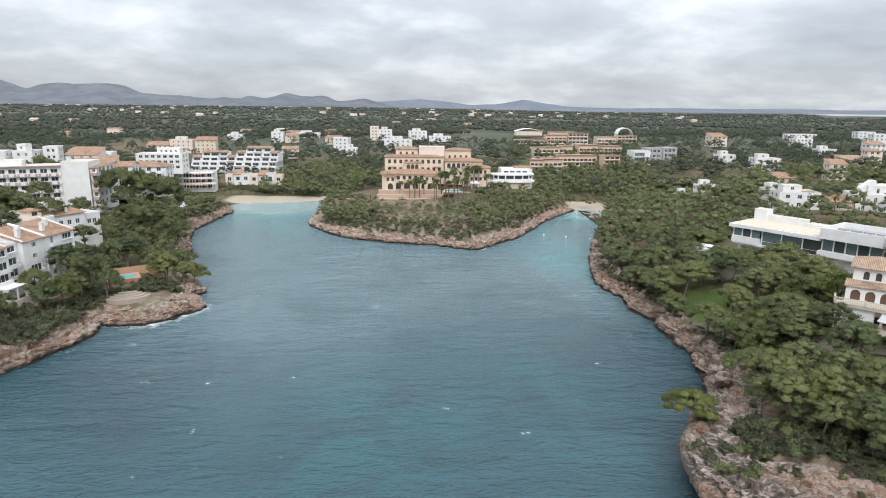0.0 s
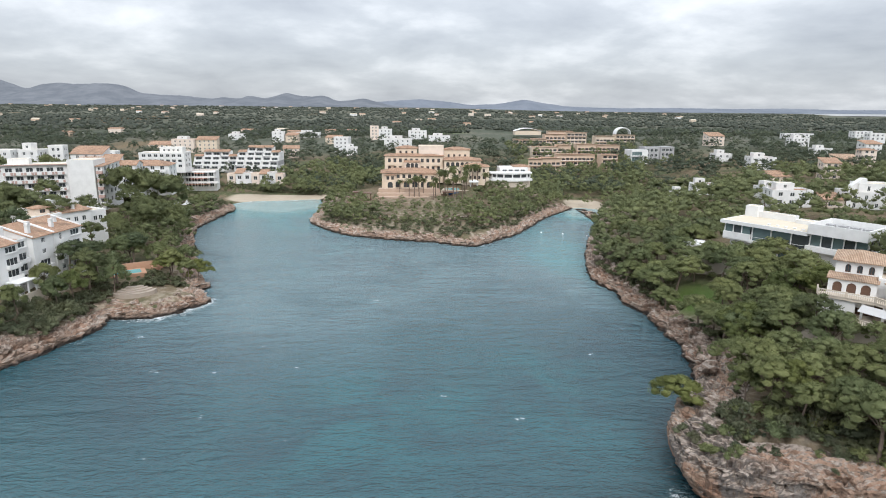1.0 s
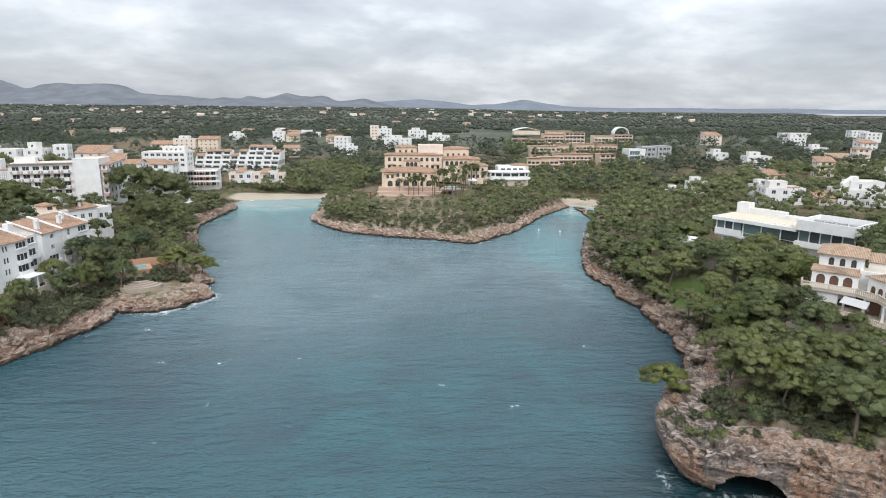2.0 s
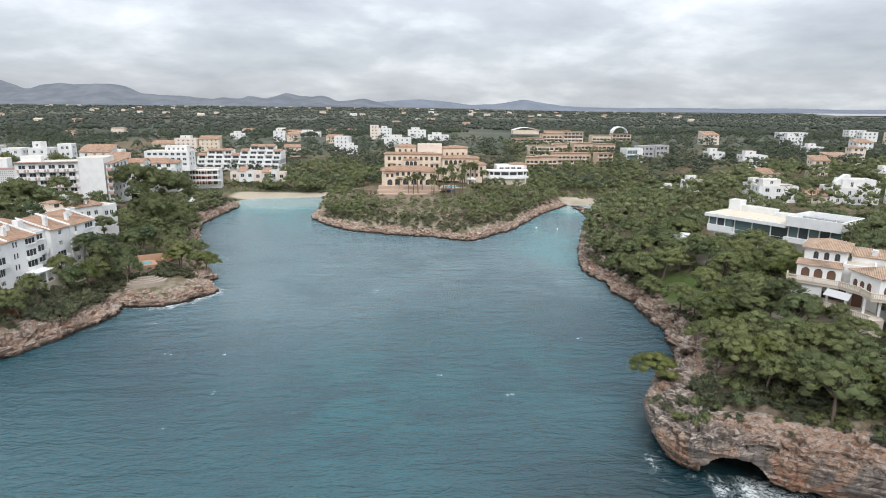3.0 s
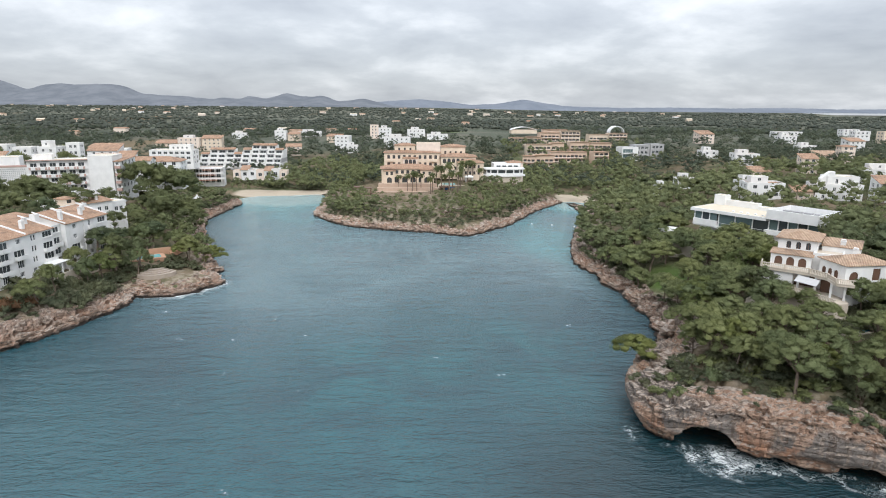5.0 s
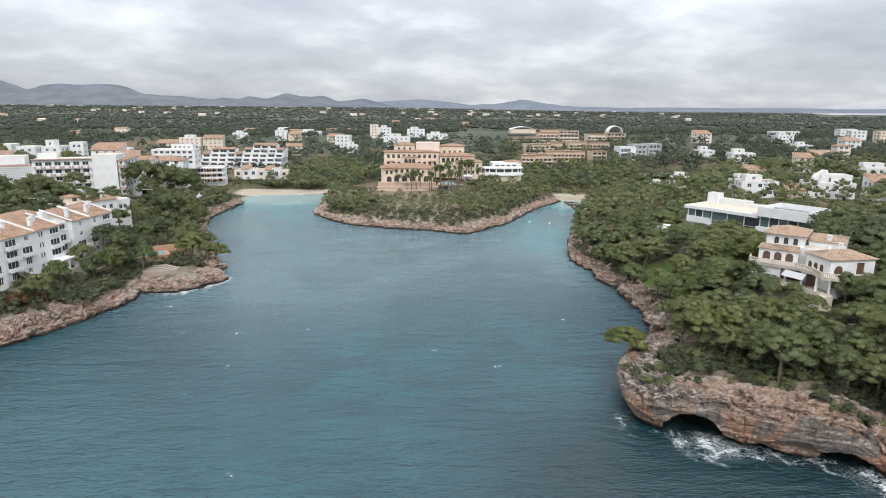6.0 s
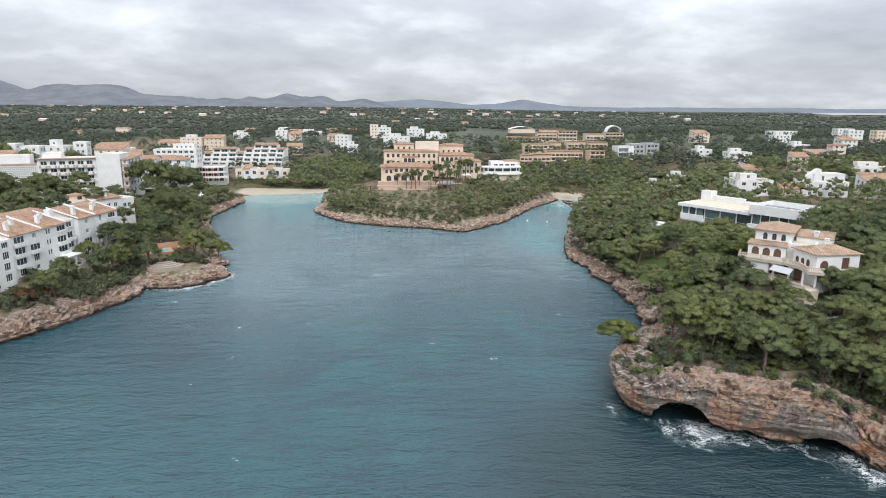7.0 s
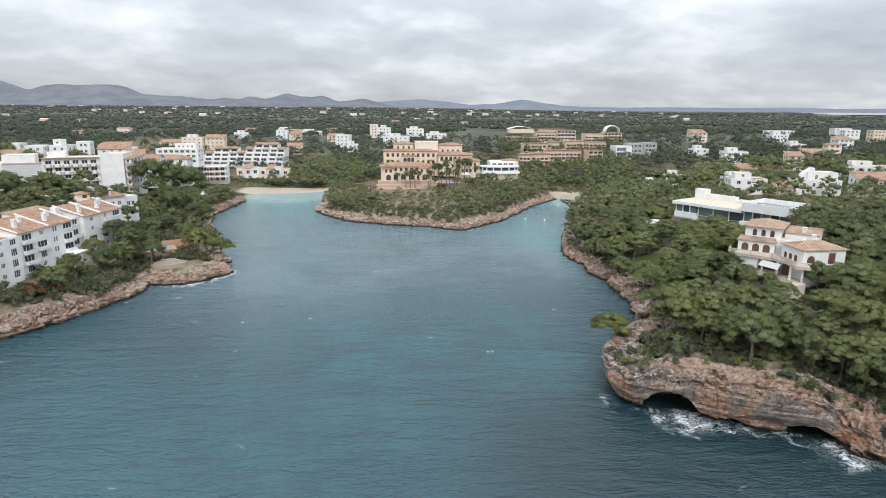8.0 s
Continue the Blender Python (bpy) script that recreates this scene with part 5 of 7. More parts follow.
# ---- the ochre terraces and the modern block behind the small beach ----
def ochre_village():
    for x, y, z, w, d, h, cols, rot in ((68, 405, 7.0, 9, 10, 10.5, 3, -14), (77, 404, 7.0, 13, 10, 11.0, 4, 5), (91, 423, 11.5, 27, 9, 7.6, 9, 3), (121, 416, 10.6, 11.3, 9, 9.0, 3, 8),
                                        (78, 450, 15.6, 19, 9, 7.0, 6, 2), (97, 451, 15.6, 10, 10, 8.2, 3, 2), (115, 464, 15.8, 15, 10, 8.0, 5, 4), (131, 466, 15.8, 17, 9, 7.4, 5, -3),
                                        (74, 512, 18.4, 13, 10, 6.2, 4, 5), (88, 513, 18.4, 13, 9, 6.8, 4, -2), (101, 522, 21.0, 18, 10, 7.6, 5, 3), (120, 524, 21.0, 17, 10, 9.2, 5, -4),
                                        (147, 530, 19.0, 17, 10, 8.0, 5, 4), (165, 532, 19.0, 17, 10, 9.0, 5, 0), (107, 540, 22.0, 22, 9, 8.6, 6, 0)):
        root = thing("terrace_house", x, y, z, rot, "ochre terraced building with loggias and clay-tiled edges", "house", "ochre terraced buildings")
        footprint(x + w / 2, y + d / 2, w, d, rot)
        fl = max(1, int(h / 2.9))
        holes = []
        for f in range(fl):
            for c in range(cols):
                gap = (w - 0.8) / cols
                x0 = 0.4 + gap * c + gap * 0.1
                holes.append((x0, x0 + gap * 0.8, f * 2.95 + 0.3, f * 2.95 + 2.5, f == fl - 1 and c % 3 == 1))
        wing(root, 0, 0, 0, w, d, h, 0, OCHRE if (int(x) % 3) else CREAM, {"front": holes, "right": openings(d, fl, 2.95, 2, (1.3, 1.6))}, "flat", TILE, parapet=0.25, frame_mat=BROWN)
        s = Shape()
        s.box(-0.6, w + 0.6, -0.9, 1.6, h + 0.25, h + 0.45)
        s.box(-0.3, w + 0.3, -0.6, -0.02, (fl - 1) * 2.95 - 0.1, (fl - 1) * 2.95 + 0.12)
        part("tile_edge", s, TILE, root, "clay-tiled roof edge")
        s = Shape()
        for f in range(fl):
            s.box(0.3, w - 0.3, -0.35, -0.2, f * 2.95 + 0.35, f * 2.95 + 1.05)
        part("loggia_parapet", s, PINK, root)
    root = thing("modern_apartments", 146, 431, 10.0, 10, "modern grey and white block with glazed balconies", "apartment building")
    footprint(162, 440, 36, 20, 10)
    wing(root, 0, 0, 0, 13, 10, 12.0, 0, WHITE, {"front": [(0.7, 8.6, 0.6 + 3.8 * k, 3.4 + 3.8 * k, False) for k in range(3)]}, "flat", GREY, bars=4, pane_mat=GLASS_GREEN, parapet=0.3)
    for k in range(3):
        balcony(root, pose(0.4, 0, 0.4 + 3.8 * k), 8.6, 1.6, 0.9, WHITE, open_rail=True)
    wing(root, 13.1, 5, 3, 12, 9, 10.6, 0, GREY, {"front": openings(12, 2, 3.6, 3, (2.2, 2.0), 4.0)}, "flat", GREY, parapet=0.2)
    wing(root, 25.2, 4, 5, 11, 10, 9.0, 0, GREY, {"front": openings(11, 2, 3.4, 3, (2.2, 2.0), 2.6)}, "flat", GREY, parapet=0.2)
    root = thing("sports_hall", 90, 626, 23.5, 0, "low hall with a wide white curved roof", "hall")
    s = Shape()
    s.prism([(0, 0), (27, 0), (27, 14), (0, 14)], 0, 4)
    part("wall", s, CREAM, root)
    s = Shape()
    for k in range(10):
        x0, x1 = k * 2.8 - 0.5, (k + 1) * 2.8 - 0.5
        za, zb = (4 + 2.8 * math.sin(math.pi * min(1, u / 27.5)) for u in (k * 2.8, (k + 1) * 2.8))
        s.add([(x0, -0.6, za), (x1, -0.6, zb), (x1, 14.6, zb), (x0, 14.6, za), (x0, -0.6, za - 0.3), (x1, -0.6, zb - 0.3)], [(0, 1, 2, 3), (4, 5, 1, 0)])
    part("roof", s, CANVAS, root, "white membrane roof")
    root = thing("arched_canopy", 193, 624, 25.0, 0, "white arched canopy over a dark hall", "hall")
    s = Shape()
    for k in range(12):
        a, b = math.pi * k / 12, math.pi * (k + 1) / 12
        s.add([(8 - 8 * math.cos(a), 0, 7 * math.sin(a)), (8 - 8 * math.cos(b), 0, 7 * math.sin(b)), (8 - 7.2 * math.cos(b), 0, 6.2 * math.sin(b)), (8 - 7.2 * math.cos(a), 0, 6.2 * math.sin(a)),
               (8 - 8 * math.cos(a), 10, 7 * math.sin(a)), (8 - 8 * math.cos(b), 10, 7 * math.sin(b))], [(0, 1, 2, 3), (1, 0, 4, 5)])
    part("roof", s, CANVAS, root)


ochre_village()


# ---- houses of the east side ----
def town_east():
    rows = ((245, 525, 19.6, 14, 11, 3, 6, PINK, "shed", "tall pale pink house among pines"), (186, 386, 20.0, 11, 8, 1, 4, WHITE, "flat", "low white villa among the trees"),
            (192, 354, 17.6, 14.5, 10, 2, -6, WHITE, "flat", "white cubic villa with roof terrace"), (319, 526, 21.0, 16, 9, 2, 5, WHITE, "flat", "white villa in the pines among the trees"),
            (360, 608, 24.5, 30, 9, 1, 2, WHITE, "flat", "long low white villa"), (202, 302, 16.6, 8.2, 8, 3, -12, PINK, "shed", "narrow pale house with tiled roof"),
            (250, 363, 19.6, 14, 9, 1, -4, CREAM, "shed", "house with a wide terracotta roof"), (257, 352, 20.0, 8, 8, 3, -10, PINK, "hip", "cream tower house with pyramid roof"),
            (372, 505, 26.4, 13.5, 8, 2, 0, WHITE, "flat", "white villa with a tower"), (412, 524, 22.6, 12, 9, 3, 4, CREAM, "flat", "cream villa among the trees"),
            (214, 271, 16.6, 21, 10, 2, -14, WHITE, "flat", "long white villa with roof terraces"), (132, 224, 15.4, 14.6, 10, 2, -10, WHITE, "flat", "white villa with tiled porch"),
            (178, 211, 17.2, 13, 9, 2, -12, WHITE, "shed", "white villa with brown tiled roof"), (110, 263, 11.6, 6, 6, 1, 0, WHITE, "flat", "small white pool house"),
            (150, 262, 14.5, 9, 7, 1, 10, WHITE, "flat", "low white house under the pines"), (128, 285, 13.0, 10, 7, 1, -8, WHITE, "flat", "white house behind the beach"),
            (330, 450, 21.0, 14, 9, 2, 8, WHITE, "shed", "white house with tiled roof"), (285, 440, 20.5, 13, 9, 1, 0, WHITE, "flat", "low white house among the trees"),
            (175, 300, 15.5, 10, 8, 1, 6, PINK, "shed", "house with terracotta roof"), (225, 240, 16.8, 12, 9, 2, -20, WHITE, "shed", "white house with tiled roof"),
            (410, 420, 20.5, 16, 10, 2, -10, WHITE, "flat", "white villa on the rise"), (440, 620, 24.0, 18, 10, 2, 0, WHITE, "flat", "far white villa among the trees"))
    for x, y, z, w, d, fl, rot, mat, roof, label in rows:
        top = (lambda ww, dd, zz: (lambda root: wing(root, ww * 0.15, dd * 0.3, zz, ww * 0.45, dd * 0.5, 2.5, 0, WHITE, {"front": openings(ww * 0.45, 1, 2.5, 1, (1.2, 1.2))}, "flat", parapet=0.25)))(w, d, fl * 2.9) if roof == "flat" and x < 330 else None
        roof_houses("villa", label, x, y, z, w, d, fl, rot, mat, roof, max(2, int(w / 4)), TILE_OLD if mat is CREAM else TILE, extra=top, pitch=0.25, win=(1.6, 1.5), category="house")
    # big white stepped house
    root = thing("villa", 155, 215, 15.6, -12, "large white stepped villa with a sloping stair wall", "house")
    footprint(164, 219, 22, 14, -12)
    wing(root, 0, 0, 0, 17, 11, 6.2, 0, WHITE, {"front": openings(17, 2, 3.0, 4, (1.1, 1.6))}, "flat")
    wing(root, 4.5, 2, 6.2, 11.5, 8, 3.0, 0, WHITE, {"front": openings(11.5, 1, 3, 2, (1.0, 1.9), 0.6)}, "flat")
    s = Shape(pose(2.4, 3, 6.2))
    s.prism([(0, 0), (5.2, 0), (5.2, 3), (0, 3)], 0, 2.4)
    s.add([(0, 0, 2.4), (5.2, 0, 2.4), (5.2, 3, 2.4), (0, 3, 2.4), (3.4, 0, 5.2), (4.8, 0, 5.2), (4.8, 3, 5.2), (3.4, 3, 5.2)], [(0, 1, 5, 4), (1, 2, 6, 5), (2, 3, 7, 6), (3, 0, 4, 7), (4, 5, 6, 7)])
    part("stair_tower", s, WHITE, root)
    wing(root, -7, 1, 0, 7, 8, 3.4, 0, PINK, {"front": openings(7, 1, 3, 2, (1.4, 1.5))}, "shed", TILE, 0.2)


town_east()


# ---- the wide white modern house ----
def glass_house():
    root = thing("modern_house", 85.0, 150.5, 0, -56, "wide white modern house with flat roof and long glass front", "house")
    for fx, fy, w, d in ((85.5, 160.0, 10, 13), (95.5, 150.5, 15, 14), (101.0, 138.5, 13, 12)):
        footprint(fx, fy, w, d, -58, 0.6)
    # west end: a band of glass over a solid white parapet
    s = Shape()
    s.box(-7.3, -0.02, -0.6, 0.2, 17.6, 19.4)
    s.box(-7.3, -6.9, 0.2, 12.6, 17.6, 19.4)
    part("parapet", s, WHITE, root)
    s = Shape()
    s.box(-6.4, 14.0, 3.2, 12.4, 6, 21.6)
    part("room", s, DARK, root, "dim rooms behind the glass")
    s = Shape()
    s.box(-6.8, 0.0, 2.6, 3.0, 8, 17.6)
    s.box(-6.8, -6.4, 3.0, 12.4, 8, 17.6)
    part("base_wall", s, WHITE, root)
    s = Shape()
    s.box(-7.2, 14.1, -0.3, 13.0, 17.3, 17.58)
    part("floor_slab", s, WHITE, root)
    s = Shape()
    s.add([(-8.0, -1.3, 21.6), (0.0, -0.9, 21.6), (14.3, -0.9, 21.6), (14.3, 13.4, 21.6), (-8.0, 13.4, 21.6),
           (-8.0, -1.3, 22.5), (0.0, -0.9, 22.5), (14.3, -0.9, 22.5), (14.3, 13.4, 22.5), (-8.0, 13.4, 22.5)],
          [(4, 3, 2, 1, 0), (5, 6, 7, 8, 9), (0, 1, 6, 5), (1, 2, 7, 6), (2, 3, 8, 7), (3, 4, 9, 8), (4, 0, 5, 9)])
    part("roof_band", s, WHITE, root)
    s = Shape()
    s.box(-7.5, 14.0, -0.4, 13.0, 22.5, 22.56)
    part("roof", s, DECK, root, "sand-coloured flat roof")
    for k in range(3):
        x0 = -7.0 + 2.35 * k
        s = Shape().box(x0 + 0.1, x0 + 2.2, -0.2, -0.14, 19.4, 21.6)
        part("pane", s, GLASS if k == 1 else GLASS_GREEN, root, "greenish glass pane")
        s = Shape().box(x0 - 0.14, x0 + 0.1, -0.4, -0.1, 19.4, 21.6)
        part("mullion", s, WHITE, root)
    for k in range(4):
        y0 = 0.4 + 3.0 * k
        s = Shape().box(-6.9, -6.84, y0 + 0.1, y0 + 2.8, 19.4, 21.6)
        part("pane", s, GLASS_GREEN, root)
        s = Shape().box(-7.05, -6.8, y0 - 0.12, y0 + 0.1, 19.4, 21.6)
        part("mullion", s, WHITE, root)
    # the tall front: two storeys of glass round a white floor edge
    for z0, z1, panes in ((17.9, 21.6, (4.9, 5.0, 4.2)), (13.6, 17.3, (3.5, 3.6, 3.4, 3.4))):
        x0 = 0.3
        for k, wide in enumerate(panes):
            s = Shape().box(x0 + 0.12, x0 + wide - 0.1, 0.3, 0.36, z0, z1)
            part("pane", s, GLASS if k == 2 and z0 > 15 else GLASS_GREEN, root, "greenish glass pane")
            s = Shape().box(x0 - 0.12, x0 + 0.12, 0.0, 0.5, z0, z1)
            part("mullion", s, WHITE, root)
            if z0 > 15:
                s = Shape().box(x0 + 0.12, x0 + wide - 0.1, 0.24, 0.30, z0 + 0.9, z0 + 0.98)
                part("transom", s, FRAME, root)
            x0 += wide
    s = Shape().box(-0.6, 14.1, -0.55, 0.2, 17.3, 17.9)
    part("floor_edge", s, WHITE, root)
    # wing with a deep solid parapet over shaded glazing
    s = Shape()
    s.box(14.3, 27.4, -1.2, -0.85, 22.3, 24.9)
    s.box(27.05, 27.4, -0.85, 11.6, 22.3, 24.9)
    s.box(14.3, 27.05, 11.2, 11.6, 22.3, 24.9)
    s.box(14.3, 14.65, -0.85, 11.2, 22.52, 24.9)
    part("parapet", s, WHITE, root, "solid white roof parapet")
    s = Shape().box(14.65, 27.05, -0.85, 11.2, 22.3, 23.6)
    part("roof", s, GREY, root, "grey flat roof")
    s = Shape().box(14.6, 26.6, 1.2, 11.0, 8, 22.3)
    part("room", s, DARK, root)
    for k in range(5):
        x0 = 14.5 + 2.5 * k
        s = Shape().box(x0 + 0.12, x0 + 2.4, 0.6, 0.66, 19.3, 22.3)
        part("pane", s, GLASS_GREEN if k % 2 == 0 else GLASS, root, "greenish glass pane")
        s = Shape().box(x0 - 0.1, x0 + 0.12, 0.3, 0.8, 19.3, 22.3)
        part("mullion", s, WHITE, root)
    for k in range(4):
        y0 = 1.3 + 2.5 * k
        s = Shape().box(26.7, 26.76, y0 + 0.2, y0 + 2.3, 19.3, 22.3)
        part("pane", s, GLASS, root)
        s = Shape().box(26.62, 27.0, y0 - 0.2, y0 + 0.2, 19.3, 22.3)
        part("pillar", s, WHITE, root)
    s = Shape()
    s.box(14.1, 27.3, -1.0, 0.9, 18.1, 19.3)
    s.box(26.62, 27.3, 0.9, 11.4, 18.1, 19.3)
    s.box(14.1, 27.0, 0.9, 1.2, 8, 18.1)
    part("base_wall", s, WHITE, root)
    # roof rooms
    wing(root, -7.2, 9.6, 22.5, 3.4, 3.2, 2.9, 0, WHITE, {}, "flat", parapet=0.12, deep=0)
    wing(root, -3.78, 10.6, 22.5, 9.6, 2.2, 1.5, 0, WHITE, {}, "flat", parapet=0.12, deep=0)
    wing(root, 6.6, 9.4, 22.5, 5.0, 3.2, 0.9, 0, WHITE, {}, "flat", parapet=0.1, deep=0)
    for k in range(4):
        s = Shape().box(16 + 2.7 * k, 17.9 + 2.7 * k, 4.0, 5.4, 23.6, 24.5)
        part("roof_unit", s, GREY, root, "grey roof ventilation unit")
    for k in range(5):
        s = Shape()
        s.prism([(4.0 + 2.1 * k + 0.42 * math.cos(a * 0.7854), 0.9 + 0.25 * (k % 2) + 0.42 * math.sin(a * 0.7854)) for a in range(8)], 22.56, 22.85)
        part("skylight", s, CANVAS, root, "small white domed skylight")
    # rounded white garden pavilion, pool terrace
    s = Shape()
    s.prism([(-13.5 + 4.2 * math.cos(a * 0.3927), -2.2 + 3.2 * math.sin(a * 0.3927)) for a in range(16)], 8, 15.2)
    part("garden_annex", s, WHITE, root, "rounded white garden pavilion")
    s = Shape()
    s.prism([(-9, -8.5), (11, -8.5), (14, -0.6), (-9, -0.6)], 8, 13.4)
    part("terrace", s, STONE, root)
    s = Shape()
    s.prism([(-2.5, -7.0), (6.5, -7.0), (6.5, -3.2), (-2.5, -3.2)], 13.4, 13.46)
    part("pool", s, POOL, root, "turquoise pool")


glass_house()


# ---- the old villa over the headland ----
def arched_villa():
    root = thing("arched_villa", 70.6, 97.2, 20.2, -38, "white villa with arched brown shutters, tower and clay roofs", "house")
    footprint(78, 97, 20, 16, -38, 1)
    footprint(84, 88, 15, 12, 10, 1)
    arch = [(0.75 + 2.1 * k, 2.15 + 2.1 * k, 0.35, 2.15, True) for k in range(3)]
    wing(root, 0, 0, 0, 7.2, 3.4, 2.75, 0, WHITE, {"front": arch, "right": [(0.9, 1.9, 0.1, 2.1, False)]}, "shed", TILE_OLD, 0.10, 0.3, BROWN, BROWN, bars=2, roof_label="clay-tiled lean-to roof")
    tower = [(1.5 + 1.75 * k, 2.35 + 1.75 * k, 3.3, 4.75, True) for k in range(3)]
    wing(root, 0.6, 3.4, 0, 7.0, 9.0, 5.4, 0, WHITE, {"front": tower, "right": [(1.2 + 1.5 * k, 1.75 + 1.5 * k, 3.3, 4.7, True) for k in range(3)] + [(0.5, 1.0, 3.2, 5.0, False)]}, "hip", TILE_OLD, 0.30, 0.55, BROWN, GLASS, roof_label="clay-tiled pyramid roof")
    # link with the garden door
    wing(root, 7.2, 1.4, 0, 5.0, 6.5, 3.1, 0, WHITE, {"front": [(1.5, 3.5, 0.05, 2.35, False)]}, "flat", STONE, parapet=0.3, frame_mat=BROWN, pane_mat=BROWN)
    wing(root, 8.2, 6.0, 3.0, 6.5, 6.0, 1.3, 0, WHITE, {}, "shed", TILE_OLD, 0.1, 0.2)
    # right wing, splayed towards the sea
    at = (9.6, -3.2)
    w2 = [(0.7 + 1.55 * k, 1.75 + 1.55 * k, 0.3, 2.2, True) for k in range(3)]
    wing(root, at[0] + 3.6, at[1] - 1.6, -0.7, 9.4, 6.6, 3.7, 44, WHITE, {"left": w2, "front": [(0.9, 2.7, 0.3, 2.4, True), (5.6, 7.2, 0.6, 2.9, False)]}, "hip", TILE_OLD, 0.34, 0.45, BROWN, BROWN, deep=5.0, roof_label="clay-tiled hipped roof")
    chimney(root, pose(at[0] + 4.4, at[1] + 5.0, 3.6), 0.8, 1.2)
    chimney(root, pose(11.6, 7.6, 4.4), 0.9, 0.7)
    # terrace with balustrade, on piers over the open garden room
    outline = [(-1.4, -0.2), (-1.2, -2.2), (3.0, -2.4), (7.2, -2.7), (10.5, -4.8), (12.2, -8.0), (15, -7.5), (13.5, -2.0), (12.0, 1.4), (7.2, 1.4), (7.2, 0), (0, 0)]
    s = Shape()
    s.prism(outline, -0.45, 0.0)
    part("terrace", s, STONE, root, "pale stone terrace")
    edge = outline[:7]
    for (xa, ya), (xb, yb) in zip(edge, edge[1:]):
        length = math.hypot(xb - xa, yb - ya)
        m = pose(xa, ya, 0, 0, 0, math.degrees(math.atan2(yb - ya, xb - xa)))
        s = Shape(m)
        s.box(0, length, -0.1, 0.1, 0.85, 1.0)
        s.box(0, length, -0.1, 0.1, 0.0, 0.12)
        s.box(-0.14, 0.14, -0.14, 0.14, 0.0, 1.1)
        for k in range(int(length / 0.32)):
            s.box(0.2 + 0.32 * k, 0.32 + 0.32 * k, -0.06, 0.06, 0.12, 0.85)
        part("balustrade", s, STONE, root, "pale stone balustrade")
    s = Shape()
    s.box(-1.0, 4.6, -1.9, 1.0, -6.5, -0.45)
    part("retaining_wall", s, WHITE, root)
    # the brown stands in for the deep shade at the back of this room
    s = Shape()
    s.box(4.62, 12.0, 0.4, 1.2, -6.5, -0.46)
    part("garden_room_wall", s, BROWN, root, "back wall of the open garden room, its shade in the colour")
    for px, py in ((5.6, -2.2), (8.6, -3.2), (11.4, -6.4), (13.6, -6.6)):
        s = Shape()
        s.box(px - 0.2, px + 0.2, py - 0.2, py + 0.2, -7, -0.45)
        part("pier", s, WHITE, root)
    s = Shape()
    s.prism([(3.6, -5.6), (8.0, -7.0), (12.6, -10.4), (14.5, -8.0), (12.0, 0.3), (4.6, 0.3)], -6.5, -3.3)
    part("lower_terrace", s, STONE, root)
    s = Shape()
    s.box(9.4, 11.0, -2.5, -2.3, -3.3, -0.9)
    part("garden_door", s, BROWN, root, "brown garden door")
    edge = [(3.6, -5.6), (8.0, -7.0), (12.6, -10.4)]
    for (xa, ya), (xb, yb) in zip(edge, edge[1:]):
        length = math.hypot(xb - xa, yb - ya)
        s = Shape(pose(xa, ya, -3.3, 0, 0, math.degrees(math.atan2(yb - ya, xb - xa))))
        s.box(0, length, -0.1, 0.1, 0.8, 0.95)
        for k in range(int(length / 0.32)):
            s.box(0.1 + 0.32 * k, 0.22 + 0.32 * k, -0.06, 0.06, 0.0, 0.8)
        part("balustrade", s, STONE, root)
    s = Shape()
    for k in range(10):
        s.box(1.0 - 0.35 * k, 3.4 - 0.35 * k, -6.2 - 0.3 * k, -5.6 - 0.3 * k, -8, -3.5 - 0.2 * k)
    part("stair", s, STONE, root, "pale stone garden stair")
    s = Shape()
    s.add([(5.0, -4.1, -1.5), (9.0, -5.8, -1.6), (9.4, -4.2, -0.7), (5.6, -2.7, -0.6), (5.0, -4.1, -1.55), (9.0, -5.8, -1.65), (9.4, -4.2, -0.75), (5.6, -2.7, -0.65)],
          [(0, 1, 2, 3), (7, 6, 5, 4), (4, 5, 1, 0), (5, 6, 2, 1), (6, 7, 3, 2), (7, 4, 0, 3)])
    part("awning", s, SHADE_CLOTH, root, "pale grey canvas awning")


arched_villa()


# ---- vegetation ----
RNG = np.random.default_rng(11)


def ico():
    p = (1 + 5 ** 0.5) / 2
    v = np.array([(-1, p, 0), (1, p, 0), (-1, -p, 0), (1, -p, 0), (0, -1, p), (0, 1, p), (0, -1, -p), (0, 1, -p), (p, 0, -1), (p, 0, 1), (-p, 0, -1), (-p, 0, 1)], float)
    f = [(0, 11, 5), (0, 5, 1), (0, 1, 7), (0, 7, 10), (0, 10, 11), (1, 5, 9), (5, 11, 4), (11, 10, 2), (10, 7, 6), (7, 1, 8), (3, 9, 4), (3, 4, 2), (3, 2, 6), (3, 6, 8), (3, 8, 9), (4, 9, 5), (2, 4, 11), (6, 2, 10), (8, 6, 7), (9, 8, 1)]
    return v / np.linalg.norm(v[0]), f


ICO_V, ICO_F = ico()


def finer(v, f):
    """The same ball with each face cut in four."""
    v, cut, out = [tuple(p) for p in v], {}, []

    def half(a, b):
        key = (min(a, b), max(a, b))
        if key not in cut:
            p = (np.array(v[a]) + np.array(v[b])) / 2
            v.append(tuple(p / np.linalg.norm(p)))
            cut[key] = len(v) - 1
        return cut[key]

    for a, b, c in f:
        ab, bc, ca = half(a, b), half(b, c), half(c, a)
        out += [(a, ab, ca), (b, bc, ab), (c, ca, bc), (ab, bc, ca)]
    return np.array(v), out


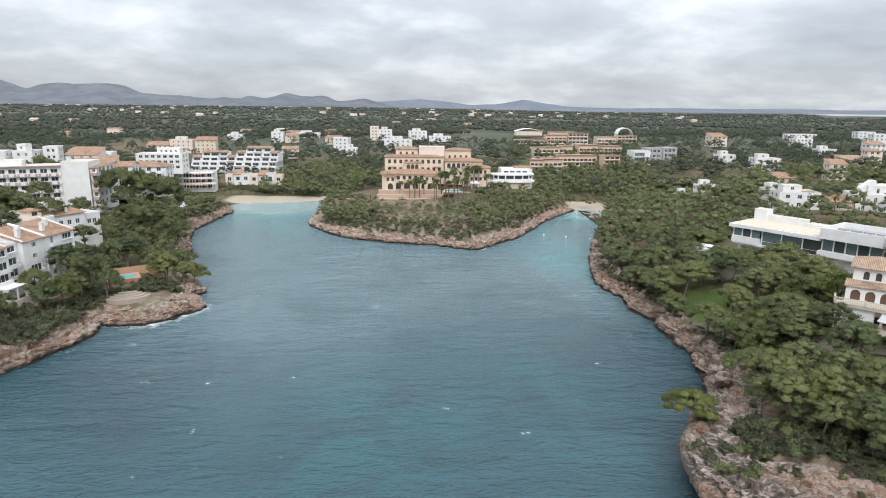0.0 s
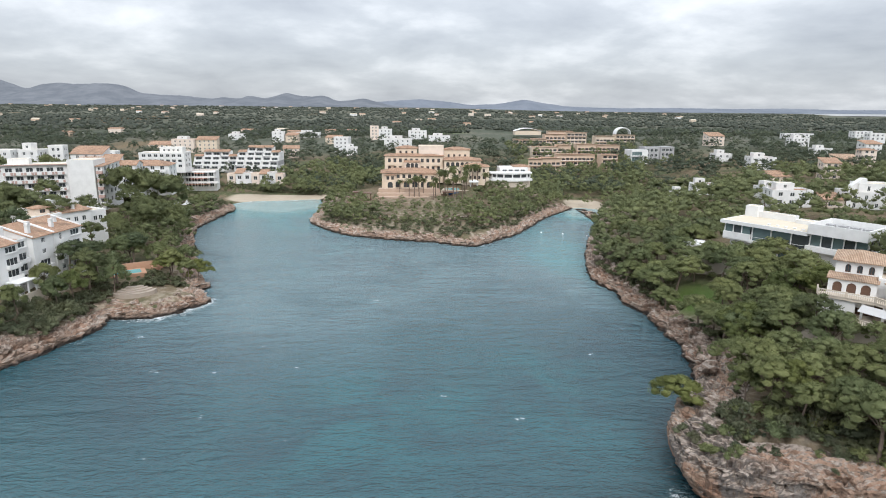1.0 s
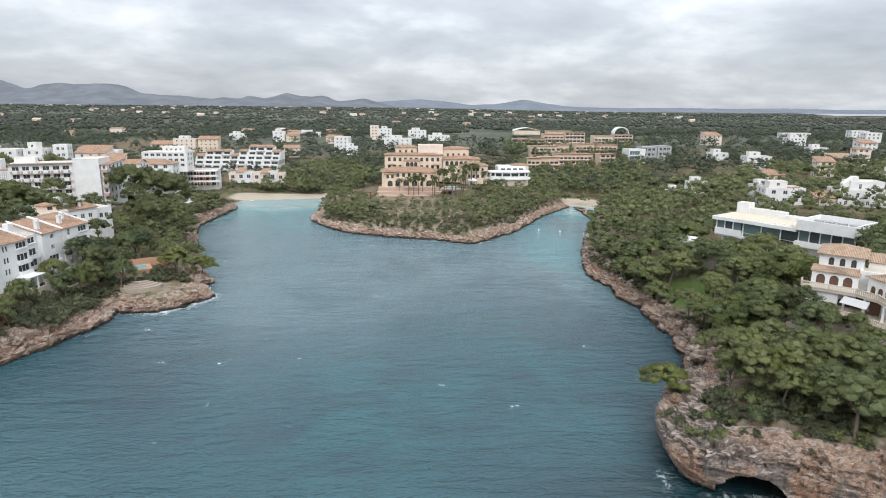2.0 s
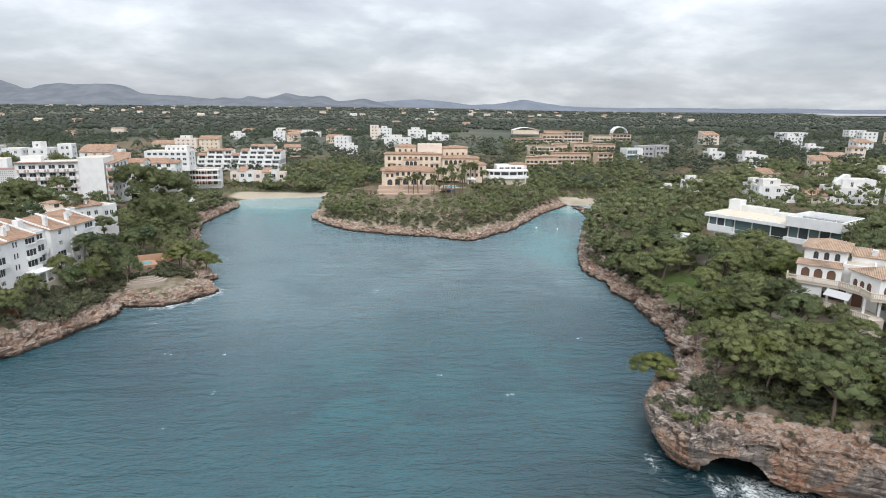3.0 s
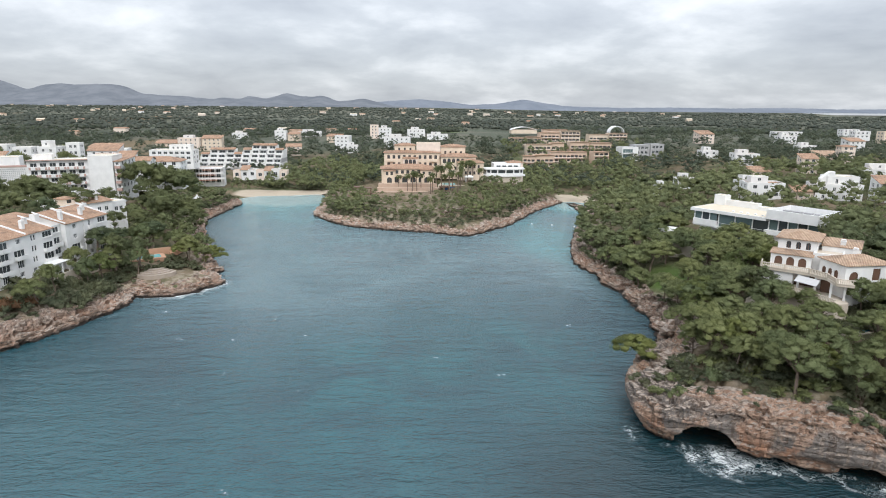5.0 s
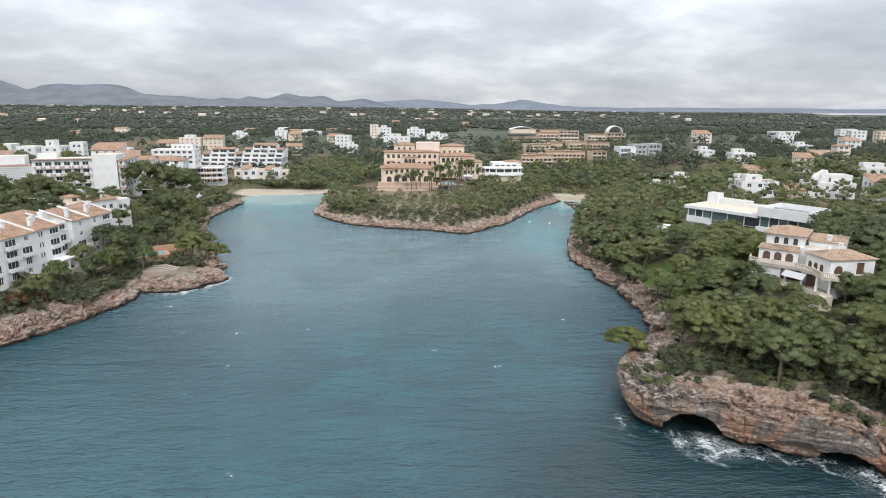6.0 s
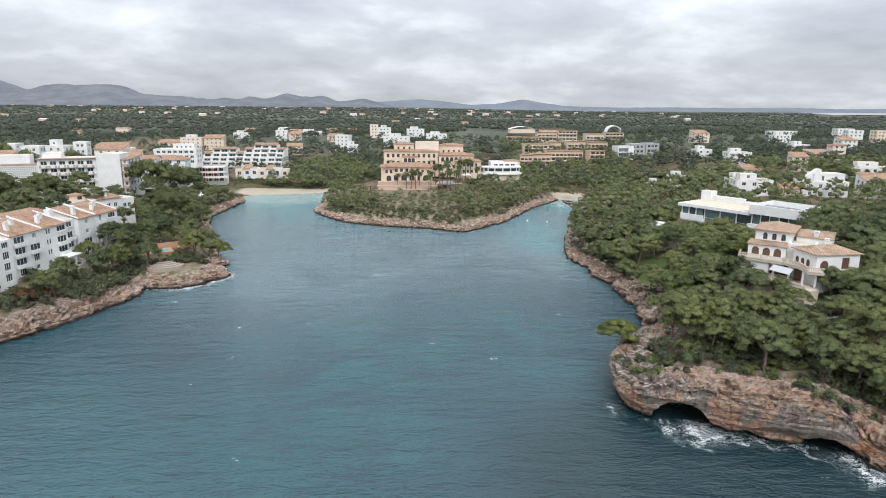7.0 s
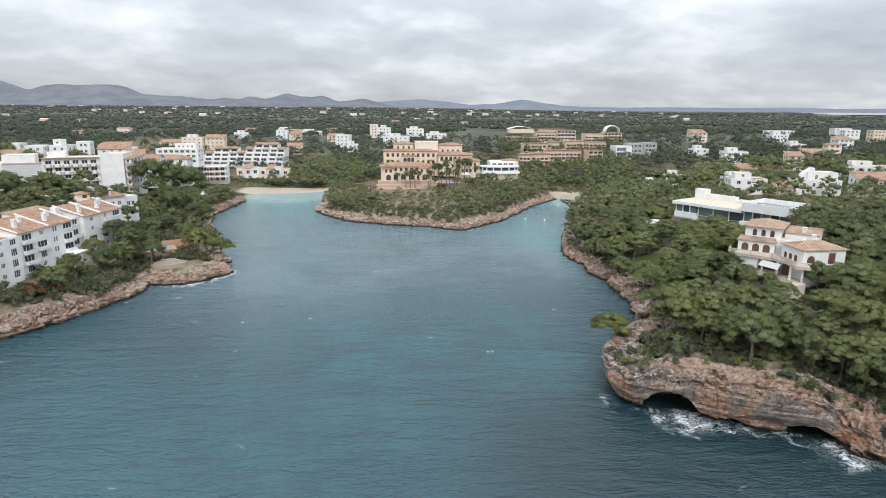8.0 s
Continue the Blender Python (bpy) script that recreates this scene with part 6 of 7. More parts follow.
BALL_V, BALL_F = finer(ICO_V, ICO_F)
OCTA_V = np.array([(1, 0, 0), (0, 1, 0), (-1, 0, 0), (0, -1, 0), (0, 0, 1), (0, 0, -1)], float)
OCTA_F = [(0, 1, 4), (1, 2, 4), (2, 3, 4), (3, 0, 4), (1, 0, 5), (2, 1, 5), (3, 2, 5), (0, 3, 5)]


def clumps_geometry(clumps, tufts, size, rng, flat=0.72, balls=0, middle=None):
    """Soft billows of foliage, all in triangles: a knobbly body under a coat of slender needle sprays. clumps: x, y, z, radius."""
    ball_v, ball_f = ((ICO_V, ICO_F), (BALL_V, BALL_F), (OCTA_V, OCTA_F))[balls]
    verts, faces, normals, count = [], [], [], 0
    squash = np.array((1, 1, flat))
    for cx, cy, cz, r in clumps:
        c = np.array((cx, cy, cz))
        turn = rng.uniform(0, 6.28)
        body = np.stack([ball_v[:, 0] * math.cos(turn) - ball_v[:, 1] * math.sin(turn), ball_v[:, 0] * math.sin(turn) + ball_v[:, 1] * math.cos(turn), ball_v[:, 2]], 1)
        verts.append(c + body * r * 0.74 * squash * rng.uniform(0.84, 1.10, (len(ball_v), 1)))
        bulge = np.zeros(3) if middle is None else (c - middle) / (np.linalg.norm(c - middle) + 0.5)
        face_out = body * 0.7 + bulge * 0.8 + rng.normal(size=body.shape) * 0.3 + np.array((0, 0, 0.1))
        normals.append(face_out / np.linalg.norm(face_out, axis=1)[:, None])
        faces.append(np.array(ball_f) + count)
        count += len(ball_v)
        way = rng.normal(size=(tufts, 3))
        way /= np.linalg.norm(way, axis=1)[:, None]
        way[:, 2] = np.where(way[:, 2] < -0.35, -way[:, 2], way[:, 2])
        spot = c + way * squash * r * rng.uniform(0.66, 1.08, (tufts, 1))
        tip = way * 0.8 + np.array((0, 0, 0.45)) + rng.normal(size=(tufts, 3)) * 0.55
        tip /= np.linalg.norm(tip, axis=1)[:, None]
        side = np.cross(tip, rng.normal(size=(tufts, 3)))
        side /= np.linalg.norm(side, axis=1)[:, None] + 1e-6
        out = np.cross(side, tip)
        side = np.where((out * way).sum(1)[:, None] < 0, -side, side)
        s = size * rng.uniform(0.6, 1.5, (tufts, 1))
        verts.append(np.stack([spot - side * s * 0.5, spot + side * s * 0.5, spot + tip * s * 1.5], 1).reshape(-1, 3))
        shade = way + np.cross(side, tip) * 0.45 + np.array((0, 0, 0.2))
        shade = shade * 0.7 + 1.0 * bulge
        normals.append(np.repeat(shade / np.linalg.norm(shade, axis=1)[:, None], 3, 0))
        faces.append(np.arange(tufts * 3).reshape(-1, 3) + count)
        count += tufts * 3
    return np.vstack(verts), np.vstack(faces), np.vstack(normals)


def leaf_mesh(name, geometry, material):
    me = bpy.data.meshes.new(name)
    me.from_pydata(geometry[0].tolist(), [], geometry[1].tolist())
    me.polygons.foreach_set("use_smooth", [True] * len(geometry[1]))
    me.materials.append(material)
    me.update()
    me.normals_split_custom_set_from_vertices(geometry[2].tolist())
    return me


def limbs_mesh(name, limbs, material, sides=6):
    """Tapered stems; each a list of (x, y, z, radius)."""
    s = Shape()
    for line in limbs:
        rings = []
        for x, y, z, r in line:
            rings.append([(x + r * math.cos(2 * math.pi * k / sides), y + r * math.sin(2 * math.pi * k / sides), z) for k in range(sides)])
        verts = [p for ring in rings for p in ring]
        faces = [(a * sides + k, a * sides + (k + 1) % sides, (a + 1) * sides + (k + 1) % sides, (a + 1) * sides + k) for a in range(len(rings) - 1) for k in range(sides)]
        s.add(verts, faces)
    return s.mesh(name, material)



def pine_meshes(seed, spread, clump_count, tufts, size, material, lean=0.0, stem=0.5, lump=0.36, balls=1):
    """A pine ten metres high: bare forking trunk, uneven flat-topped crown of many clumps."""
    rng = np.random.default_rng(seed)
    top = 10.0
    lx, ly = lean * math.cos(seed), lean * math.sin(seed)
    fork = top * stem
    limbs = [[(0, 0, -1.2, 0.26), (lx * 0.25, ly * 0.25, fork * 0.5, 0.21), (lx * 0.6, ly * 0.6, fork, 0.17)]]
    clumps = []
    boughs = 5 + seed % 3
    for b in range(boughs):
        a = 2 * math.pi * (b + rng.uniform(-0.3, 0.3)) / boughs
        reach = spread * rng.uniform(0.35, 0.85)
        tip = (lx + math.cos(a) * reach, ly + math.sin(a) * reach, top * rng.uniform(0.66, 0.84))
        limbs.append([(lx * 0.6, ly * 0.6, fork - 0.1, 0.12), (lx * 0.8 + math.cos(a) * reach * 0.5, ly * 0.8 + math.sin(a) * reach * 0.5, (fork + tip[2]) / 2 + 0.4, 0.085), (*tip, 0.04)])
    # many small lumps over an uneven dome, some hanging lower, so that gaps and shade stay between them
    low = stem + 0.14
    wave = rng.uniform(0, 6.28, 3)
    for k in range(clump_count):
        a = 2.39996 * k + rng.uniform(-0.3, 0.3)
        edge = min(1.0, math.sqrt((k + 0.3) / clump_count) + rng.uniform(-0.08, 0.06))
        reach = spread * edge * (0.82 + 0.13 * math.sin(2 * a + wave[0]) + 0.10 * math.sin(3 * a + wave[1]) + 0.06 * math.sin(5 * a + wave[2]))
        r = spread * lump * rng.uniform(0.55, 1.3)
        z = top * (0.97 - (0.97 - low) * 0.78 * edge ** 2) - r * 0.55 - top * rng.uniform(0, 0.09) - (top * rng.uniform(0.08, 0.16) if k % 4 == 3 else 0)
        clumps.append((lx + reach * math.cos(a), ly + reach * math.sin(a), max(z, top * low * 0.7), r))
    middle = np.array((lx, ly, top * (low + 0.1)))
    geometry = clumps_geometry(clumps, tufts, size, rng, middle=middle, flat=0.74 if stem > 0.15 else 0.85, balls=balls)
    return leaf_mesh("crown", geometry, material), limbs_mesh("trunk", limbs, BARK), geometry


def shrub_geometry(seed, clump_count=6, tufts=40, size=0.15):
    rng = np.random.default_rng(seed)
    clumps = []
    for k in range(clump_count):
        a, r = rng.uniform(0, 6.28), math.sqrt(rng.uniform()) * 0.95
        clumps.append((r * math.cos(a), r * math.sin(a), 0.25 + 0.75 * (1 - r * r) * rng.uniform(0.6, 1.0), rng.uniform(0.34, 0.6)))
    return clumps_geometry(clumps, tufts, size, rng, flat=0.85, balls=0)


NEAR_PINES = [pine_meshes(20 + k, (4.8, 5.4, 5.0, 4.4, 5.6)[k], (44, 50, 46, 40, 52)[k], 124, 0.165, PINE if k != 1 else PINE_BRIGHT, (0.6, 0.9, 1.8, 0.4, 1.0)[k], (0.38, 0.42, 0.45, 0.36, 0.48)[k], (0.21, 0.19, 0.20, 0.22, 0.185)[k], 0) for k in range(5)]
MID_PINES = [pine_meshes(40 + k, (4.6, 5.2, 4.2, 5.4, 4.8)[k], (26, 30, 24, 30, 28)[k], 32, 0.30, PINE_SHADED, (0.4, 0.9, 0.2, 0.6, 1.1)[k], (0.32, 0.38, 0.3, 0.42, 0.36)[k], 0.235, 0) for k in range(5)]
TALL_PINES = [pine_meshes(30 + k, (3.1, 3.4, 2.9)[k], (34, 36, 30)[k], 80, 0.145, PINE_SHADED, (0.5, 0.9, 0.3)[k], (0.62, 0.66, 0.59)[k], 0.225, 0) for k in range(3)]
TALL_THIN = [pine_meshes(36 + k, (3.2, 3.5, 3.0)[k], (24, 26, 22)[k], 34, 0.20, PINE_SHADED, (0.5, 0.9, 0.3)[k], (0.57, 0.62, 0.52)[k], 0.24, 0) for k in range(3)]
BUSHY = [pine_meshes(60 + k, (4.2, 4.8, 4.0)[k], (22, 24, 20)[k], 26, 0.30, SHRUB if k else PINE_SHADED, 0.2, 0.08, 0.24, 0) for k in range(3)]
FAR_PINES = [pine_meshes(70 + k, (4.6, 5.2, 4.4)[k], 10, 18, 0.45, PINE, 0.4, 0.25, 0.34, 0) for k in range(3)]
SHRUB_GEO = [shrub_geometry(80 + k) for k in range(4)]
SHRUBS = [leaf_mesh("leaves", g, SHRUB if k < 3 else PINE) for k, g in enumerate(SHRUB_GEO)]


def inside_building(x, y, extra=0.0):
    for fx, fy, hw, hd, r in FOOT:
        dx, dy = x - fx, y - fy
        u, v = dx * math.cos(r) + dy * math.sin(r), -dx * math.sin(r) + dy * math.cos(r)
        if abs(u) < hw + extra and abs(v) < hd + extra:
            return True
    return False


def plant(name, meshes, x, y, z, height, spin, wide, label, category, group):
    """meshes: crown and trunk of a tree ten metres high."""
    root = new(name)
    root.empty_display_size = 0.5
    root.matrix_basis = Matrix.LocRotScale((x, y, z), Euler((0, 0, spin)), (height / 10 * wide, height / 10 * wide, height / 10))
    for part_name, me in zip(("crown", "trunk"), meshes):
        ob = new(part_name, me)
        ob.parent = root
    return tagged(root, label, category, group)


def shrub(x, y, z, size, spin, kind, label="low green mastic shrub on dry ground"):
    ob = new("shrub", SHRUBS[kind])
    ob.matrix_basis = Matrix.LocRotScale((x, y, z - 0.1 * size), Euler((0, 0, spin)), (size, size, size * 0.8))
    return tagged(ob, label, "shrub", "shrubs of the shore")


def in_poly(x, y, poly):
    hit = False
    for (x0, y0), (x1, y1) in zip(poly, poly[1:] + poly[:1]):
        if (y0 > y) != (y1 > y) and x < (x1 - x0) * (y - y0) / (y1 - y0) + x0:
            hit = not hit
    return hit


CLEAR = [(61.5, 131, 4.5), (67, 134, 4.5), (71, 146, 3.5), (95, 123, 5.5), (100, 121, 4.5), (93, 149, 7.5), (85, 153, 5.5), (77.4, 80, 4.2), (73.5, 75.5, 4.2), (73, 88, 4.0), (70.5, 84, 3.2), (-117, 192, 7), (-113, 183, 6.5), (-121, 204, 6), (-33, 290, 4), (-27, 284, 4), (-18, 280, 4), (2, 277, 4), (76, 87, 3.0), (66, 138, 6.5), (64, 130, 4), (-84.5, 161.5, 6.5), (-80, 155, 4.5), (-79, 150, 5.0), (-76, 146, 3.5), (84, 326, 9), (-83, 345, 9), (84, 340, 5), (-68, 152, 6), (-70, 145, 5)]      # open ground: x, y, radius


def scatter(poly, gap, count, shore=2.5, margin=0.8):
    """Spots in a plan area at least gap apart, clear of buildings and of the water's edge."""
    xs, ys = [p[0] for p in poly], [p[1] for p in poly]
    tries = np.stack([RNG.uniform(min(xs), max(xs), count * 14), RNG.uniform(min(ys), max(ys), count * 14)], 1)
    d, step, _ = coast_field(tries[:, 0], tries[:, 1])
    ground_z = land(tries[:, 0], tries[:, 1])
    kept, spots = {}, []
    for (x, y), dist, gz in zip(tries, d, ground_z):
        if dist < shore or not in_poly(x, y, poly) or inside_building(x, y, margin) or any(math.hypot(x - a, y - b) < r for a, b, r in CLEAR):
            continue
        cell = (int(x // gap), int(y // gap))
        if any(math.hypot(x - q[0], y - q[1]) < gap for i in (-1, 0, 1) for j in (-1, 0, 1) for q in kept.get((cell[0] + i, cell[1] + j), ())):
            continue
        kept.setdefault(cell, []).append((x, y))
        spots.append((float(x), float(y), float(gz)))
        if len(spots) >= count:
            break
    return spots


WOODS = [
    # plan area, gap, number, heights, meshes, spread, distance from the water
    ([(51, 70), (58, 62), (68, 54), (90, 38), (112, 58), (100, 82), (76, 82), (66, 92), (60, 102), (55, 112), (53, 98), (49, 89)], 4.7, 100, (6.6, 9.4), NEAR_PINES, 1.25, 4.5),
    ([(56, 108), (62, 98), (68, 98), (84, 114), (86, 150), (80, 168), (56, 165), (58, 140), (58, 124)], 5.2, 70, (6.6, 9.8), NEAR_PINES, 1.25, 3.0),
    ([(96, 60), (130, 20), (190, 60), (160, 140), (112, 122), (98, 119), (90, 106), (91, 82)], 6.4, 150, (8, 11.5), MID_PINES, 1.35, 3),
    ([(53, 168), (82, 170), (88, 182), (110, 200), (108, 250), (104, 300), (92, 296), (82, 268), (66, 232), (55, 200)], 6.4, 85, (6.5, 10.0), MID_PINES, 1.25, 3.4),
    ([(108, 175), (112, 140), (160, 140), (260, 190), (300, 330), (110, 330), (106, 250)], 8.0, 330, (5.5, 10.5), MID_PINES, 1.35, 3),
    ([(-61, 168), (-76, 160), (-92, 172), (-104, 195), (-104, 250), (-96, 252), (-86, 217), (-73, 190)], 6.2, 34, (6.0, 9.0), NEAR_PINES, 1.15, 1.6),
    ([(-78, 160), (-84, 146), (-90, 128), (-84, 118), (-94, 108), (-96, 165), (-90, 172)], 6.0, 12, (7, 9.5), NEAR_PINES, 0.95, 3),
    ([(-112, 160), (-118, 140), (-200, 140), (-190, 196), (-120, 206), (-106, 190)], 6.6, 75, (11, 14.5), TALL_THIN, 1.2, 3),
    ([(-98, 196), (-122, 208), (-120, 260), (-108, 300), (-100, 290), (-99, 250)], 6.0, 40, (5.0, 8.5), MID_PINES, 1.25, 1.5),
    ([(-52, 268), (-40, 254), (-26, 246), (-22, 262), (-30, 284), (-40, 300), (-40, 340), (-56, 334), (-52, 290)], 4.2, 62, (3.6, 6.8), BUSHY, 1.12, 3.5),
    ([(14, 236), (24, 236), (36, 250), (52, 278), (64, 298), (72, 318), (60, 340), (36, 302), (24, 292), (16, 268)], 4.0, 115, (3.8, 7.2), BUSHY, 1.12, 3.2),
    ([(-24, 244), (12, 238), (16, 266), (22, 282), (4, 280), (-12, 282), (-28, 290), (-24, 262)], 3.4, 130, (1.6, 3.8), BUSHY, 1.3, 5.5),
    ([(-100, 345), (-60, 342), (-40, 336), (-26, 336), (-24, 380), (-60, 430), (-100, 400)], 6.0, 100, (6, 10), BUSHY, 1.05, 3),
    ([(40, 334), (70, 322), (96, 306), (130, 330), (140, 400), (60, 400), (36, 345)], 6.0, 110, (6, 10), BUSHY, 1.05, 3),
]
WOODS += [
    ([(-136, 352), (-100, 342), (-94, 350), (-86, 366), (-128, 368)], 3.8, 60, (2.2, 4.4), BUSHY, 1.15, 3),
    ([(66, 396), (180, 402), (190, 520), (64, 505)], 6.0, 110, (5.0, 9.0), BUSHY, 0.95, 3),
    ([(-216, 252), (-122, 252), (-118, 300), (-150, 345), (-216, 330)], 6.0, 80, (6.0, 10.0), BUSHY, 0.9, 3),
    ([(36, 66), (48, 68), (62, 62), (80, 46), (84, 52), (60, 72), (48, 78)], 4.2, 26, (2.6, 4.6), BUSHY, 0.9, 4.5),
]
PINE_LABELS = ("umbrella-shaped Aleppo pine with a bare forked trunk", "bushy green pine on the rocky slope")
TREES = []
for poly, gap, count, heights, meshes, wide, shore in WOODS:
    for x, y, z in scatter(poly, gap, count, shore):
        k = int(RNG.integers(0, len(meshes)))
        if meshes is NEAR_PINES and k == 1 and RNG.uniform() < 0.5:
            k = 0
        TREES.append((x, y, z, RNG.uniform(*heights), RNG.uniform(0, 6.28), wide * RNG.uniform(0.85, 1.12), meshes[k], PINE_LABELS[meshes is BUSHY]))
# the leaning pine at the corner of the headland, the fresh green one behind the flat rock, and those round the pool
for x, y, h, k, spin, wide in ((43.0, 82.5, 5.6, 2, 2.4, 0.95), (53.5, 75.5, 7.8, 1, 0.4, 1.0), (58.5, 70.5, 7.4, 0, 1.4, 1.0), (48.5, 80, 6.5, 3, 4.0, 0.9), (65, 61, 7.2, 4, 2.0, 1.0), (71, 55, 7.5, 0, 5.0, 1.0), (62.5, 66.5, 6.8, 1, 3.0, 0.9),
                               (83, 82.5, 7.0, 3, 1.0, 1.0), (84.5, 77, 7.5, 2, 3.0, 1.1), (80.8, 83.6, 7.2, 0, 2.0, 1.0), (69.2, 89.6, 6.0, 3, 1.2, 1.0), (72.2, 85.6, 5.0, 0, 0.2, 1.0), (88, 82.5, 7.5, 4, 0.6, 1.0), (87.5, 80.5, 8.0, 0, 1.0, 1.0), (92, 87, 8.5, 4, 2.0, 1.0), (86, 69, 7.5, 3, 0.5, 1.0), (94, 75, 8.5, 0, 4.0, 1.1), (98, 66, 8.0, 4, 1.5, 1.0), (83, 74.5, 6.0, 1, 2.5, 0.8), (106, 125, 9.0, 4, 2.2, 1.0), (111, 132, 9.5, 0, 3.3, 1.0), (83.5, 147, 5.0, 3, 1.0, 0.9), (79, 154, 5.0, 0, 4.0, 0.9),
                               (-80.5, 147, 9.0, 4, 1.0, 0.8), (-86, 139, 9.5, 1, 2.0, 0.8), (-73, 165, 8.5, 0, 0.3, 1.0), (-68, 164, 7.0, 2, 5.2, 0.95)):
    TREES.append((x, y, float(land([x], [y])[0]), h, spin, wide, NEAR_PINES[k], "leaning Aleppo pine at the edge of the rocks"))
LEANING = pine_meshes(22, 5.8, 40, 140, 0.2, PINE_BRIGHT, 6.0, 0.40, 0.25, 0)
TREES.append((43.2, 83.0, 5.4, 5.7, 0.1, 1.22, LEANING, "Aleppo pine leaning far out over the water"))
# tall pines among the western buildings: x, y, height of the top, spread
for k, (x, y, top, wide) in enumerate(((-119, 226, 29.0, 0.62), (-113.5, 227, 30.0, 0.64), (-107.5, 229, 28.5, 0.62), (-101.5, 227, 28.0, 0.64), (-96, 229, 26.8, 0.62), (-108, 217, 23.5, 0.7), (-100, 211, 20.5, 0.75), (-95, 201, 19.8, 0.8), (-89, 207, 18.0, 0.8), (-83, 198, 16.5, 0.85),
                                       (-93, 150, 17.6, 0.72), (-86.5, 147, 16.4, 0.75), (-82, 152, 14.5, 0.8), (-90, 158, 16.0, 0.8), (-93, 178, 18.5, 0.75), (-103, 165, 18.5, 0.75), (-97.5, 171, 18.5, 0.75), (-99, 160, 16.5, 0.8), (66.8, 92.5, 21.6, 0.85), (-86, 170, 15.5, 0.8), (-99, 186, 18.5, 0.75), (-136, 190, 28.0, 0.75), (-129, 184, 27.6, 0.75), (-143, 181, 28.5, 0.75), (-113, 183, 24.5, 0.75),
                                       (-186, 262, 31.0, 0.6), (-179, 258, 30.0, 0.6), (-198, 258, 30.0, 0.65), (-164, 266, 31.0, 0.6), (-172, 284, 33.0, 0.6), (-205, 276, 33.5, 0.6), (-119, 262, 22.0, 0.6), (-113, 268, 19.0, 0.6))):
    ground = float(land([x], [y])[0])
    meshes = TALL_PINES[k % 3] if y < 240 else TALL_THIN[k % 3]
    TREES.append((x, y, ground, max(6.0, top - ground), x, wide / 0.62, meshes, "tall umbrella pine standing close to white buildings"))
TREES.sort(key=lambda q: math.hypot(q[0] - 10, q[1] + 10))
for x, y, z, h, spin, wide, meshes, label in TREES[:300]:
    plant("pine_tree", meshes, x, y, z, h, spin, wide, label, "tree", "pines round the cove")


def pine_wood(trees):
    """The pines past the nearest ones, joined."""
    verts, faces, normals, count = [], [], [], 0
    for x, y, z, h, spin, wide, meshes, _ in trees:
        v, f, g = meshes[2]
        if meshes in TALL_PINES or meshes in TALL_THIN:
            pass
        elif math.hypot(x - 10, y + 10) > 225:
            v, f, g = FAR_PINES[int(x) % 3][2]
        elif meshes in NEAR_PINES:
            v, f, g = MID_PINES[int(x) % 5][2]
        ca, sa, k = math.cos(spin), math.sin(spin), h / 10
        verts.append(np.stack([(v[:, 0] * ca - v[:, 1] * sa) * k * wide + x, (v[:, 0] * sa + v[:, 1] * ca) * k * wide + y, v[:, 2] * k + z], 1))
        faces.append(f + count)
        normals.append(np.stack([g[:, 0] * ca - g[:, 1] * sa, g[:, 0] * sa + g[:, 1] * ca, g[:, 2]], 1))
        count += len(v)
    tagged(leaf_mesh_object("pine_wood", (np.vstack(verts), np.vstack(faces), np.vstack(normals)), PINE_SHADED), "dense pine wood round the villas", "trees", kind="stuff")


def leaf_mesh_object(name, geometry, material):
    return new(name, leaf_mesh(name, geometry, material))


pine_wood(TREES[300:])

SCRUB = []
for poly, gap, count, sizes in (
        ([(35, 64), (50, 60), (66, 50), (80, 40), (80, 58), (56, 76), (44, 80), (37, 76)], 1.45, 240, (0.7, 2.0)),
        ([(-80, 128), (-90, 108), (-130, 84), (-140, 100), (-100, 122), (-90, 140), (-82, 150)], 2.1, 200, (1.0, 2.8)),
        ([(-72, 158), (-84, 142), (-92, 150), (-84, 170)], 2.2, 30, (0.8, 1.8)),
        ([(-50, 264), (-26, 240), (14, 224), (40, 250), (66, 300), (54, 300), (30, 258), (8, 244), (-20, 254), (-40, 280)], 2.3, 300, (0.7, 1.9)),
        ([(54, 104), (60, 104), (62, 150), (62, 188), (54, 188)], 2.0, 80, (0.8, 2.2)),
        ([(-98, 262), (-104, 262), (-106, 306), (-99, 304)], 2.4, 30, (0.8, 1.8)),
        ([(-130, 366), (-86, 352), (-60, 344), (-60, 356), (-90, 366)], 2.4, 60, (1.2, 2.6))):
    for x, y, z in scatter(poly, gap, count, 3.2, -0.5):
        SCRUB.append((x, y, z + 0.1, RNG.uniform(*sizes), RNG.uniform(0, 6.28), int(RNG.integers(0, 4))))
for cx, cy, rx, ry, count in ((38.5, 72.5, 3.0, 2.4, 16), (46.5, 71.5, 3.2, 2.4, 18), (56.5, 68.5, 5.0, 2.6, 26), (66, 59.5, 4.0, 2.6, 18), (43.5, 79, 2.5, 1.8, 8), (74, 51.5, 4.0, 2.5, 16), (77, 81.5, 5.0, 3.6, 44), (70.5, 82, 4.0, 4.0, 36), (84, 86, 5.0, 4.0, 30), (-74, 160, 6.0, 5.0, 44), (-80, 152, 4.0, 3.5, 18)):
    for _ in range(count):
        turn, out = RNG.uniform(0, 6.28), math.sqrt(RNG.uniform())
        x, y = cx + rx * out * math.cos(turn), cy + ry * out * math.sin(turn)
        SCRUB.append((x, y, float(land([x], [y])[0]) + 0.15, RNG.uniform(0.6, 1.3), RNG.uniform(0, 6.28), int(RNG.integers(0, 4))))
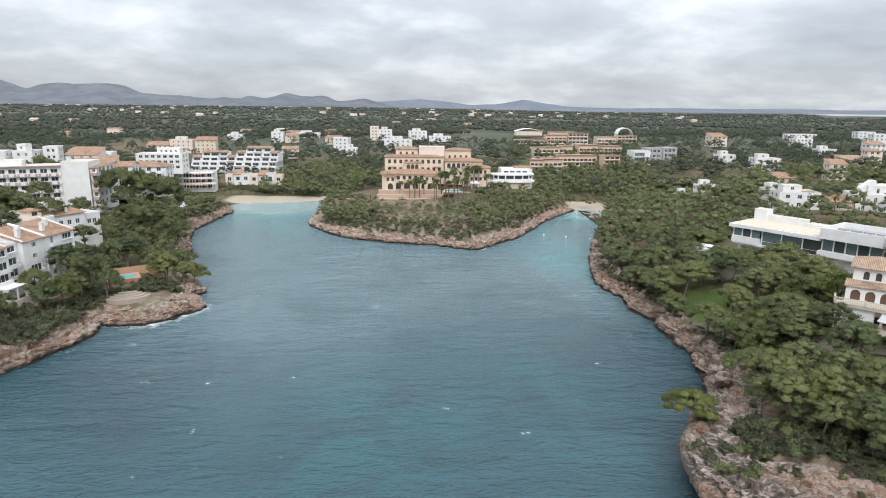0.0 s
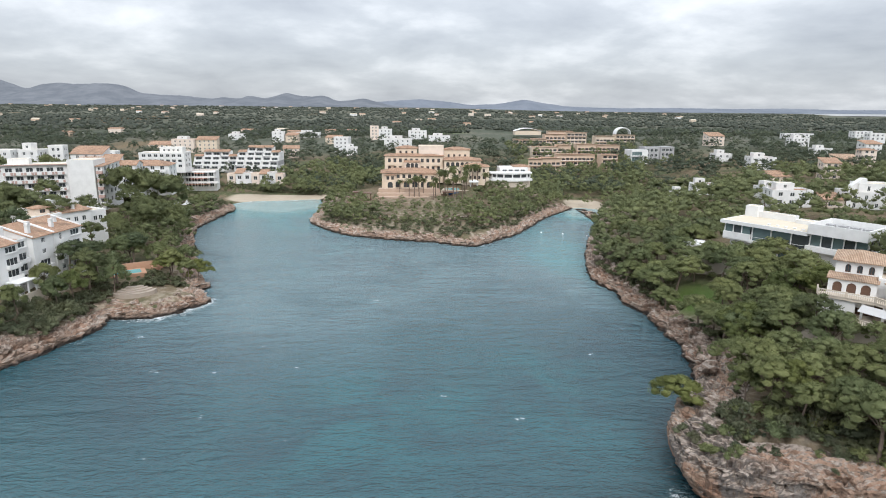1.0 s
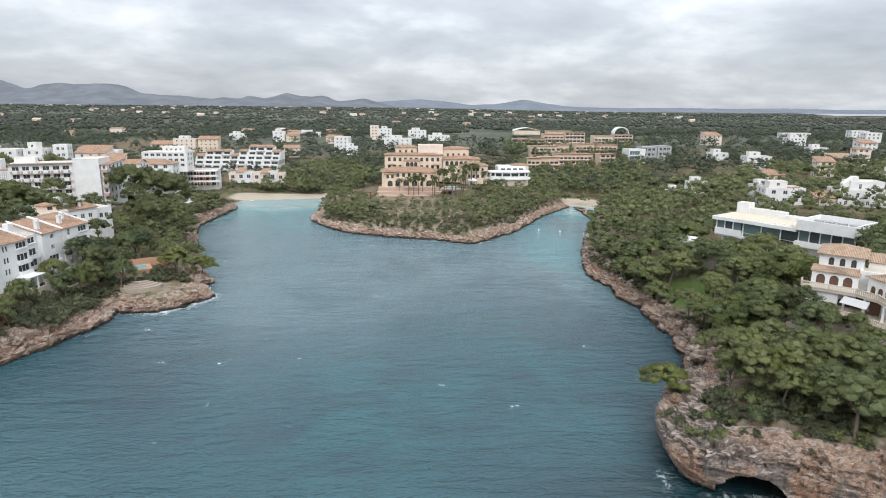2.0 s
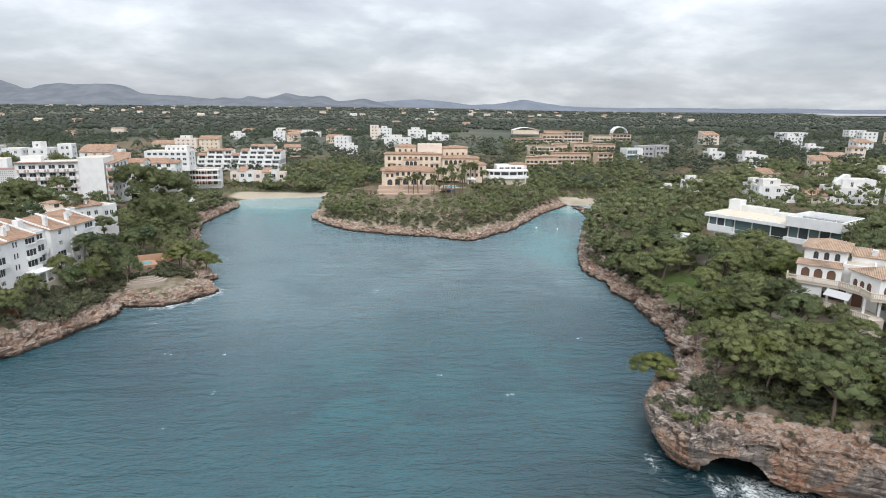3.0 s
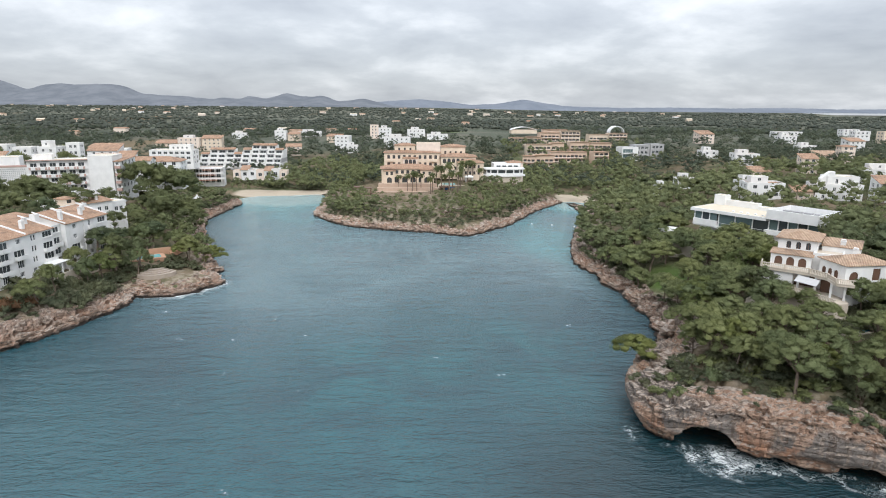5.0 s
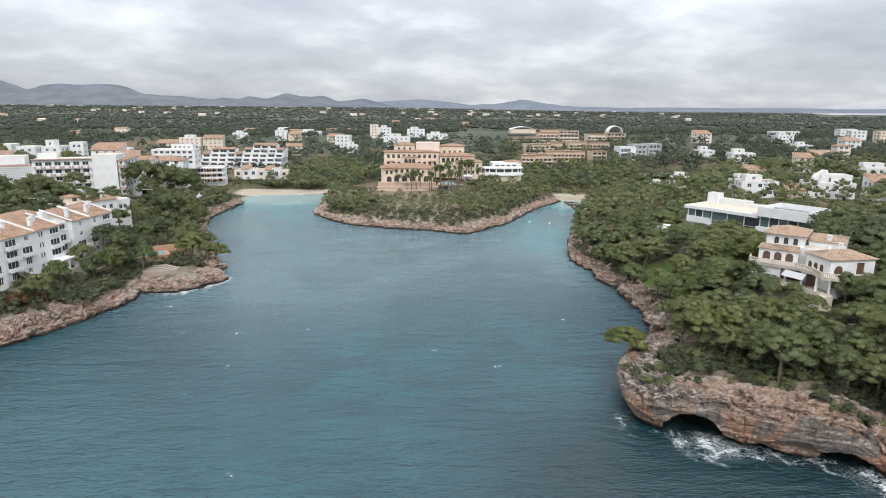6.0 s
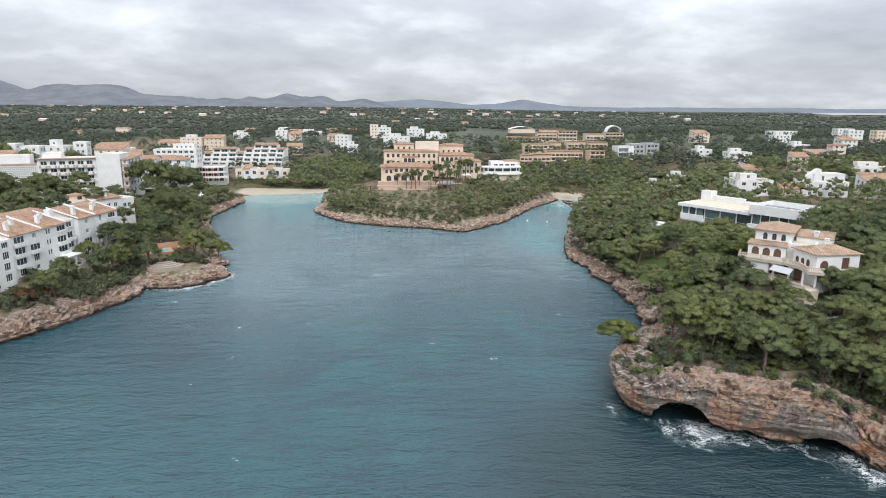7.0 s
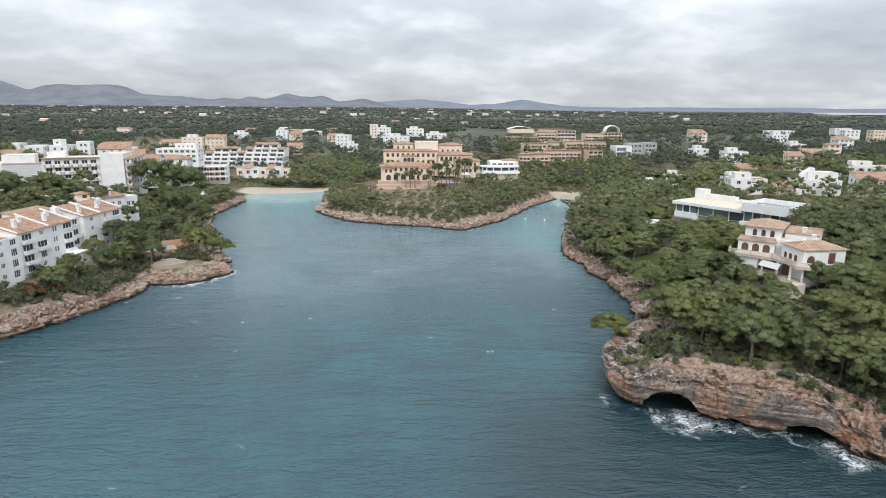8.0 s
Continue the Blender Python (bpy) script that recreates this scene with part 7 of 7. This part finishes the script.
# straggling shrubs down to the rim of the cliff
spots = np.stack([RNG.uniform(33, 112, 2600), RNG.uniform(14, 88, 2600)], 1)
rim, rim_step, _ = coast_field(spots[:, 0], spots[:, 1])
rim_z, clumped = land(spots[:, 0], spots[:, 1]), bump_noise(spots[:, 0], spots[:, 1], 5.0, 7.0)
for (x, y), dist, step, z, wild in zip(spots, rim, rim_step, rim_z, clumped):
    if step > 4 and 0.9 < dist < 8.0 and wild > (0.12 if dist > 3 else 0.22):
        SCRUB.append((float(x), float(y), max(float(z), float(step) * 0.97) + 0.2, RNG.uniform(0.5, 1.25), RNG.uniform(0, 6.28), int(RNG.integers(0, 4))))
SCRUB.sort(key=lambda q: math.hypot(q[0], q[1]))
for row in SCRUB[:290]:
    shrub(*row)


def scrub(rows):
    verts, faces, normals, count = [], [], [], 0
    for x, y, z, size, spin, kind in rows:
        v, f, g = SHRUB_GEO[kind]
        ca, sa = math.cos(spin), math.sin(spin)
        verts.append(np.stack([(v[:, 0] * ca - v[:, 1] * sa) * size + x, (v[:, 0] * sa + v[:, 1] * ca) * size + y, v[:, 2] * size * 0.8 + z], 1))
        faces.append(f + count)
        normals.append(np.stack([g[:, 0] * ca - g[:, 1] * sa, g[:, 0] * sa + g[:, 1] * ca, g[:, 2]], 1))
        count += len(v)
    tagged(leaf_mesh_object("scrub", (np.vstack(verts), np.vstack(faces), np.vstack(normals)), SHRUB), "low green and brownish scrub", "shrubs", kind="stuff")


scrub(SCRUB[290:])
for x, y, s in ((-93, 112, 3.0), (-91, 116, 2.2)):
    me = leaf_mesh("leaves", shrub_geometry(95, 6, 70, 0.13), DRY)
    ob = new("shrub", me)
    ob.matrix_basis = Matrix.LocRotScale((x, y, float(land([x], [y])[0])), Euler((0, 0, 1)), (s, s, s * 0.8))
    tagged(ob, "withered red-brown shrub among the green ones", "shrub")


# ---- palms ----
def palm_meshes(seed, top=9.0, fronds=26, reach=2.6):
    rng = np.random.default_rng(seed)
    bend = rng.uniform(-0.5, 0.5, 2)
    trunk = limbs_mesh("trunk", [[(0, 0, -0.8, 0.26), (bend[0] * 0.3, bend[1] * 0.3, top * 0.4, 0.2), (bend[0] * 0.7, bend[1] * 0.7, top * 0.75, 0.19), (bend[0], bend[1], top, 0.24)]], BARK, 8)
    s = Shape()
    for k in range(fronds):
        a, rise = 2 * math.pi * k / fronds * 2.39, rng.uniform(-0.55, 1.1)
        n, px, pz = 6, 0.0, 0.0
        line, slope = [], rise
        for j in range(n + 1):
            line.append((px, pz))
            px += reach / n * math.cos(slope)
            pz += reach / n * math.sin(slope)
            slope -= 0.34
        for j in range(n):
            (xa, za), (xb, zb) = line[j], line[j + 1]
            wa, wb = (0.34 * math.sin(math.pi * (u + 0.08) ** 0.7) for u in (j / (n + 1), (j + 1) / (n + 1)))
            ca, sa = math.cos(a), math.sin(a)
            for side in (-1, 1):
                pts = [(xa, 0, za), (xb, 0, zb), (xb + 0.1, side * wb, zb - 0.55 * wb), (xa + 0.1, side * wa, za - 0.55 * wa)]
                s.add([(bend[0] + x * ca - y * sa, bend[1] + x * sa + y * ca, top + z) for x, y, z in pts], [(0, 1, 2, 3)])
    return s.mesh("crown", PALM), trunk


PALMS = [palm_meshes(5), palm_meshes(7, 9.0, 30, 3.0)]
for x, y, h in ((-9, 297, 9.5), (-6.5, 295.5, 11), (-4, 296.5, 10.5), (-2, 299, 9.5), (4, 292, 10.5), (10, 290, 10), (12.5, 288.5, 11), (14.5, 291, 11.5), (17, 289.5, 11), (18.5, 296, 12), (9, 300, 12.5), (13, 302, 13), (6, 303, 12), (20, 303, 12.5), (23, 306, 12),
                (29, 300, 9), (-14, 301, 8.5), (3, 286, 9), (26, 309, 11), (-40, 312, 6)):
    plant("palm_tree", PALMS[int(x) % 2], x, y, float(land([x], [y])[0]), h, x, 1.1, "tall date palm on the hotel terrace", "palm", "hotel palms")
for x, y, h in ((70, 148, 7), (76, 113, 8.5), (98, 146, 6.5), (104, 140, 7), (128, 221, 7), (150, 208, 7), (147, 214, 6), (176, 206, 7), (186, 205, 6.5), (73, 180, 6), (92, 280, 6), (215, 262, 7), (120, 232, 6), (109, 196, 7), (-115, 283, 7), (-100, 306, 5)):
    plant("palm_tree", PALMS[int(y) % 2], x, y, float(land([x], [y])[0]), h, y, 1.25, "date palm among the gardens", "palm", "garden palms")


SMALL_PINES = [pine_meshes(90 + k, (4.4, 5.0, 4.2, 4.7)[k], (7, 8, 6, 7)[k], 12, 0.56, PINE, 0.3, (0.2, 0.28, 0.12, 0.24)[k], 0.36, -1) for k in range(4)]


def joined_wood(name, stands, material, label):
    verts, faces, normals, count = [], [], [], 0
    for x, y, z, h, spin, wide, meshes in stands:
        v, f, g = meshes[2]
        ca, sa, k = math.cos(spin), math.sin(spin), h / 10
        verts.append(np.stack([(v[:, 0] * ca - v[:, 1] * sa) * k * wide + x, (v[:, 0] * sa + v[:, 1] * ca) * k * wide + y, v[:, 2] * k + z], 1))
        faces.append(f + count)
        normals.append(np.stack([g[:, 0] * ca - g[:, 1] * sa, g[:, 0] * sa + g[:, 1] * ca, g[:, 2]], 1))
        count += len(v)
    tagged(leaf_mesh_object(name, (np.vstack(verts), np.vstack(faces), np.vstack(normals)), material), label, "trees", kind="stuff")


# ---- far woods: uncounted crowns over the inland plain ----
def far_woods():
    rng = np.random.default_rng(3)
    verts, faces = [], []
    stands = []
    bands = ((325, 470, 1300, (5.0, 9.0), 3), (470, 860, 3300, (4.0, 8.5), 2), (660, 1200, 8000, (1.8, 4.4), 1), (1200, 2300, 7000, (2.2, 5.4), 1), (2300, 3600, 4200, (4, 10), 1))
    for near, far, count, sizes, lobes in bands:
        y = near + (far - near) * rng.uniform(0, 1, count) ** 0.85
        x = rng.uniform(-0.86, 0.86, count) * (y + 60)
        z = land(x, y)
        d, _, _ = coast_field(x, y)
        open_field = bump_noise(x, y, 170.0, 4.0)
        for a, b, c, dist, field in zip(x, y, z, d, open_field):
            if dist < 5 or c < 1 or inside_building(a, b, 1.5) or (b > 560 and field > 0.36):
                continue
            if any(math.hypot(a - q[0], b - q[1]) < q[2] for q in CLEAR) or (b < 420 and -140 < a < -85 and b < 372) or (-24 < a < 56 and b < 345):
                continue
            r0 = rng.uniform(*sizes)
            if lobes > 1:
                stands.append((a, b, c, r0, rng.uniform(0, 6.28), rng.uniform(1.1, 1.7), SMALL_PINES[len(stands) % 4]))
                continue
            for j in range(lobes):
                off = rng.normal(size=2) * r0 * 0.45 * (j > 0)
                r = r0 * (1.0 if j == 0 else rng.uniform(0.5, 0.75))
                tall = rng.uniform(0.5, 0.85) if b < 1200 else rng.uniform(0.3, 0.5)
                base = len(verts)
                lumps = ICO_V * np.array((r, r, r * tall)) * rng.uniform(0.55, 1.2, (12, 1))
                spin = rng.uniform(0, 6.28)
                ca, sa = math.cos(spin), math.sin(spin)
                lumps = np.stack([lumps[:, 0] * ca - lumps[:, 1] * sa, lumps[:, 0] * sa + lumps[:, 1] * ca, lumps[:, 2]], 1)
                verts += (lumps + np.array((a + off[0], b + off[1], c + r * tall * 0.75 + (1.6 if b < 1200 else 0)))).tolist()
                faces += [tuple(base + i for i in f) for f in ICO_F]
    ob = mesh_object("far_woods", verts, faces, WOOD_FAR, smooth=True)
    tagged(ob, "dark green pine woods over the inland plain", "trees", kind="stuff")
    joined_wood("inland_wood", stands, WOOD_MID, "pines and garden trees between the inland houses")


far_woods()


def far_houses():
    """Farms and villages scattered over the plain."""
    rng = np.random.default_rng(8)
    for k in range(85):
        y = 700 + 2900 * rng.uniform() ** 1.3
        x = rng.uniform(-0.8, 0.45) * y
        z = float(land([x], [y])[0])
        if z < 2:
            continue
        w, d, h = rng.uniform(7, 14) * (1 + y / 5000), rng.uniform(8, 12), rng.uniform(2.6, 4.2)
        root = thing("farmhouse", x, y, z + 1.5, rng.uniform(-30, 30), "distant pale house among fields and woods", "house", "distant houses")
        s = Shape()
        s.box(-w / 2, w / 2, -d / 2, d / 2, -4, h)
        part("wall", s, (CREAM, PINK, CREAM, WHITE, OCHRE)[k % 5], root)
        s = Shape()
        s.add([(-w / 2 - 0.4, -d / 2 - 0.4, h), (w / 2 + 0.4, -d / 2 - 0.4, h), (w / 2 + 0.4, d / 2 + 0.4, h), (-w / 2 - 0.4, d / 2 + 0.4, h), (-w / 2, 0, h + 1.4), (w / 2, 0, h + 1.4)], [(0, 1, 5, 4), (1, 2, 5), (2, 3, 4, 5), (3, 0, 4)])
        part("roof", s, TILE if k % 3 else DECK, root)


far_houses()


# ---- small things of the shore ----
def shore_details():
    root = thing("swimming_pool", -84.5, 162.0, float(land([-84.5], [162.0])[0]) + 0.15, 30, "small turquoise pool with terracotta surround", "pool")
    s = Shape()
    s.prism([(-5, -3.2), (5, -3.2), (5, 3.2), (-5, 3.2)], -2.5, 0.15)
    part("surround", s, PAVE, root, "terracotta paving")
    s = Shape()
    s.prism([(-3.8, -2.0), (3.8, -2.0), (3.8, 2.0), (-3.8, 2.0)], 0.15, 0.2)
    part("water", s, POOL, root)
    root = thing("bathing_platform", -76.5, 149.5, 4.1, 25, "pale concrete bathing steps on the rocks", "platform")
    for k in range(4):
        s = Shape()
        s.prism([((5.2 - k) * math.cos(a), (3.6 - 0.7 * k) * math.sin(a) + 0.3 * k) for a in np.linspace(math.pi, 2 * math.pi, 12)], -2.5, 0.1 + 0.32 * k)
        part("step", s, WORN_STONE, root)
    root = thing("party_tent", -112, 269, float(land([-112], [269])[0]), 0, "white pointed tents by the rocks", "tent")
    for k in range(2):
        s = Shape(pose(4.0 * k, 0.5 * k, 0))
        for a in (-1.6, 1.5):
            for b in (-1.6, 1.5):
                s.box(a, a + 0.1, b, b + 0.1, -1, 2.4)
        part("frame", s, FRAME, root)
        s = Shape(pose(4.0 * k, 0.5 * k, 0))
        s.add([(-1.9, -1.9, 2.3), (1.9, -1.9, 2.3), (1.9, 1.9, 2.3), (-1.9, 1.9, 2.3), (-0.5, -0.5, 3.2), (0.5, -0.5, 3.2), (0.5, 0.5, 3.2), (-0.5, 0.5, 3.2), (0, 0, 4.4)],
              [(0, 1, 5, 4), (1, 2, 6, 5), (2, 3, 7, 6), (3, 0, 4, 7), (4, 5, 8), (5, 6, 8), (6, 7, 8), (7, 4, 8)])
        part("canvas", s, CANVAS, root)
    # mooring buoys off the small beach
    for x, y in ((48, 246), (56.5, 243), (65.5, 239)):
        s = Shape()
        for a, b in zip(range(0, 5), range(1, 6)):
            ra, za = 0.3 * math.sin(math.pi * a / 5), -0.3 * math.cos(math.pi * a / 5)
            rb, zb = 0.3 * math.sin(math.pi * b / 5), -0.3 * math.cos(math.pi * b / 5)
            for k in range(10):
                c0, c1 = 2 * math.pi * k / 10, 2 * math.pi * (k + 1) / 10
                s.add([(ra * math.cos(c0), ra * math.sin(c0), za), (ra * math.cos(c1), ra * math.sin(c1), za), (rb * math.cos(c1), rb * math.sin(c1), zb), (rb * math.cos(c0), rb * math.sin(c0), zb)], [(0, 1, 2, 3)])
        ob = new("buoy", s.mesh("buoy", FRAME))
        ob.matrix_basis = pose(x, y, 0.15)
        tagged(ob, "white mooring buoy floating on the water", "buoy", "mooring buoys")
    # garden path and walls below the wide white house
    root = thing("garden_path", 66, 140, 0, 0, "pale stone garden path with low walls", "path")
    for k in range(9):
        x, y = 62 + 1.3 * k, 132 + 1.1 * k + 1.2 * math.sin(k)
        z = float(land([x], [y])[0])
        s = Shape(pose(x, y, z, 0, 0, 40))
        s.box(-0.95, 0.95, -0.8, 0.8, -0.6, 0.14)
        part("slab", s, STONE, root)
    root = thing("garden_pool", 77.4, 80.0, float(land([77.4], [80.0])[0]) + 0.15, 20, "round pool under a blue cover in a stone surround", "pool")
    s = Shape()
    s.prism([(3.9 * math.cos(a * 0.3927), 2.9 * math.sin(a * 0.3927)) for a in range(16)], -1.5, 0.2)
    part("surround", s, STONE, root)
    s = Shape()
    s.prism([(3.2 * math.cos(a * 0.3927), 2.3 * math.sin(a * 0.3927)) for a in range(16)], 0.2, 0.26)
    part("cover", s, BLUE_SHADE, root, "blue pool cover")
    for k in range(9):
        a = 0.35 + 0.32 * k
        r = 0.55 + 0.25 * math.sin(k * 2.3)
        v = np.array([p * r * (1 + 0.3 * noise.noise(Vector(p * 2 + k))) for p in ICO_V]) * np.array((1.2, 1.0, 0.8))
        ob = mesh_object("rock", v.tolist(), ICO_F, ROCK_SHORE, root)
        ob.matrix_basis = pose(4.0 * math.cos(a), 3.0 * math.sin(a), 0.3)
    # terracotta bank and garden steps behind the west pool
    root = thing("garden_terrace", -84.5, 166.5, float(land([-84.5], [166.5])[0]), 32, "terracotta garden wall and steps behind the pool", "garden wall")
    s = Shape()
    s.box(-6.5, 6.5, -0.3, 0.3, -2, 1.7)
    part("wall", s, PAVE, root)
    for k in range(7):
        part("step", Shape(pose(5.0 + 0.75 * k, -0.9 + 0.5 * k, 0.22 * k)).box(-0.5, 0.5, -1.0, 1.0, -1.5, 0.22), PAVE, root)
    # rubble and ledges that break through the scrub of the point
    rng = np.random.default_rng(17)
    for k in range(46):
        x, y = rng.uniform(-34, 40), 0.0
        y = 247 - 0.32 * x + 0.022 * x * x * (x > 0) + rng.uniform(-6, 9)
        d, _, _ = coast_field([x], [y])
        if d[0] < 3.0:
            continue
        r = rng.uniform(0.6, 1.7)
        v = np.array([p * r * (1 + 0.5 * (noise.cell(Vector(p * 1.5 + k)) - 0.5) + 0.3 * noise.noise(Vector(p * 3 + k))) for p in BALL_V]) * np.array((1.5, 1.0, 0.5))
        ob = mesh_object("boulder", v.tolist(), BALL_F, ROCK_SHORE)
        ob.matrix_basis = pose(x, y, float(land([x], [y])[0]) + 0.15 * r, 0, 0, 70 * rng.uniform())
        tagged(ob, "pale limestone ledge among low scrub", "boulder", "ledges of the point")
    # pieces of rock that stand apart on the east shore
    rng = np.random.default_rng(31)
    for x, y, r in ((56.5, 172, 2.6), (54.2, 183, 2.2), (55.5, 177, 1.6), (52, 168, 1.2), (57.5, 141, 1.5), (59, 147, 1.2), (57, 152, 1.8), (56, 158, 1.3), (58.5, 128, 1.6), (57.5, 121, 1.2), (60, 136, 1.0), (55, 163, 1.5), (57, 112, 1.7), (60.5, 117, 1.1), (45, 66.5, 0.9), (58, 58, 0.8), (62, 55.5, 1.0), (-74, 143, 1.0), (-66, 150, 0.9), (50, 95, 2.2), (52, 100, 1.8), (-85, 112, 1.2), (-88, 106, 1.0), (-94, 99, 1.3)):
        v = np.array([p * r * (1 + 0.55 * (noise.cell(Vector(p * 1.6 + x)) - 0.5) + 0.35 * noise.noise(Vector(p * 3 + y))) for p in BALL_V]) * np.array((1.1, 0.9, 0.75))
        ob = mesh_object("boulder", v.tolist(), BALL_F, ROCK_SHORE)
        ob.matrix_basis = pose(x, y, float(land([x], [y], False)[0]) + 0.1 * r, 0, 0, 40 * r)
        tagged(ob, "pale limestone boulder on the shore", "boulder", "shore boulders")


shore_details()
